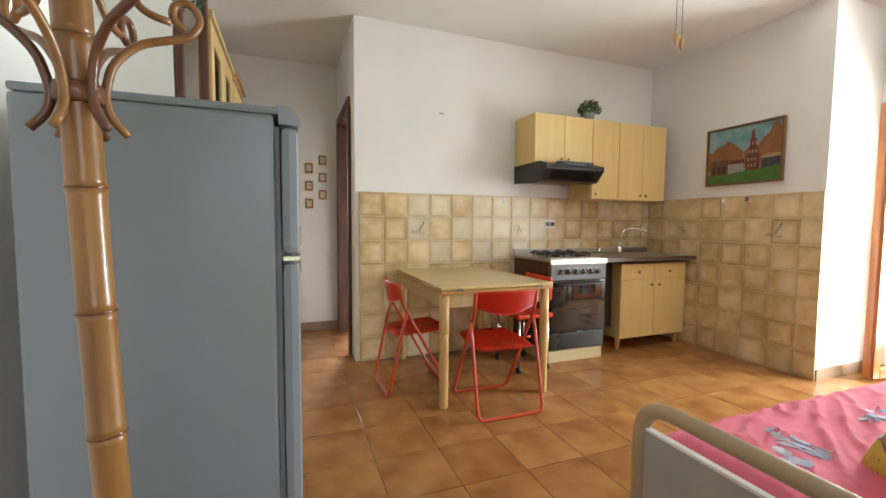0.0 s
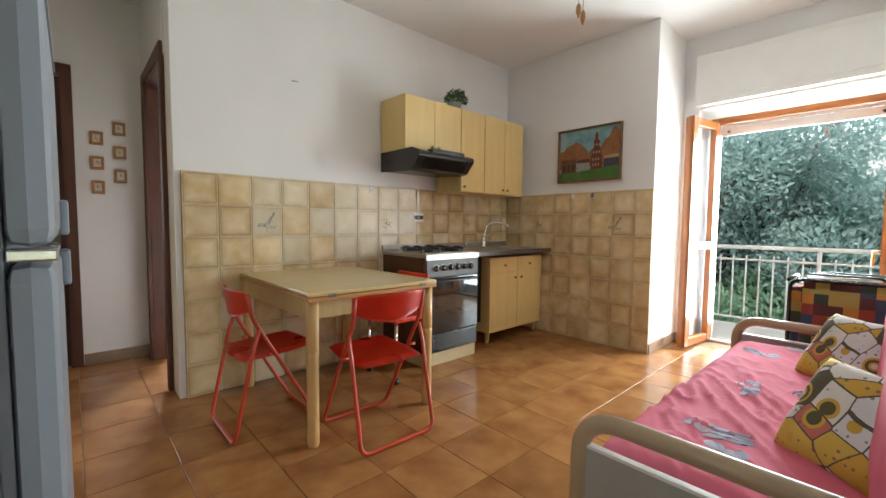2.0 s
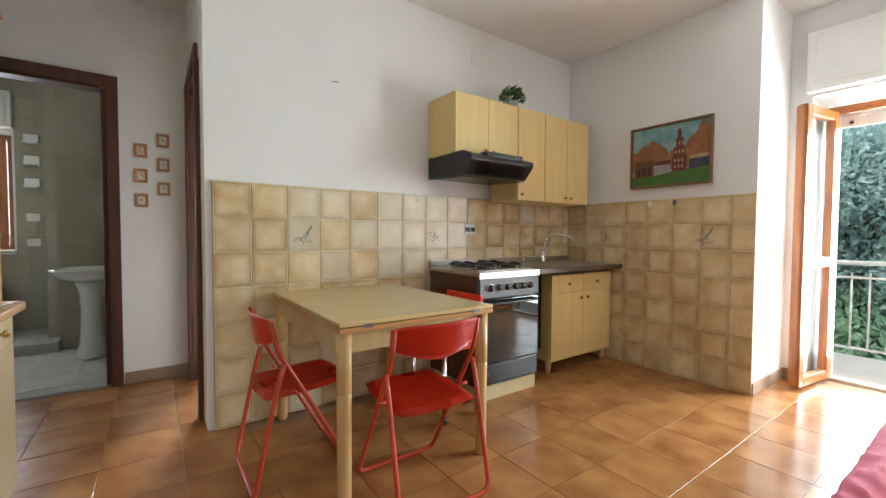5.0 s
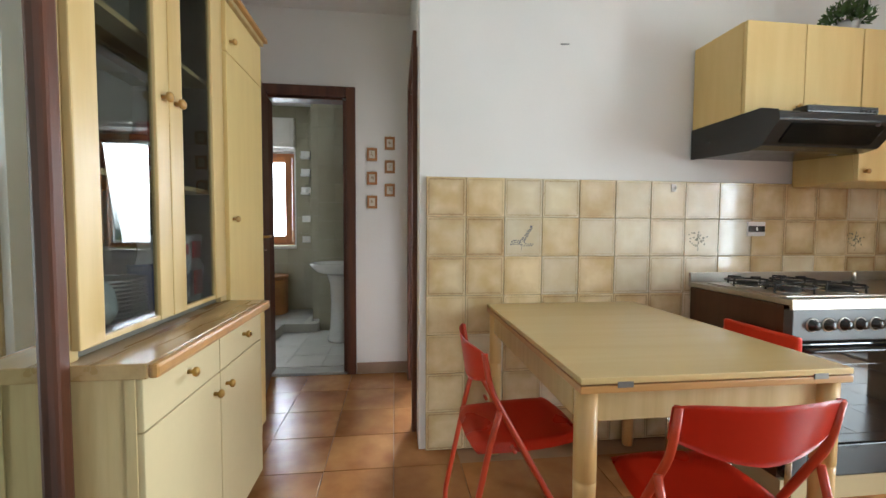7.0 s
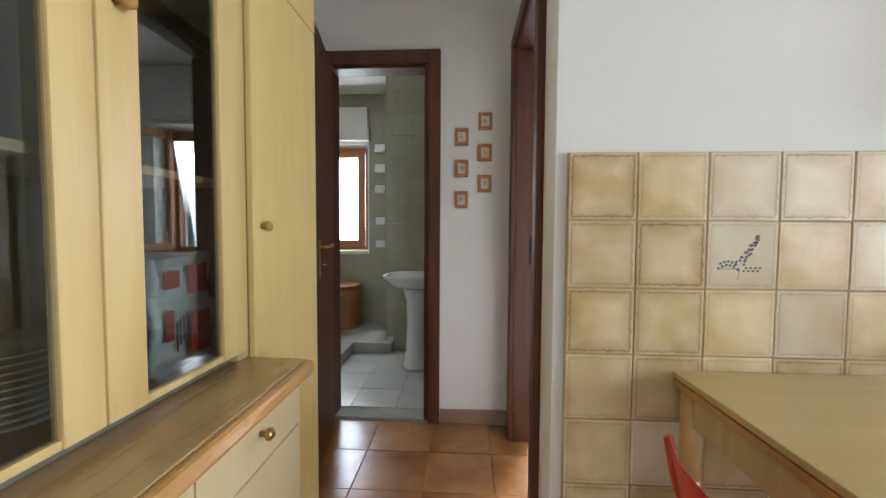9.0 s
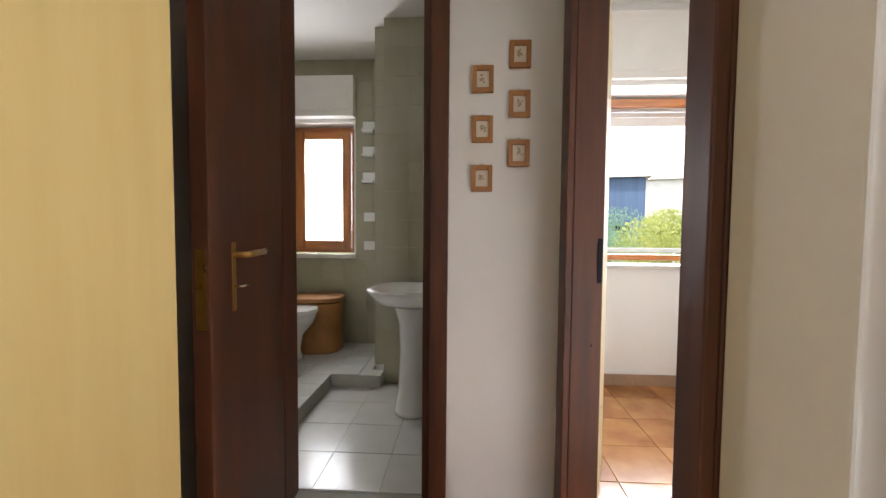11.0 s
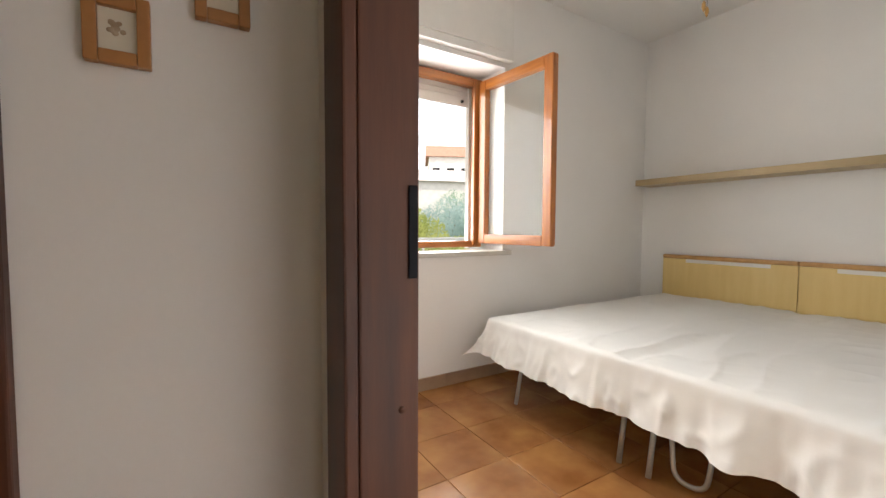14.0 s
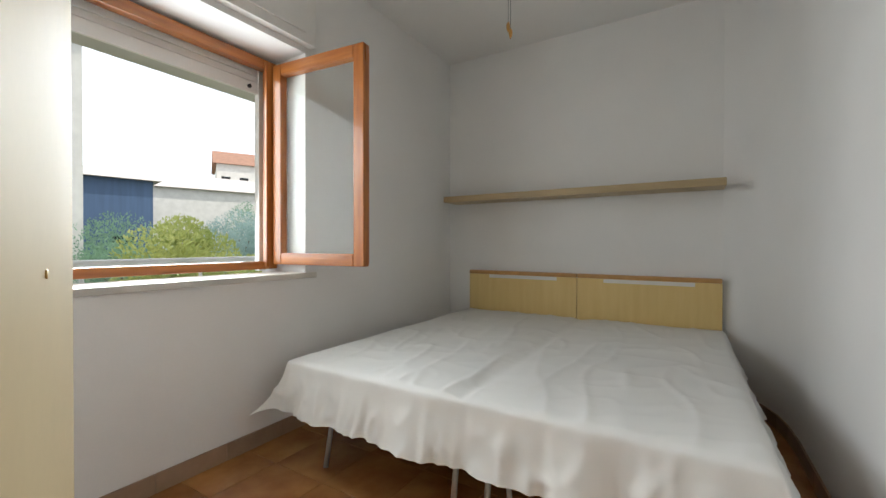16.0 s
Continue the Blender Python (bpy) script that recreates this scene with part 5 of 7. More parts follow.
for k in range(6):
    a0 = k * math.pi / 3 + 0.35
    c, s = math.cos(a0), math.sin(a0)

    def arm(r_, z_):
        return (-0.812 + c * r_, -2.62 + s * r_, z_)
    pts = [arm(0.055, 1.285), arm(0.034, 1.31), arm(0.029, 1.34), arm(0.04, 1.39), arm(0.075, 1.43), arm(0.115, 1.445), arm(0.15, 1.46), arm(0.165, 1.49), arm(0.15, 1.515), arm(0.125, 1.505), arm(0.122, 1.48), arm(0.14, 1.468)]
    rod("hook", rounded(pts, 0.02, 3), 0.0065, BAMBOOD if k % 2 else BAMBOO, stand, "", 8)
    pts = [arm(0.03, 1.60), arm(0.055, 1.52), arm(0.085, 1.48), arm(0.12, 1.475)]
    rod("hook_brace", rounded(pts, 0.03, 3), 0.006, BAMBOO, stand, "", 8)
    foot = [arm(0.024, 0.34), arm(0.06, 0.18), arm(0.20, 0.03), arm(0.25, 0.012)]
    if k % 2 == 0:
        rod("foot", rounded(foot, 0.06, 4), 0.011, BAMBOO, stand, "", 8)
stand.matrix_basis = pose(-0.815, -2.62, 0.004, 0, -1.7, 0) @ Matrix.Translation((0.03, 0, 0))
ivy = thing("trailing_plant", (-1.0, -1.33, 2.24), "green artificial trailing plant on the mirror wardrobe", "plant")
bm = bmesh.new()
for k in range(7):
    y0 = -1.58 + k * 0.03
    pts = [(-0.98, y0, 2.25), (-0.89, y0 - 0.05 + k * 0.01, 2.25), (-0.86, y0 - 0.07 + k * 0.015, 2.10 - 0.03 * (k % 3))]
    tube(bm, rounded(pts, 0.05, 4), 0.002, 5)
leaf_cloud(bm, 160, lambda r: ((-0.88 + r.uniform(-0.06, 0.04), -1.60 + r.uniform(-0.02, 0.28), 2.28 - r.random() ** 1.5 * 0.25), (0.5, -0.3, -0.3)), 0.06, rng)
part("foliage", bm, mat("dull_leaf", (0.07, 0.11, 0.06), 0.5, var=0.15, scale=12), ivy)

# sofa bed
sofa = thing("sofa_bed", (1.54, -2.68, 0), "tan tubular steel sofa bed with grey end panels", "sofa bed")
for x in (0.605, 2.475):
    rod("end_frame", rounded([(x, -2.325, 0.0), (x, -2.325, 0.548), (x, -3.02, 0.548), (x, -3.02, 0.0)], 0.13, 8), 0.0265, TAN, sofa, "", 16)
    pn = slab("end_panel", (x - 0.009, -3.0, 0.10), (x + 0.009, -2.347, 0.455), GREYPANEL, sofa, "", 0.002)
    slab("panel_edge", (x - 0.012, -3.0, 0.455), (x + 0.012, -2.347, 0.465), WHITE, pn, "white edging", 0.002)
slab("side_rail", (0.625, -2.345, 0.19), (2.455, -2.32, 0.27), TAN, sofa, "", 0.004)
slab("side_rail", (0.625, -3.03, 0.19), (2.455, -3.005, 0.27), TAN, sofa, "", 0.004)


def creases(x, y):
    """Height of the wrinkles in the stretched sheet, fanning out from its middle."""
    q = noise.noise(Vector((x * 3.4 + y * 2.6, y * 15 - x * 9, 0.3)))
    q2 = noise.noise(Vector((x * 7 - y * 3, y * 24 - x * 13, 2.3)))
    near = 0.25 + 0.75 * max(0.0, 1 - abs(x - 1.3) / 0.75)
    return (0.017 * (1 - abs(q)) ** 9 + 0.007 * (1 - abs(q2)) ** 8) * near + 0.005 * noise.noise(Vector((x * 5, y * 5, 1)))


mattress = thing("mattress", (1.54, -2.66, 0.27), "mattress under a wrinkled pink fitted sheet with pale blue motifs", "mattress")
bm = bmesh.new()
NX, NY = 150, 66
g = {}
for i in range(NX + 1):
    for j in range(NY + 1):
        u_, v_ = i / NX, j / NY
        x, y = 0.645 + 1.79 * u_, -2.335 - 0.70 * v_
        e = min(u_, 1 - u_) * 1.79
        f = min(v_, 1 - v_) * 0.70
        z = 0.452 - 0.05 * math.exp(-e / 0.025) - 0.06 * math.exp(-f / 0.025)
        z += creases(x, y)
        g[i, j] = bm.verts.new((x, y, z))
for i in range(NX):
    for j in range(NY):
        bm.faces.new((g[i, j], g[i, j + 1], g[i + 1, j + 1], g[i + 1, j]))
rim = [g[i, 0] for i in range(NX + 1)] + [g[NX, j] for j in range(1, NY + 1)] + [g[i, NY] for i in range(NX - 1, -1, -1)] + [g[0, j] for j in range(NY - 1, 0, -1)]
low = [bm.verts.new((v.co.x, v.co.y + (0.012 if v.co.y > -2.4 else 0) * math.sin(v.co.x * 30), 0.272)) for v in rim]
for k in range(len(rim)):
    bm.faces.new((rim[k], rim[(k + 1) % len(rim)], low[(k + 1) % len(rim)], low[k]))
sheet_ob = part("fitted_sheet", bm, PINK, mattress, "", 0, True)


def motif(parent, x, y, z, ang, seed, flat=False):
    """A printed pale blue posy lying on the sheet."""
    r = random.Random(seed)
    bm = bmesh.new()
    c, s = math.cos(ang), math.sin(ang)

    def lobe(u0, v0, a, b):
        vs = []
        for k in range(12):
            u1, v1 = u0 + a * math.cos(k * math.pi / 6), v0 + b * math.sin(k * math.pi / 6)
            px, py = x + u1 * c - v1 * s, y + u1 * s + v1 * c
            vs.append(bm.verts.new((px, py, z if flat else sheet_top(px, py) + 0.0015)))
        bm.faces.new(vs)
    for k in range(7):
        lobe(0.03 + r.uniform(-0.05, 0.06), r.uniform(-0.035, 0.035), r.uniform(0.018, 0.03), r.uniform(0.012, 0.022))
    for k in range(6):
        lobe(-0.055 + r.uniform(-0.02, 0.02), -0.03 + k * 0.012, 0.035, 0.006)
    return tagged(part("printed_posy", bm, BLUEPRINT, parent), kind="stuff")


def sheet_top(x, y):
    return 0.4525 + creases(x, y)


for k, (mx_, my_) in enumerate(((0.84, -2.66), (0.98, -2.58), (1.50, -2.57), (2.12, -2.50), (1.62, -2.76), (2.28, -2.66))):
    motif(sheet_ob, mx_, my_, 0.468 if mx_ > 0.8 else 0.462, 0.5 + k * 1.3, k)


def pillow(name, at, size, m, mat_, label, category, group, puff=0.5):
    """A soft cushion; its own flat side faces +z before the pose m."""
    bm = bmesh.new()
    n = 18
    top_, bot = {}, {}
    for i in range(n + 1):
        for j in range(n + 1):
            u_, v_ = i / n * 2 - 1, j / n * 2 - 1
            k = (1 - u_ ** 4) * (1 - v_ ** 4)
            h = size[2] * (k ** puff) * 0.5
            h *= 1 + 0.10 * noise.noise(Vector((u_ * 2.3, v_ * 2.3, size[0] * 9)))
            pinch = 1 - 0.07 * (1 - abs(v_)) * abs(u_) ** 3
            pin2 = 1 - 0.07 * (1 - abs(u_)) * abs(v_) ** 3
            x, y = u_ * size[0] / 2 * pinch, v_ * size[1] / 2 * pin2
            top_[i, j] = bm.verts.new((x, y, h))
            bot[i, j] = top_[i, j] if (i in (0, n) or j in (0, n)) else bm.verts.new((x, y, -h))
    for i in range(n):
        for j in range(n):
            bm.faces.new((top_[i, j], top_[i + 1, j], top_[i + 1, j + 1], top_[i, j + 1]))
            bm.faces.new((bot[i, j], bot[i, j + 1], bot[i + 1, j + 1], bot[i + 1, j]))
    ob = new(name, finish(name, bm, mat_, 0, True))
    ob.matrix_basis = m
    return tagged(ob, label, category, group)


for x, w_ in ((1.10, 0.86), (1.98, 0.86)):
    b = pillow("back_cushion", None, (w_, 0.38, 0.14), pose(x, -2.99, 0.625, 95, 0, 0), PINK, "plump pink back cushion leaning on the wall", "cushion", "pink back cushions", 0.28)
    motif(b, 0.25, 0.05, 0.076, 0.4, int(x * 10), True)
    motif(b, -0.2, -0.05, 0.076, 1.9, int(x * 20), True)
pillow("throw_pillow", None, (0.36, 0.34, 0.15), pose(1.06, -2.905, 0.558, 124, 0, 54), CUSHION, "patchwork print pillow in mustard, brown and white", "pillow", "patchwork pillows")
pillow("throw_pillow", None, (0.35, 0.34, 0.15), pose(1.90, -2.85, 0.57, 124, 0, 50), CUSHION, "patchwork print pillow in mustard, brown and white", "pillow", "patchwork pillows")

# plaid covered chest at the sofa's far end
chest = thing("covered_chest", (2.9, -2.8, 0), "chest under a dark plaid blanket beside the sofa bed", "chest")
bm = bmesh.new()
box(bm, (2.70, -3.06, 0.0), (3.12, -2.53, 0.80))
bmesh.ops.bevel(bm, geom=[e for e in bm.edges if max(v.co.z for v in e.verts) > 0.5], offset=0.06, segments=5, affect="EDGES")
bmesh.ops.subdivide_edges(bm, edges=[e for e in bm.edges if e.calc_length() > 0.2], cuts=8, use_grid_fill=True)
for v in bm.verts:
    if v.co.z > 0.01:
        k = noise.noise(v.co * 7) * 0.008
        v.co.x += k
        v.co.y += k
part("blanket", bm, PLAID, chest, "", 0, True)
rod("piping", rounded([(2.694, -3.05, 0.02), (2.694, -3.05, 0.795), (2.694, -2.535, 0.795), (2.694, -2.535, 0.02)], 0.06), 0.010, BLACK, chest, "black piping along the edges")
rod("piping", rounded([(2.70, -2.526, 0.79), (3.11, -2.526, 0.79), (3.11, -2.526, 0.02)], 0.06), 0.010, BLACK, chest)
papers = thing("papers", (2.9, -2.8, 0.80), "loose papers and a cable on the plaid chest", "papers")
for k, (px_, py_, a_) in enumerate(((2.84, -2.75, 8), (2.95, -2.88, -14), (2.90, -2.82, 25))):
    bm = bmesh.new()
    box(bm, (-0.105, -0.15, 0), (0.105, 0.15, 0.004))
    bmesh.ops.transform(bm, matrix=pose(px_, py_, 0.806 + k * 0.0045, 0, 0, a_), verts=bm.verts)
    part("sheet", bm, PAPER, papers)
rod("cable", rounded([(2.80, -2.60, 0.822), (2.78, -2.85, 0.828), (2.95, -2.98, 0.826), (2.99, -2.70, 0.824), (2.86, -2.62, 0.824), (2.72, -2.95, 0.83), (2.69, -3.02, 0.70)], 0.08), 0.006, BLACK, papers)


def framed(name, x0, x1, z0, z1, colors, label, group):
    """A framed picture on the sofa wall."""
    ob = thing(name, ((x0 + x1) / 2, -3.07, z0), label, "picture", group)
    y = -3.07
    for lo, hi in (((x0, y, z0), (x0 + 0.022, y + 0.026, z1)), ((x1 - 0.022, y, z0), (x1, y + 0.026, z1)), ((x0 + 0.022, y, z0), (x1 - 0.022, y + 0.026, z0 + 0.022)), ((x0 + 0.022, y, z1 - 0.022), (x1 - 0.022, y + 0.026, z1))):
        slab("frame", lo, hi, FRAMEWOOD, ob, "", 0.003)
    slab("picture_sheet", (x0 + 0.02, y, z0 + 0.02), (x1 - 0.02, y + 0.012, z1 - 0.02), mat(name + "_" + label[:6], colors[0], 0.5, var=0.15, scale=7, color2=colors[1], bump=0.1), ob, "", 0)
    bm = bmesh.new()
    lathe(bm, [(0.11 * (z1 - z0) / 0.45, 0.0), (0.11 * (z1 - z0) / 0.45, 0.002)], ((x0 + x1) / 2, y + 0.012, (z0 + z1) / 2 + 0.03), 20, "y")
    part("painted_shape", bm, mat(name + "_shape_" + label[:6], colors[2], 0.5, var=0.15, scale=9), ob)
    return ob


framed("picture", 2.25, 2.67, 1.34, 1.555, [(0.12, 0.20, 0.42), (0.30, 0.36, 0.45), (0.45, 0.45, 0.42)], "small framed blue picture on the wall", "pictures over the sofa")
framed("picture", 1.60, 2.12, 1.22, 1.74, [(0.07, 0.33, 0.46), (0.14, 0.42, 0.45), (0.55, 0.40, 0.06)], "framed turquoise picture with a yellow shape", "pictures over the sofa")
framed("picture", 0.90, 1.44, 1.25, 1.77, [(0.46, 0.30, 0.24), (0.36, 0.36, 0.36), (0.35, 0.16, 0.10)], "framed picture in terracotta and grey tones", "pictures over the sofa")

# small framed prints in the hall
for col, x in ((0, -0.335), (1, -0.197)):
    for z in ((1.738, 1.552, 1.367) if col == 0 else (1.828, 1.645, 1.462)):
        fr = thing("small_picture", (x, 1.2, z - 0.05), "small orange wooden frame with a flower print", "picture", "small framed prints")
        w_, h_ = 0.040, 0.050
        for lo, hi in (((x - w_, 1.182, z - h_), (x - w_ + 0.017, 1.2, z + h_)), ((x + w_ - 0.017, 1.182, z - h_), (x + w_, 1.2, z + h_)), ((x - w_ + 0.017, 1.182, z - h_), (x + w_ - 0.017, 1.2, z - h_ + 0.019)), ((x - w_ + 0.017, 1.182, z + h_ - 0.019), (x + w_ - 0.017, 1.2, z + h_))):
            slab("frame", lo, hi, FRAMEWOOD, fr, "", 0.0025)
        slab("print", (x - 0.024, 1.192, z - 0.032), (x + 0.024, 1.2, z + 0.032), PAPER, fr, "", 0)
        bm = bmesh.new()
        r = random.Random(int(z * 1000))
        for _ in range(9):
            a0, q = r.uniform(0, 6.28), r.uniform(0, 0.013)
            lathe(bm, [(r.uniform(0.003, 0.0055), 0.0), (0.002, 0.0008)], (x + math.cos(a0) * q, 1.1918, z + 0.002 + math.sin(a0) * q * 1.2), 7, "-y")
        part("flower", bm, INK, fr)
        rod("hanger", [(x - 0.006, 1.195, z + h_), (x, 1.195, z + h_ + 0.008), (x + 0.006, 1.195, z + h_)], 0.0016, BRASS, fr, "", 6)


# ---- bedroom ----
bed = thing("double_bed", (2.4, 1.52, 0), "two single beds pushed together with pale wooden headboards", "bed")
for y0, y1 in ((0.562, 1.526), (1.530, 2.496)):
    hb = slab("headboard", (3.375, y0, 0.16), (3.412, y1, 0.825), MAPLE, bed, "", 0.004)
    slab("top_rail", (3.368, y0, 0.825), (3.418, y1, 0.858), PINEEDGE, hb, "orange wooden top rail", 0.010)
    slab("slot", (3.3735, y0 + 0.16, 0.795), (3.376, y1 - 0.20, 0.823), WHITE, hb, "open hand slot", 0)
slab("frame_rail", (1.44, 0.58, 0.24), (3.375, 0.61, 0.29), WHITE, bed, "", 0.004)
slab("frame_rail", (1.44, 2.44, 0.24), (3.375, 2.47, 0.29), WHITE, bed, "", 0.004)
slab("frame_rail", (1.44, 0.61, 0.24), (1.47, 2.44, 0.29), WHITE, bed, "", 0.004)
slab("mattress", (1.42, 0.585, 0.29), (3.37, 2.465, 0.485), SHEET, bed, "", 0.03)
GREYLEG = mat("grey_steel_leg", (0.46, 0.45, 0.42), 0.35, metal=0.6, var=0.05)
for lx, ly, dx in ((1.422, 2.264, 0.05), (1.41, 1.545, 0.04), (1.415, 1.405, 0.04), (1.42, 0.74, 0.04), (3.2, 2.26, 0), (3.2, 0.74, 0)):
    rod("leg", [(lx, ly, 0.0), (lx + dx, ly, 0.25)], 0.012, GREYLEG, bed, "", 10)
rod("castor_loop", rounded([(1.43, 1.32, 0.25), (1.42, 1.30, 0.05), (1.43, 1.18, 0.05), (1.44, 1.16, 0.25)], 0.06), 0.010, GREYLEG, bed)
cover = thing("bed_sheet", (2.4, 1.52, 0.3), "white cotton sheet spread over the bed, hanging in folds", "bed sheet")
bm = bmesh.new()
g = {}
NX, NY = 190, 190
x0, x1, y0, y1 = 1.395, 3.365, 0.56, 2.485
HANG = 0.25
for i in range(NX + 1):
    for j in range(NY + 1):
        s_ = -HANG + (x1 - x0 + HANG) * i / NX
        t_ = -HANG + (y1 - y0 + 2 * HANG) * j / NY
        ox = min(0.0, s_)
        oy = t_ if t_ < 0 else max(0.0, t_ - (y1 - y0))
        x = x0 + max(0.0, s_)
        y = y0 + min(max(t_, 0.0), y1 - y0)
        drop = math.hypot(ox, oy)
        corner = min(-ox, abs(oy)) / HANG if (ox and oy) else 0.0
        z = 0.502 + 0.004 * noise.noise(Vector((x * 2.5, y * 2.5, 0))) + 0.009 * (1 - abs(noise.noise(Vector((x * 1.6 + y, y * 6 - x, 4))))) ** 14 + 0.003 * (1 - abs(noise.noise(Vector((x * 4, y * 2 + x * 2, 9))))) ** 8 + 0.004 * (1 - abs(noise.noise(Vector((x * 3 - y * 2, y * 5 + x * 3, 15))))) ** 16
        seam = abs(y - 1.50)
        z -= 0.012 * math.exp(-(seam / 0.05) ** 2)
        if drop:
            k = min(1, drop / 0.06)
            wave = 0.020 * (1 - abs(noise.noise(Vector((x * 15 + z * 9, y * 15, 3.0 + drop * 8))))) ** 5 + 0.022 * (1 - abs(noise.noise(Vector((x * 9, y * 9, 12))))) ** 3 + 0.024 * noise.noise(Vector((x * 7.5, y * 7.5, 2.0))) + 0.015 * math.sin((x + y) * 21 + 2.5 * noise.noise(Vector((x * 2, y * 2, 7))))
            out_ = 0.012 + 0.06 * (drop / HANG) + wave * (drop / HANG)
            nx_, ny_ = (ox / drop, oy / drop)
            flare = 0.28 * corner
            x += nx_ * (out_ + flare * drop)
            y += ny_ * (out_ + flare * drop)
            z = 0.497 - drop * (0.93 - 0.22 * corner) * k - 0.003 + 0.016 * (drop / HANG) * noise.noise(Vector((x * 7, y * 7, 5)))
        g[i, j] = bm.verts.new((x, y, z))
for i in range(NX):
    for j in range(NY):
        bm.faces.new((g[i, j], g[i + 1, j], g[i + 1, j + 1], g[i, j + 1]))
bmesh.ops.smooth_vert(bm, verts=bm.verts, factor=0.5, use_axis_x=True, use_axis_y=True, use_axis_z=True)
part("cloth", bm, SHEET, cover, "", 0, True)
shelf = thing("wall_shelf", (3.3, 1.62, 1.475), "long pale wooden wall shelf over the bed", "shelf")
slab("board", (3.185, 0.555, 1.470), (3.431, 2.665, 1.522), mat("birch_veneer", (0.47, 0.35, 0.19), 0.45, var=0.06, scale=3, stretch=(8, 0.7, 8)), shelf, "", 0.003)

# ---- bathroom ----
basin = thing("washbasin", (-0.72, 2.1, 0), "white porcelain pedestal washbasin", "washbasin")
bm = bmesh.new()
rings = []
for h, k, dep in ((0.70, 0.45, 0.0), (0.735, 0.80, 0.0), (0.80, 1.0, 0.0), (0.815, 1.0, 0.0), (0.815, 0.90, 0.0), (0.79, 0.80, 0.0), (0.72, 0.45, 0.0), (0.70, 0.08, 0.0)):
    ring = []
    for a in range(28):
        c, s = math.cos(a * 2 * math.pi / 28), math.sin(a * 2 * math.pi / 28)
        cx, cy = -0.705, 2.10
        sx = 0.285 if c < 0 else 0.25
        q = abs(c) ** (0.7) * (1 if c > 0 else -1), abs(s) ** 0.8 * (1 if s > 0 else -1)
        ring.append(bm.verts.new((cx + q[0] * sx * k, cy + q[1] * 0.27 * k, h)))
    rings.append(ring)
for p, q in zip(rings, rings[1:]):
    for a in range(28):
        bm.faces.new((p[a], p[(a + 1) % 28], q[(a + 1) % 28], q[a]))
bm.faces.new(rings[-1])
bm.faces.new(list(reversed(rings[0])))
part("bowl", bm, PORC, basin, "", 0, True)
turned("pedestal", [(0.112, 0.025), (0.115, 0.05), (0.088, 0.17), (0.078, 0.42), (0.088, 0.60), (0.12, 0.71)], (-0.72, 2.12, 0), PORC, basin, "", 24)
btap = thing("basin_tap", (-0.53, 2.1, 0.815), "chrome basin mixer tap", "tap")
turned("body", [(0.024, 0.815), (0.022, 0.87), (0.016, 0.885)], (-0.53, 2.10, 0), CHROME, btap, "", 14)
rod("spout", [(-0.53, 2.10, 0.865), (-0.645, 2.10, 0.885)], 0.011, CHROME, btap)
rod("lever", [(-0.53, 2.10, 0.885), (-0.62, 2.10, 0.915)], 0.006, CHROME, btap)


def loo(name, cy, front, label, category, lid):
    """A floor-standing porcelain bowl on the platform, back to the wall."""
    ob = thing(name, (front - 0.25, cy, 0.121), label, category)
    cx = front - 0.24
    bm = bmesh.new()
    rings = []
    top = 0.50
    for h, kx, ky, off in ((0.1225, 0.15, 0.115, -0.02), (0.20, 0.135, 0.10, -0.03), (0.32, 0.15, 0.115, -0.02), (0.42, 0.215, 0.165, 0.0), (top, 0.24, 0.182, 0.0), (top, 0.185, 0.13, 0.0), (0.40, 0.12, 0.09, 0.0)):
        rings.append([bm.verts.new((cx + off + kx * math.cos(a * math.pi / 14), cy + ky * math.sin(a * math.pi / 14), h)) for a in range(28)])
    for p, q in zip(rings, rings[1:]):
        for a in range(28):
            bm.faces.new((p[a], p[(a + 1) % 28], q[(a + 1) % 28], q[a]))
    bm.faces.new(rings[-1])
    bm.faces.new(list(reversed(rings[0])))
    part("bowl", bm, PORC, ob, "", 0, True)
    slab("rear_block", (-2.34, cy - 0.10, 0.122), (cx - 0.10, cy + 0.10, top - 0.03), PORC, ob, "", 0.03)
    if lid:
        for nm, h0, h1, k in (("seat", top + 0.001, top + 0.018, 1.02), ("lid", top + 0.019, top + 0.036, 1.0)):
            bm = bmesh.new()
            ra = [[bm.verts.new((cx + 0.245 * k * math.cos(a * math.pi / 14), cy + 0.188 * k * math.sin(a * math.pi / 14), h)) for a in range(28)] for h in (h0, h1)]
            for a in range(28):
                bm.faces.new((ra[0][a], ra[0][(a + 1) % 28], ra[1][(a + 1) % 28], ra[1][a]))
            bm.faces.new(ra[1])
            bm.faces.new(list(reversed(ra[0])))
            part(nm, bm, PORC, ob, "", 0.004, False)
    else:
        rod("tap", [(-2.05, cy, top - 0.04), (-2.05, cy, top + 0.05), (-1.97, cy, top + 0.07)], 0.011, CHROME, ob)
    return ob


loo("toilet", 2.78, -1.585, "white porcelain toilet with closed lid on the platform", "toilet", True)
loo("bidet", 2.28, -1.60, "white porcelain bidet on the raised platform", "bidet", False)
flush = thing("flush_valve", (-2.3, 3.0, 0.82), "chrome flush valve on the bathroom wall", "valve")
rod("body", [(-2.34, 3.05, 0.80), (-2.24, 3.05, 0.80)], 0.02, CHROME, flush)
rod("handle", [(-2.25, 3.05, 0.80), (-2.17, 3.02, 0.815)], 0.009, CHROME, flush)
hamper = thing("laundry_hamper", (-1.72, 3.04, 0.121), "oval rattan laundry hamper with a lid", "hamper")


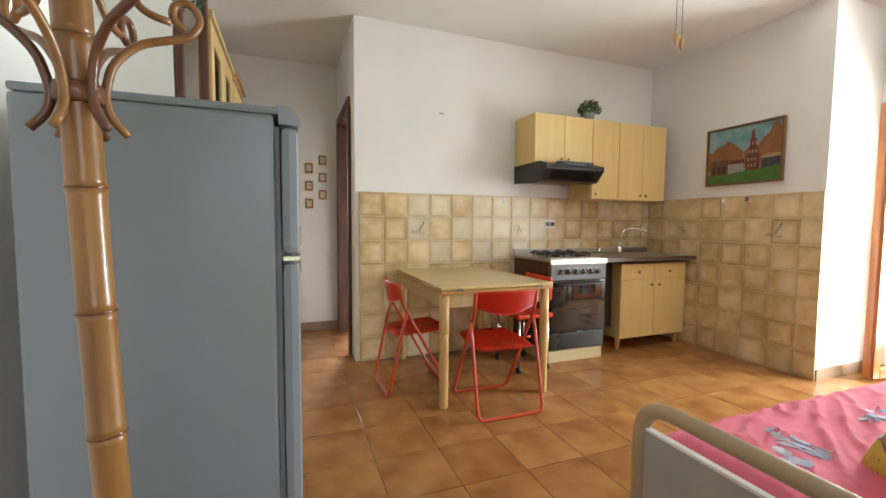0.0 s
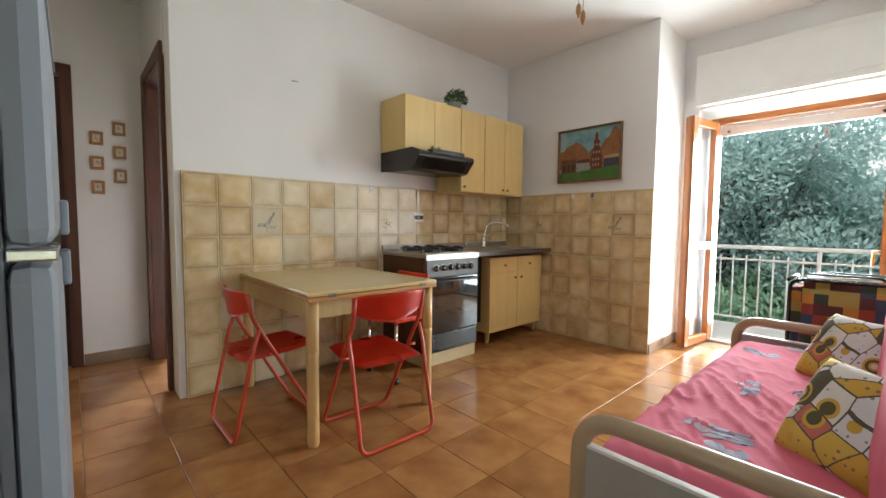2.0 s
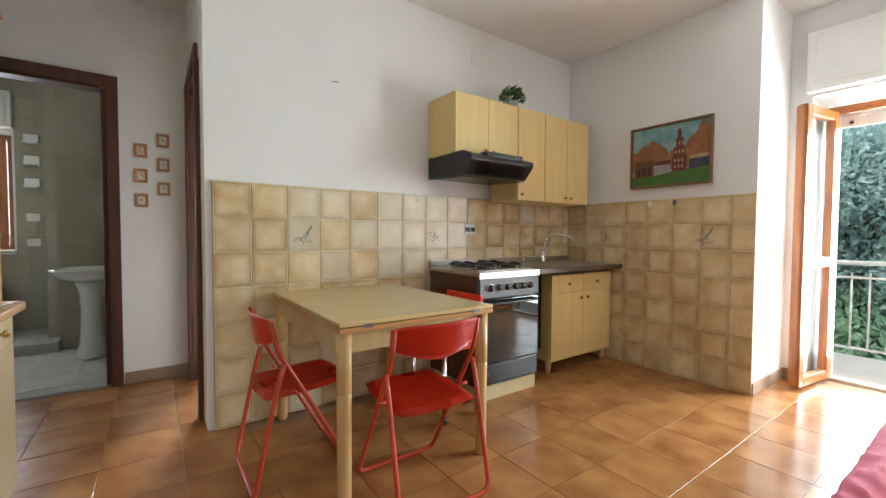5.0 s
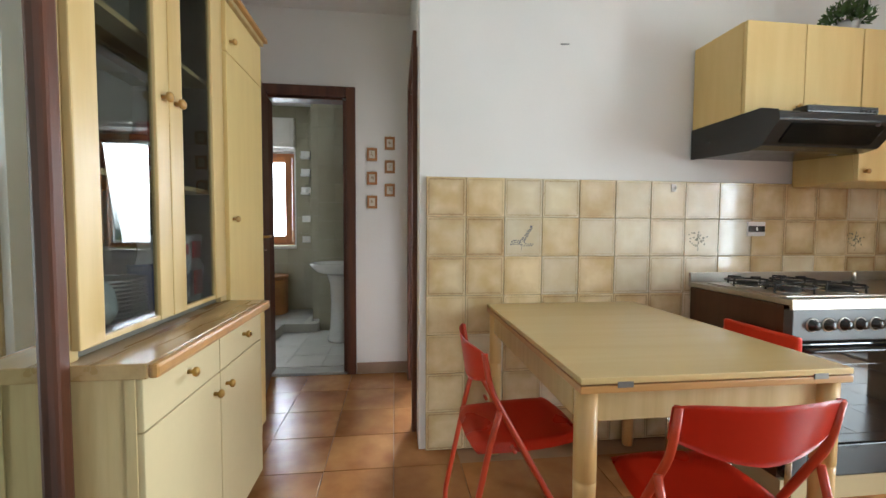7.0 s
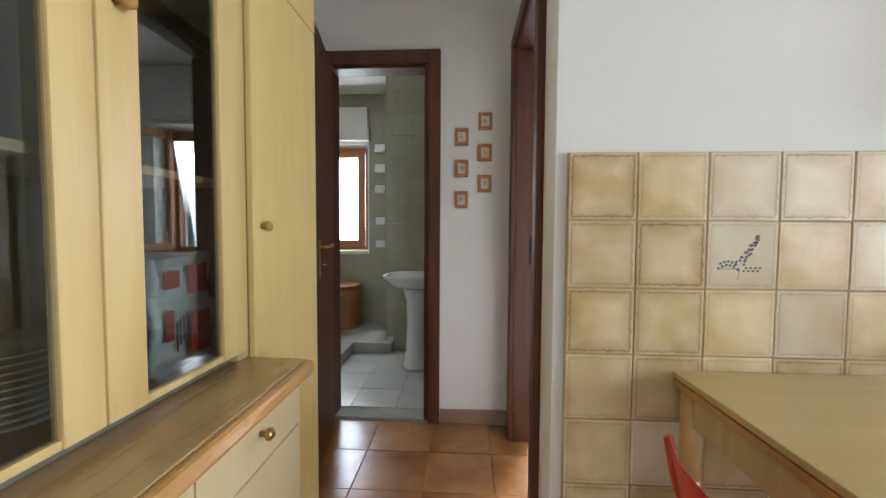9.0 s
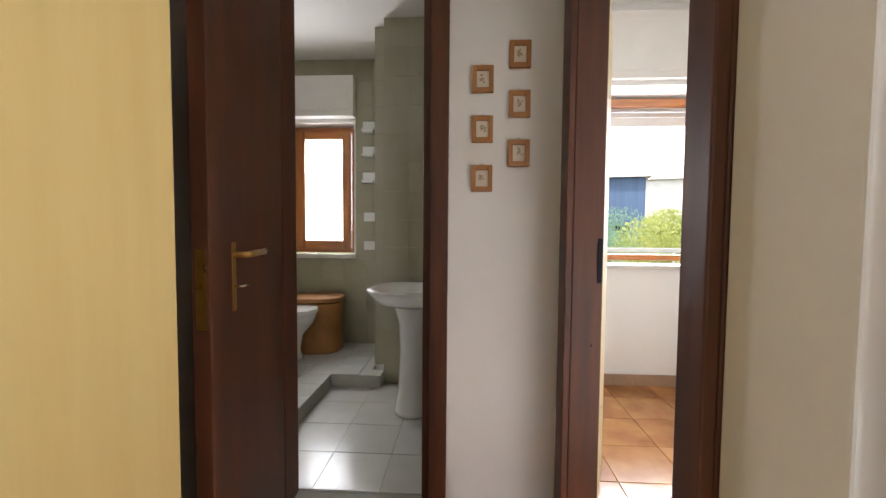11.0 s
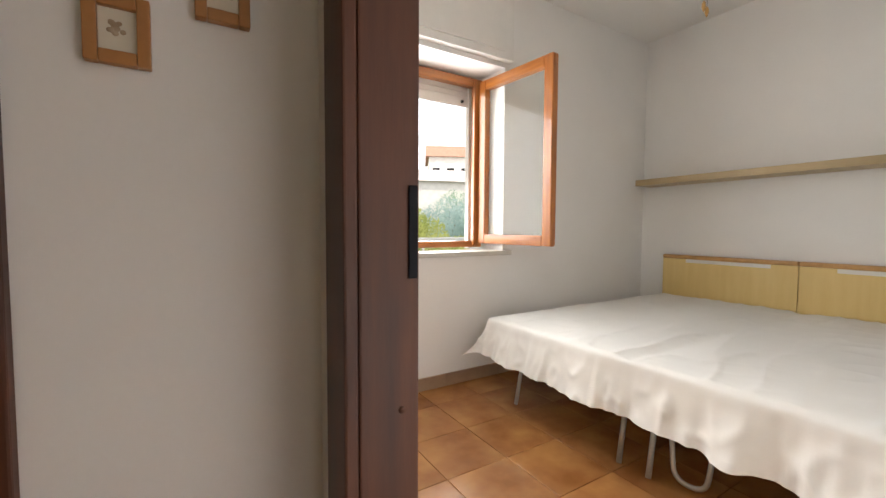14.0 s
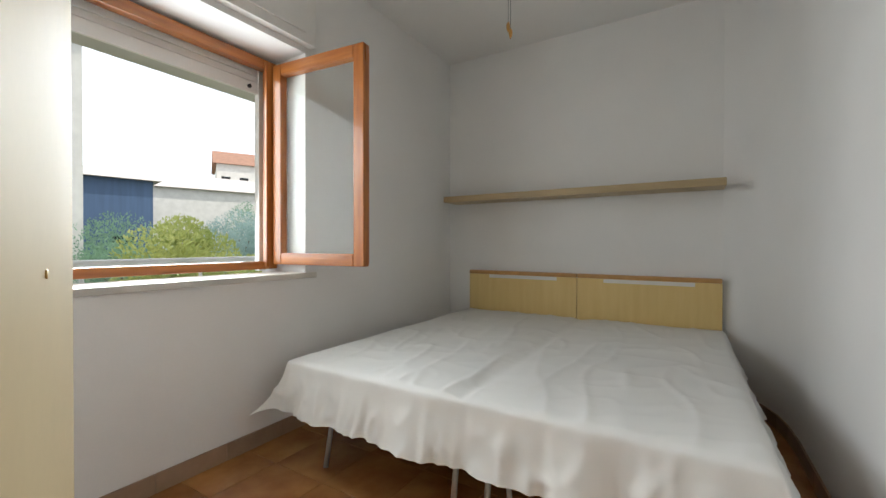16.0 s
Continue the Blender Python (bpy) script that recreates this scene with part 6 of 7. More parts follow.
def oval(bm, h0, h1, ax, ay, cx, cy, n=32, wob=0.0):
    ra = [[bm.verts.new((cx + (ax + wob * (k % 2)) * abs(math.cos(a * 2 * math.pi / n)) ** 0.75 * (1 if math.cos(a * 2 * math.pi / n) > 0 else -1), cy + (ay + wob * (k % 2)) * abs(math.sin(a * 2 * math.pi / n)) ** 0.75 * (1 if math.sin(a * 2 * math.pi / n) > 0 else -1), h)) for a in range(n)] for k, h in enumerate(h0 if isinstance(h0, list) else (h0, h1))]
    for p, q in zip(ra, ra[1:]):
        for a in range(n):
            bm.faces.new((p[a], p[(a + 1) % n], q[(a + 1) % n], q[a]))
    bm.faces.new(ra[-1])
    bm.faces.new(list(reversed(ra[0])))


bm = bmesh.new()
oval(bm, [0.122 + k * 0.0105 for k in range(41)], None, 0.228, 0.19, -1.70, 3.085, 36, 0.004)
part("basket", bm, WICKER, hamper, "", 0, True)
bm = bmesh.new()
oval(bm, 0.553, 0.588, 0.24, 0.20, -1.70, 3.085, 36)
part("lid", bm, WICKER, hamper, "", 0.008)
slab("label_plate", (-1.82, 2.888, 0.44), (-1.75, 2.897, 0.50), BROWNSIDE, hamper, "dark leather tab", 0.001)
for k, z in enumerate((2.08, 1.86, 1.63)):
    hd = thing("porcelain_holder", (-1.27, 3.25, z), "small white porcelain holder on the bathroom tiles", "holder", "porcelain holders")
    bm = bmesh.new()
    box(bm, (-1.33, 3.255, z - 0.05), (-1.215, 3.291, z + 0.05))
    part("plate", bm, PORC, hd, "", 0.008)
    bm = bmesh.new()
    box(bm, (-1.325, 3.19, z - 0.05), (-1.22, 3.256, z - 0.025))
    part("tray", bm, PORC, hd, "", 0.008)
for z in (1.28, 1.02):
    sp = thing("socket_plate", (-1.28, 3.28, z), "white socket plate on the bathroom tiles", "socket")
    slab("plate", (-1.325, 3.281, z - 0.04), (-1.225, 3.290, z + 0.04), WHITE, sp, "", 0.003)
    slab("insert", (-1.30, 3.2795, z - 0.02), (-1.25, 3.2815, z + 0.02), PORC, sp, "", 0.001)
lamp = thing("wall_lamp", (-0.5, 2.1, 1.86), "white frosted glass wall lamp over the basin", "lamp")
turned("shade", [(0.012, 1.99), (0.03, 1.97), (0.05, 1.90), (0.065, 1.845), (0.058, 1.845), (0.045, 1.90)], (-0.545, 2.09, 0), PORC, lamp, "", 18)
rod("arm", [(-0.449, 2.09, 2.0), (-0.545, 2.09, 2.0)], 0.008, CHROME, lamp)
ledge = thing("glass_shelf", (-0.52, 2.1, 1.22), "dark glass shelf over the washbasin", "shelf")
slab("plate", (-0.60, 1.85, 1.215), (-0.449, 2.35, 1.223), OVENGLASS, ledge, "", 0.001)
pipe = thing("waste_pipe", (-0.5, 2.1, 0.5), "chrome waste pipe behind the basin pedestal", "pipe")
rod("bend", rounded([(-0.56, 2.24, 0.70), (-0.56, 2.24, 0.52), (-0.449, 2.24, 0.52)], 0.04), 0.014, CHROME, pipe)
drain = thing("floor_drain", (-1.75, 2.15, 0.121), "small grey steel drain cover in the platform", "drain")
turned("grate", [(0.055, 0.1215), (0.055, 0.125), (0.045, 0.1265)], (-1.62, 2.42, 0), STEEL, drain, "", 18)

# ---- outside ----
CONC = mat("pale_render", (0.62, 0.60, 0.56), 0.85, var=0.05, scale=2)
RAILW = mat("white_railing_paint", (0.74, 0.74, 0.72), 0.45, var=0.03)
SOIL = mat("grass_and_soil", (0.10, 0.14, 0.045), 0.95, var=0.2, scale=0.6, fine=5, color2=(0.13, 0.11, 0.06), bump=0.4, dist=0.05)
bm = bmesh.new()
N = 60
gg = {}
for i in range(N + 1):
    for j in range(N + 1):
        u_, v_ = (i / N * 2 - 1), (j / N * 2 - 1)
        x, y = 700 * u_ * abs(u_) ** 1.6 + 3, 700 * v_ * abs(v_) ** 1.6
        z = -3.3
        d = max(0.0, x - 7.0)
        z += min(5.5, d * 0.55) * max(0.0, min(1.0, (12 - abs(y + 3)) / 5)) if x < 40 else 0
        z += 0.02 * max(0, y - 12) if y < 120 else 2.2
        gg[i, j] = bm.verts.new((x, y, z + 0.25 * noise.noise(Vector((x * 0.3, y * 0.3, 0)))))
for i in range(N):
    for j in range(N):
        bm.faces.new((gg[i, j], gg[i + 1, j], gg[i + 1, j + 1], gg[i, j + 1]))
tagged(part("ground", bm, SOIL, None, "", 0, True), "grassy ground and planted bank around the house", "ground", kind="structure")
structure("balcony_floor", [((4.28, -5.0, -0.16), (5.25, 5.0, -0.03)), ((-3.5, 3.62, -0.16), (4.28, 5.0, -0.03)), ((3.6, 3.16, -0.16), (4.28, 3.62, -0.03))], MARBLE, "pale tiled balcony slab", "balcony")
structure("balcony_roof", [((-3.5, 3.62, 2.72), (5.6, 5.05, 2.92)), ((4.28, -5.0, 2.72), (5.6, 3.62, 2.92))], CONC, "underside of the balcony above", "balcony", 0.01)
structure("facade", [((-3.4, 3.62, -3.4), (-2.6, 3.75, 5.6)), ((-2.6, 3.625, 2.92), (4.3, 3.78, 5.6)), ((-2.6, 3.4, -3.4), (4.28, 3.6, -0.17)), ((4.28, -5.0, -3.4), (4.45, 3.6, -0.17)), ((4.28, -5.0, 2.92), (4.5, 3.6, 5.6)), ((3.6, 0.2, -0.16), (3.78, 3.16, 2.92)), ((4.281, -5.0, -0.03), (4.40, -3.07, 2.72)), ((3.78, -1.57, 0.0), (4.28, 0.2, 2.82))], CONC, "pale rendered outer walls of the house", "facade")


def railing(x0, y0, x1, y1, top=0.875):
    ob = thing("railing", ((x0 + x1) / 2, (y0 + y1) / 2, -0.03), "white painted steel balcony railing", "railing", "balcony railings")
    d = Vector((x1 - x0, y1 - y0, 0))
    n = int(d.length / 0.12)
    rod("top_rail", [(x0, y0, top), (x1, y1, top)], 0.022, RAILW, ob, "", 8)
    rod("second_rail", [(x0, y0, top - 0.14), (x1, y1, top - 0.14)], 0.012, RAILW, ob, "", 6)
    rod("bottom_rail", [(x0, y0, 0.06), (x1, y1, 0.06)], 0.014, RAILW, ob, "", 6)
    for k in range(n + 1):
        p = Vector((x0, y0, 0)) + d * (k / n)
        big = k % 10 == 0
        rod("post" if big else "baluster", [(p.x, p.y, -0.03 if big else 0.06), (p.x, p.y, top if big else top - 0.09)], 0.018 if big else 0.008, RAILW, ob, "", 6)
    return ob


railing(5.15, -4.9, 5.15, 1.2)
ob = thing("railing", (1.0, 4.9, -0.03), "white painted steel balcony railing", "railing", "balcony railings")
rod("top_rail", [(-3.4, 4.9, 0.93), (5.15, 4.9, 0.93)], 0.03, RAILW, ob, "", 8)
rod("bottom_rail", [(-3.4, 4.9, 0.06), (5.15, 4.9, 0.06)], 0.014, RAILW, ob, "", 6)
for k in range(10):
    rod("post", [(-3.3 + k * 0.92, 4.9, -0.03), (-3.3 + k * 0.92, 4.9, 0.93)], 0.016, RAILW, ob, "", 6)

OLIVE = leafy("olive_foliage", (0.38, 0.50, 0.47), (0.24, 0.36, 0.33))
GREEN = leafy("green_foliage", (0.27, 0.42, 0.27), (0.16, 0.28, 0.19))
YELLOWG = leafy("yellow_green_foliage", (0.46, 0.48, 0.16), (0.30, 0.36, 0.11))
BARK = mat("grey_bark", (0.16, 0.12, 0.085), 0.9, var=0.2, scale=5, bump=0.6, dist=0.02)
rl = random.Random(21)


def tree(name, x, y, z, r, h, material, count, size, label, category="tree"):
    """A tapered trunk with limbs and an uneven crown of many leaf clumps."""
    ob = thing(name, (x, y, z), label, category)
    bm = bmesh.new()
    tube(bm, [(x, y, z - 0.3), (x + 0.1, y, z + h * 0.3), (x - 0.05, y + 0.1, z + h * 0.6)], 0, 8, False, [r * 0.10, r * 0.075, r * 0.045])
    lobes = []
    for k in range(9):
        a0 = k * 0.7 + rl.uniform(-0.3, 0.3)
        q = rl.uniform(0.25, 0.75) * r
        tip = Vector((x + math.cos(a0) * q, y + math.sin(a0) * q, z + h * rl.uniform(0.45, 0.95)))
        tube(bm, [(x, y, z + h * 0.25), Vector((x, y, z + h * 0.4)).lerp(tip, 0.5), tip], 0, 5, False, [r * 0.04, r * 0.025, r * 0.008])
        lobes.append((tip, r * rl.uniform(0.32, 0.55)))
    part("trunk", bm, BARK, ob, "", 0, True)
    bm = bmesh.new()

    def fn(rr):
        c, q = rr.choice(lobes)
        while True:
            v = Vector((rr.uniform(-1, 1), rr.uniform(-1, 1), rr.uniform(-1, 1)))
            if 0.3 < v.length < 1:
                return c + v * q, v + Vector((0, 0, 0.3))
    leaf_cloud(bm, count, fn, size, rl)
    part("crown", bm, material, ob)
    return ob


tree("olive_tree", 9.4, -1.5, -1.7, 2.0, 4.7, OLIVE, 19000, 0.115, "grey-green olive tree on the bank beyond the balcony")
tree("olive_tree", 9.2, -0.4, -1.9, 2.0, 4.6, OLIVE, 19500, 0.115, "grey-green olive tree on the bank beyond the balcony")
tree("olive_tree", 9.8, -2.7, -1.8, 1.9, 4.4, OLIVE, 19500, 0.115, "grey-green olive tree on the bank beyond the balcony")
tree("shrub", 8.3, -4.4, -2.2, 1.6, 2.8, GREEN, 12000, 0.115, "dense green shrub on the bank beyond the balcony", "shrub")
tree("shrub", 8.2, 1.6, -2.4, 1.6, 3.2, GREEN, 12000, 0.115, "dense green shrub on the bank beyond the balcony", "shrub")
tree("shrub", 7.9, -1.8, -2.5, 1.5, 2.6, GREEN, 12000, 0.115, "dense green shrub on the bank beyond the balcony", "shrub")
tree("shrub", 8.0, -3.2, -2.5, 1.4, 2.8, GREEN, 10500, 0.115, "dense green shrub on the bank beyond the balcony", "shrub")
tree("olive_tree", 11.5, 2.5, -0.8, 2.2, 4.0, OLIVE, 15000, 0.115, "grey-green olive tree on the bank beyond the balcony")
bm = bmesh.new()
for k in range(2600):
    x, y = rl.uniform(6.6, 8.4), rl.uniform(-5, 2.2)
    z0 = -3.2 + max(0, x - 7) * 0.55
    a0, hh = rl.uniform(0, 6.28), rl.uniform(0.9, 2.2)
    tip = Vector((x + math.cos(a0) * 0.4, y + math.sin(a0) * 0.4, z0 + hh))
    w_ = Vector((-math.sin(a0), math.cos(a0), 0)) * 0.018
    m_ = Vector((x + math.cos(a0) * 0.12, y + math.sin(a0) * 0.12, z0 + hh * 0.65))
    b0 = Vector((x, y, z0 - 0.1))
    vs = [bm.verts.new(c) for c in (b0 - w_, b0 + w_, m_ + w_, m_ - w_, tip)]
    bm.faces.new((vs[0], vs[1], vs[2], vs[3]))
    bm.faces.new((vs[3], vs[2], vs[4]))
tagged(part("reed_bed", bm, mat("reed_green", (0.22, 0.32, 0.16), 0.6, var=0.2, scale=3)), "tall green reeds on the bank", "reeds", kind="stuff")
terr = thing("terrace_wall", (13.5, -4.0, 1.0), "white terrace wall above the bank with flower pots", "wall")
slab("wall", (13.2, -9.0, -1.0), (13.6, 4.0, 3.3), CONC, terr, "", 0.02)
for py in (-3.6, -4.2, -2.9, -1.9):
    pt = thing("flower_pot", (13.4, py, 3.3), "terracotta flower pot with a small plant on the terrace wall", "flower pot", "terrace pots")
    turned("pot", [(0.14, 3.301), (0.20, 3.60), (0.21, 3.64), (0.18, 3.64), (0.15, 3.6)], (13.4, py, 0), mat("terracotta_pot", (0.42, 0.15, 0.07), 0.8), pt, "", 14)
    bm = bmesh.new()
    leaf_cloud(bm, 130, bush_at(13.4, py, 3.75, 0.3, 0.3, 0.4), 0.14, rl)
    part("foliage", bm, GREEN, pt)

# towards the valley, seen through the bedroom window
tree("bush", 5.45, 10.9, -2.9, 2.0, 4.5, YELLOWG, 19500, 0.115, "rounded yellow-green bush in the garden", "bush")
tree("tree", 6.6, 17.5, -2.8, 2.3, 4.2, GREEN, 15000, 0.115, "dark green tree in the garden")
tree("tree", 9.8, 17.0, -2.8, 2.5, 5.6, OLIVE, 15000, 0.115, "grey-green olive tree in the garden")
tree("tree", 12.3, 15.5, -2.8, 2.2, 4.8, OLIVE, 15000, 0.115, "grey-green olive tree in the garden")
tree("tree", 13.8, 19.0, -2.8, 2.2, 6.0, GREEN, 13500, 0.115, "dark green tree in the garden")
tree("bush", 3.6, 19.5, -2.8, 1.5, 2.6, GREEN, 9000, 0.115, "dark green garden bush", "bush")
tree("bush", 5.0, 21.5, -2.8, 1.4, 2.4, GREEN, 9000, 0.115, "dark green garden bush", "bush")
pampas = thing("pampas_grass", (9.0, 11.5, -3.1), "clump of pampas grass with pale plumes", "pampas grass")
bm, bp_ = bmesh.new(), bmesh.new()
for k in range(220):
    a0, q = rl.uniform(0, 6.28), rl.uniform(0.2, 1.1)
    base_p = Vector((9.0, 11.5, -3.1))
    tip = base_p + Vector((math.cos(a0) * q * 1.6, math.sin(a0) * q * 1.6, rl.uniform(1.8, 3.4)))
    tube(bm, [base_p, base_p.lerp(tip, 0.6) + Vector((0, 0, 0.5)), tip], 0.012, 3)
    if k % 9 == 0:
        leaf_cloud(bp_, 40, lambda r: (tip + Vector((r.uniform(-0.08, 0.08), r.uniform(-0.08, 0.08), 0.5 + r.uniform(-0.4, 0.5))), (0, 0, 1)), 0.14, rl)
part("blades", bm, GREEN, pampas)
part("plumes", bp_, PAPER, pampas, "pale cream plumes")


def house(name, x, y, z, w, d, h, wall_m, roof_m, label, cols, rows, roof_h, ang=0.0):
    """A far building with its storeys, windows and roof."""
    ob = thing(name, (0, 0, 0), label, "building")
    slab("wall", (-w / 2, -d / 2, 0), (w / 2, d / 2, h), wall_m, ob, "", 0.02)
    bm = bmesh.new()
    o = 0.4
    p = [bm.verts.new(c) for c in ((-w / 2 - o, -d / 2 - o, h), (w / 2 + o, -d / 2 - o, h), (w / 2 + o, d / 2 + o, h), (-w / 2 - o, d / 2 + o, h), (-w / 2 - o, 0, h + roof_h), (w / 2 + o, 0, h + roof_h))]
    for f in ((0, 1, 5, 4), (2, 3, 4, 5), (0, 4, 3), (1, 2, 5), (3, 2, 1, 0)):
        bm.faces.new([p[k] for k in f])
    part("roof", bm, roof_m, ob, "", 0)
    for c in range(cols):
        for r in range(rows):
            wx, wz = -w / 2 + (c + 0.5) * w / cols, 0.9 + r * (h / rows)
            wd = slab("window", (wx - 0.5, -d / 2 - 0.06, wz), (wx + 0.5, -d / 2 - 0.01, wz + 1.3), OVENGLASS, ob, "", 0)
            slab("frame", (wx - 0.58, -d / 2 - 0.05, wz - 0.1), (wx + 0.58, -d / 2 - 0.02, wz - 0.002), WHITE, wd, "", 0)
    ob.matrix_basis = pose(x, y, z, 0, 0, ang)
    return ob


WROOF = mat("pale_roof_tiles", (0.55, 0.50, 0.46), 0.85, var=0.08, scale=2)
TROOF = mat("clay_roof_tiles", (0.32, 0.17, 0.11), 0.85, var=0.1, scale=2)
BLUEC = mat("blue_grey_cladding", (0.07, 0.12, 0.22), 0.6, var=0.08, scale=1, stretch=(6, 6, 0.3))
house("warehouse", 21.0, 43, -1.5, 22, 12, 7.4, CONC, WROOF, "long white low building with a pale roof", 7, 1, 2.0, -20)
house("blue_building", 8.6, 34, -0.6, 9, 8, 5.6, BLUEC, WROOF, "blue-grey clad building on a white base", 3, 1, 0.3, -12)
house("white_house", 8.8, 33.6, -3.2, 10, 8.6, 2.55, CONC, CONC, "white base storey under the blue building", 5, 1, 0.1, -12)
house("villa", 33.5, 52, 3.5, 8, 9, 7.5, CONC, TROOF, "white villa with a clay roof on the hill", 4, 2, 2.4, -28)
house("apartment_block", 3.85, 22, -3, 3.0, 8, 11.5, CONC, CONC, "white apartment block beside the garden", 1, 3, 0.2, 0)
house("white_house", 26.0, 48, -3, 12, 10, 8.0, CONC, WROOF, "white house among the trees", 4, 2, 2.0, -24)


# ---- tiles, laid one by one ----
def tile_mesh(name, sx, sz, thick, material, facing, e=0.003):
    """A square tile with softened edges, centred, standing (facing -y) or lying (facing up)."""
    bm = bmesh.new()
    if facing == "z":
        lo = [bm.verts.new((x * sx / 2, y * sz / 2, -thick)) for x, y in ((-1, -1), (1, -1), (1, 1), (-1, 1))]
        hi = [bm.verts.new((x * (sx / 2 - e), y * (sz / 2 - e), 0)) for x, y in ((-1, -1), (1, -1), (1, 1), (-1, 1))]
        mid = [bm.verts.new((x * sx / 2, y * sz / 2, -e * 0.6)) for x, y in ((-1, -1), (1, -1), (1, 1), (-1, 1))]
    else:
        lo = [bm.verts.new((x * sx / 2, thick, z * sz / 2)) for x, z in ((-1, -1), (1, -1), (1, 1), (-1, 1))]
        hi = [bm.verts.new((x * (sx / 2 - e), 0, z * (sz / 2 - e))) for x, z in ((-1, -1), (1, -1), (1, 1), (-1, 1))]
        mid = [bm.verts.new((x * sx / 2, e * 0.6, z * sz / 2)) for x, z in ((-1, -1), (1, -1), (1, 1), (-1, 1))]
    bm.faces.new(hi)
    for a, b in ((lo, mid), (mid, hi)):
        for k in range(4):
            bm.faces.new((a[k], a[(k + 1) % 4], b[(k + 1) % 4], b[k]))
    return finish(name, bm, material)


TP = 0.203
rt = random.Random(11)
wall_a = tagged(structure("wall_tiling", [((0.0, -0.0005, 0.0), (3.129, 0.0115, 7 * TP))], GROUT, "ochre glazed tiles on the kitchen wall", "wall tiles"))
wall_b = tagged(structure("wall_tiling.001", [((3.1295, -1.572, 0.0), (3.1395, -0.006, 7 * TP))], GROUT, "ochre glazed tiles on the pillar wall", "wall tiles"))
PALE_SPOTS = {(3, 0), (4, 1), (5, 1), (6, 0), (6, 1), (7, 1), (5, 2), (7, 2), (3, 2), (6, 2), (2, 0), (2, 1), (7, 0), (8, 1), (2, 6), (5, 0)}
meshes = {}


def tmesh(w, h, material):
    key = (round(w, 3), round(h, 3), material.name)
    if key not in meshes:
        meshes[key] = tile_mesh("tile", w, h, 0.009, material, "y")
    return meshes[key]


def lay(parent, n_cols, total, place):
    for r in range(7):
        for c in range(n_cols):
            x0, x1 = c * TP + 0.0015, min((c + 1) * TP - 0.0015, total - 0.0015)
            w = x1 - x0
            m = TILE_PALE if parent is wall_a and ((c, r) in PALE_SPOTS or rt.random() < 0.08) else TILE
            ob = new("tile", tmesh(w, TP - 0.003, m))
            ob.parent = parent
            z = 7 * TP - (r + 0.5) * TP
            ob.matrix_basis = place((x0 + x1) / 2, z, rt)


lay(wall_a, 16, 3.129, lambda u, z, r: pose(u, -0.0085 + r.uniform(-0.0007, 0.0007), z, r.uniform(-0.25, 0.25), 0, r.uniform(-0.25, 0.25)))
lay(wall_b, 8, 1.566, lambda u, z, r: pose(3.1215 + r.uniform(-0.0007, 0.0007), -0.007 - u, z, r.uniform(-0.25, 0.25), 0, -90 + r.uniform(-0.25, 0.25)))


# painted sprigs on some tiles
def sprig(parent, m, kind):
    bm = bmesh.new()
    r = random.Random(3)

    def disc(x, z, a, b, ang):
        vs = []
        for k in range(8):
            c, s = math.cos(k * math.pi / 4) * a, math.sin(k * math.pi / 4) * b
            vs.append(bm.verts.new((x + c * math.cos(ang) - s * math.sin(ang), -0.0006, z + c * math.sin(ang) + s * math.cos(ang))))
        bm.faces.new(vs)
    if kind == "bird":
        for k in range(15):
            t = k / 14
            for sd in (-1, 1):
                disc(-0.006 + 0.058 * t + sd * 0.010 * (1.15 - t) + r.uniform(-0.003, 0.003), -0.028 + 0.095 * t + r.uniform(-0.004, 0.004), 0.0045, 0.0038, r.uniform(0, 3))
        for k in range(14):
            disc(-0.008 + 0.060 * k / 13, -0.030 + 0.095 * k / 13, 0.004, 0.0009, 1.0)
        for k in range(11):
            disc(-0.066 + 0.055 * k / 10, -0.034 + 0.010 * math.sin(k / 3) + (0.006 if k % 2 else -0.005), 0.0048, 0.0038, r.uniform(0, 3))
        for k in range(9):
            disc(-0.060 + 0.052 * k / 8, -0.040, 0.005, 0.0009, 0.15)
        for k in range(8):
            disc(0.006 + 0.046 * k / 7, -0.042 + (0.005 if k % 2 else -0.004), 0.0045, 0.0032, 0.2)
        for k in range(5):
            disc(-0.006 - k * 0.001, -0.045 - k * 0.006, 0.004, 0.0012, 1.5)
        mt = BLUEDOT
    else:
        for k in range(34):
            a0, q = r.uniform(0, 6.28), r.uniform(0.005, 0.062)
            disc(math.cos(a0) * q, math.sin(a0) * q * 0.8, 0.009 * (1 - q * 6), 0.0035, a0)
        for k in range(8):
            disc(r.uniform(-0.004, 0.004), -0.07 + 0.008 * k, 0.006, 0.0014, 1.57)
        mt = PRINTGREEN
    ob = part("painted_sprig", bm, mt, parent)
    ob.matrix_basis = m
    return ob


sprig(wall_a, pose(2.5 * TP, -0.0088, 5.5 * TP), "bird")
sprig(wall_a, pose(7.4 * TP, -0.0088, 5.5 * TP), "flower")
sprig(wall_a, pose(12.3 * TP, -0.0088, 5.5 * TP), "flower")
sprig(wall_b, pose(3.1208, -0.007 - 2.1 * TP, 5.5 * TP, 0, 0, -90), "flower")
sprig(wall_b, pose(3.1208, -0.007 - 6.15 * TP, 5.5 * TP, 0, 0, -90), "bird")

# floor tiles
FP = 0.33
floor_ob, floor_bed, floor_bath = bpy.data.objects["floor"], bpy.data.objects["floor_bedroom"], bpy.data.objects["floor_bathroom"]
FT = tile_mesh("floor_tile", FP - 0.004, FP - 0.004, 0.012, TERRA, "z", 0.0009)


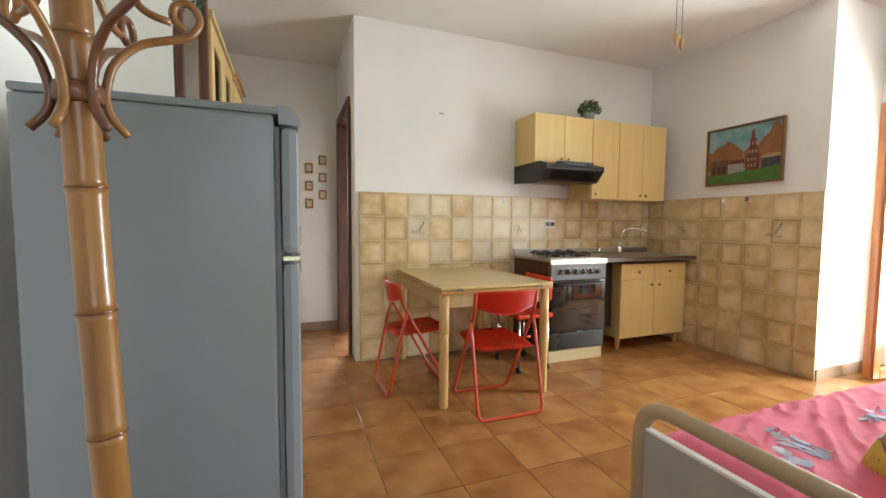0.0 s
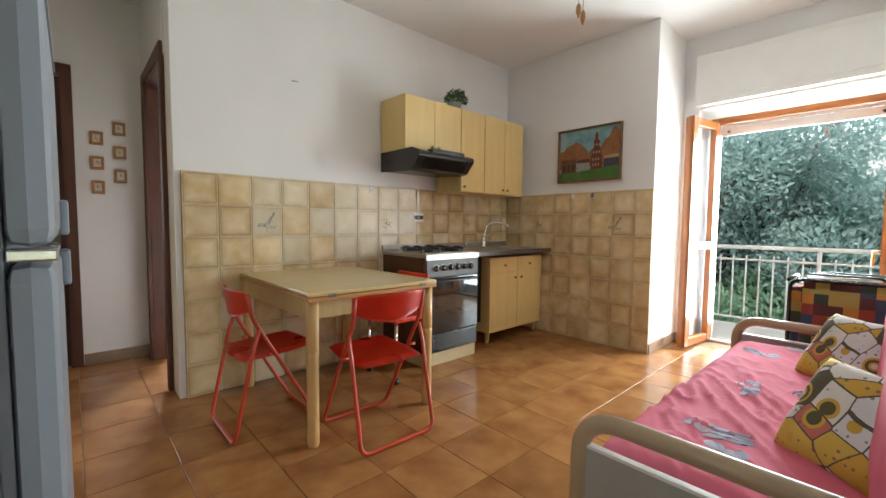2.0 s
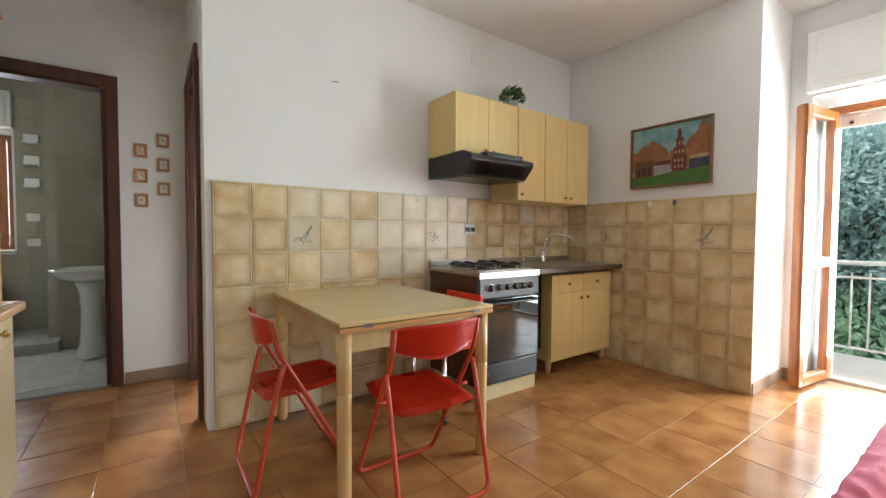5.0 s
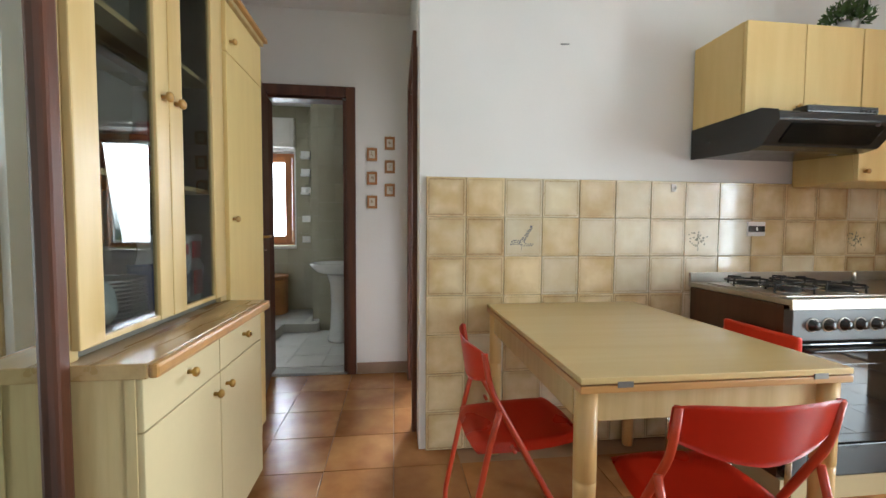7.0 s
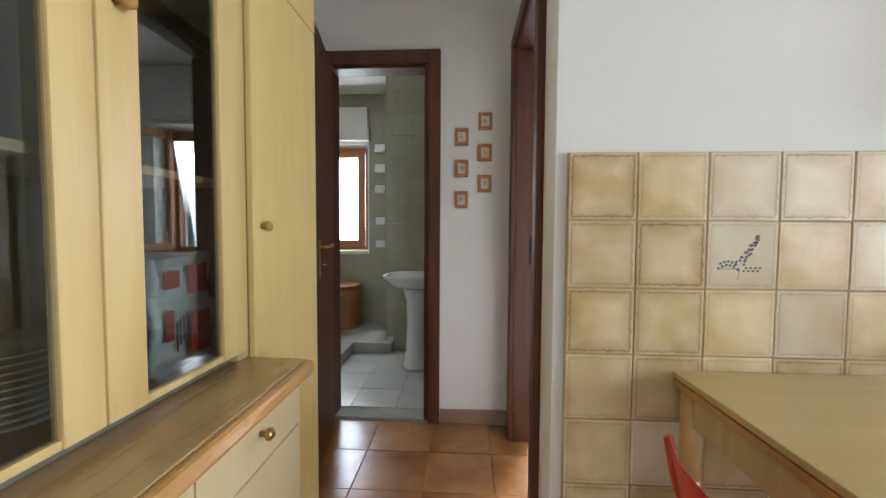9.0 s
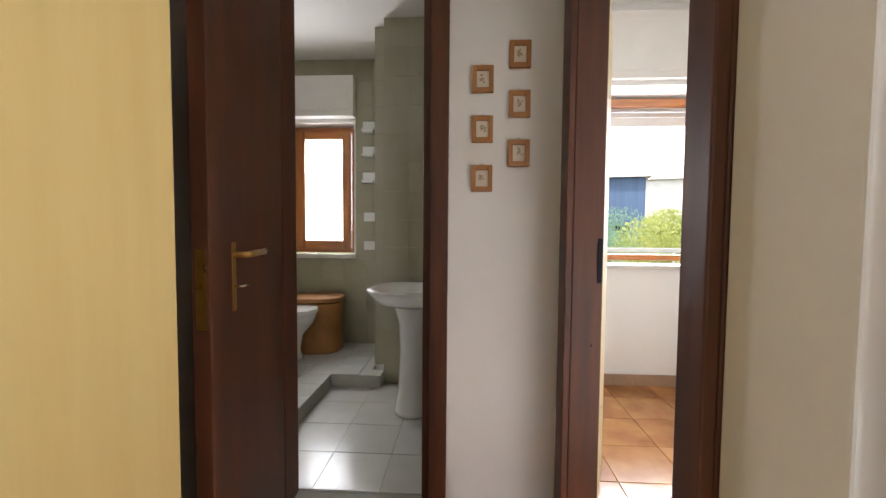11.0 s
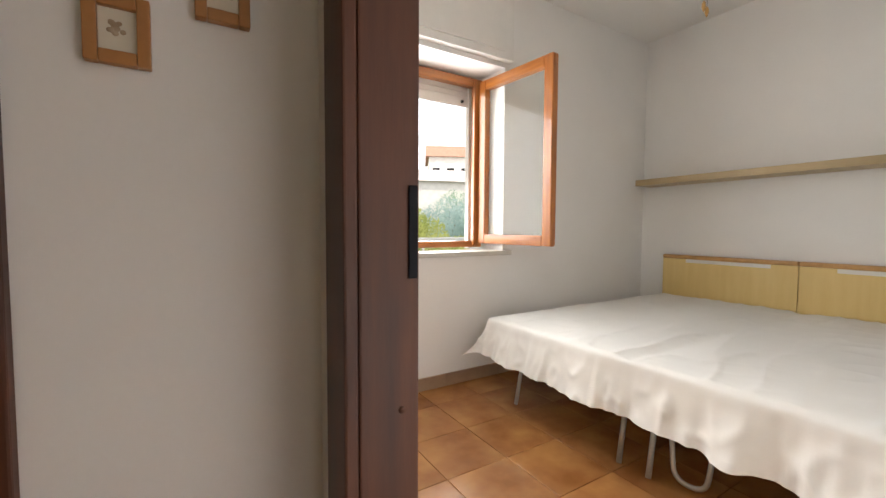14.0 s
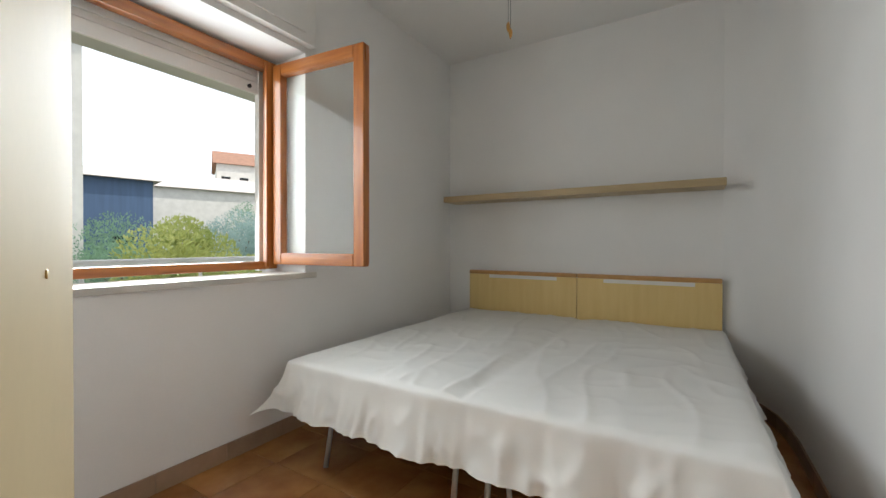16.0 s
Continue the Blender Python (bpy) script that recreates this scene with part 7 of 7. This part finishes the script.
def inside(x, y, rects):
    return any(a <= x <= c and b <= y <= d for a, b, c, d in rects)


def floor_tiles(parent, rects, x_at, y_at, pitch, mesh, z=0.0):
    x0, y0, x1, y1 = min(r[0] for r in rects), min(r[1] for r in rects), max(r[2] for r in rects), max(r[3] for r in rects)
    for i in range(math.floor((x0 - x_at) / pitch), math.ceil((x1 - x_at) / pitch)):
        for j in range(math.floor((y0 - y_at) / pitch), math.ceil((y1 - y_at) / pitch)):
            x, y = x_at + (i + 0.5) * pitch, y_at + (j + 0.5) * pitch
            if inside(x, y, rects):
                ob = new("floor_tile", mesh)
                ob.parent = parent
                ob.matrix_basis = pose(x, y, z + rt.uniform(-0.0006, 0.0006), rt.uniform(-0.1, 0.1), rt.uniform(-0.1, 0.1), rt.choice((0, 90, 180, 270)))


floor_tiles(floor_ob, [(-1.35, -3.45, 0.0, 1.25), (0.0, -3.1, 3.2, 0.0), (3.2, -3.3, 3.95, -1.5)], -0.495, 0.195, FP, FT)
floor_tiles(floor_bed, [(0.0, 0.1, 3.5, 2.85)], -0.495 + FP * 0.5, 0.195, FP, FT)
BT = tile_mesh("floor_tile", 0.298, 0.298, 0.01, BFLOOR, "z", 0.001)
floor_tiles(floor_bath, [(-1.45, 1.25, -0.3, 2.6)], -0.46, 1.33, 0.30, BT, 0.024)
step_ob = bpy.data.objects["step"]
BT2 = tile_mesh("floor_tile", 0.198, 0.198, 0.008, BFLOOR, "z", 0.001)
floor_tiles(step_ob, [(-2.36, 2.475, -1.1, 3.3), (-2.36, 1.33, -1.37, 2.475)], -1.36, 2.475, 0.20, BT2, 0.121)
WT = tile_mesh("wall_tile", 0.1992, 0.1992, 0.008, BTILE, "y", 0.0012)


def bath_tiles(parent, rects, place):
    """Tiles on a bathroom wall: rects are (u0, z0, u1, z1)."""
    for u0, z0, u1, z1 in rects:
        for i in range(max(1, round((u1 - u0) / 0.2))):
            for j in range(max(1, round((z1 - z0) / 0.2))):
                n = max(1, round((u1 - u0) / 0.2))
                k = max(1, round((z1 - z0) / 0.2))
                ob = new("wall_tile", WT)
                ob.parent = parent
                su, sz = (u1 - u0) / n / 0.2, (z1 - z0) / k / 0.2
                ob.matrix_basis = place(u0 + (i + 0.5) * (u1 - u0) / n, z0 + (j + 0.5) * (z1 - z0) / k) @ Matrix.Diagonal((su, 1, sz, 1))


bwin = bpy.data.objects["wall_bathroom_window"]
bath_tiles(bwin, [(-2.36, 0.115, -1.09, 0.90), (-2.36, 0.90, -2.15, 2.69), (-1.40, 0.90, -1.09, 2.69), (-2.15, 2.52, -1.40, 2.69)], lambda u, z: pose(u, 3.292, z))
bcol = bpy.data.objects["wall_bathroom_column"]
bath_tiles(bcol, [(-1.0, 0.0, -0.45, 2.69)], lambda u, z: pose(u, 2.592, z))
bath_tiles(bcol, [(2.73, 0.115, 3.29, 2.69)], lambda u, z: pose(-1.098, u, z, 0, 0, -90))
bath_tiles(bcol, [(-1.09, 0.115, -1.0, 2.69)], lambda u, z: pose(u, 2.722, z))
bath_tiles(bcol, [(1.33, 0.0, 2.61, 2.69)], lambda u, z: pose(-0.448, u, z, 0, 0, -90))
bleft = bpy.data.objects["wall_bathroom_left"]
bath_tiles(bleft, [(1.33, 0.115, 3.29, 2.69)], lambda u, z: pose(-2.352, u, z, 0, 0, 90))
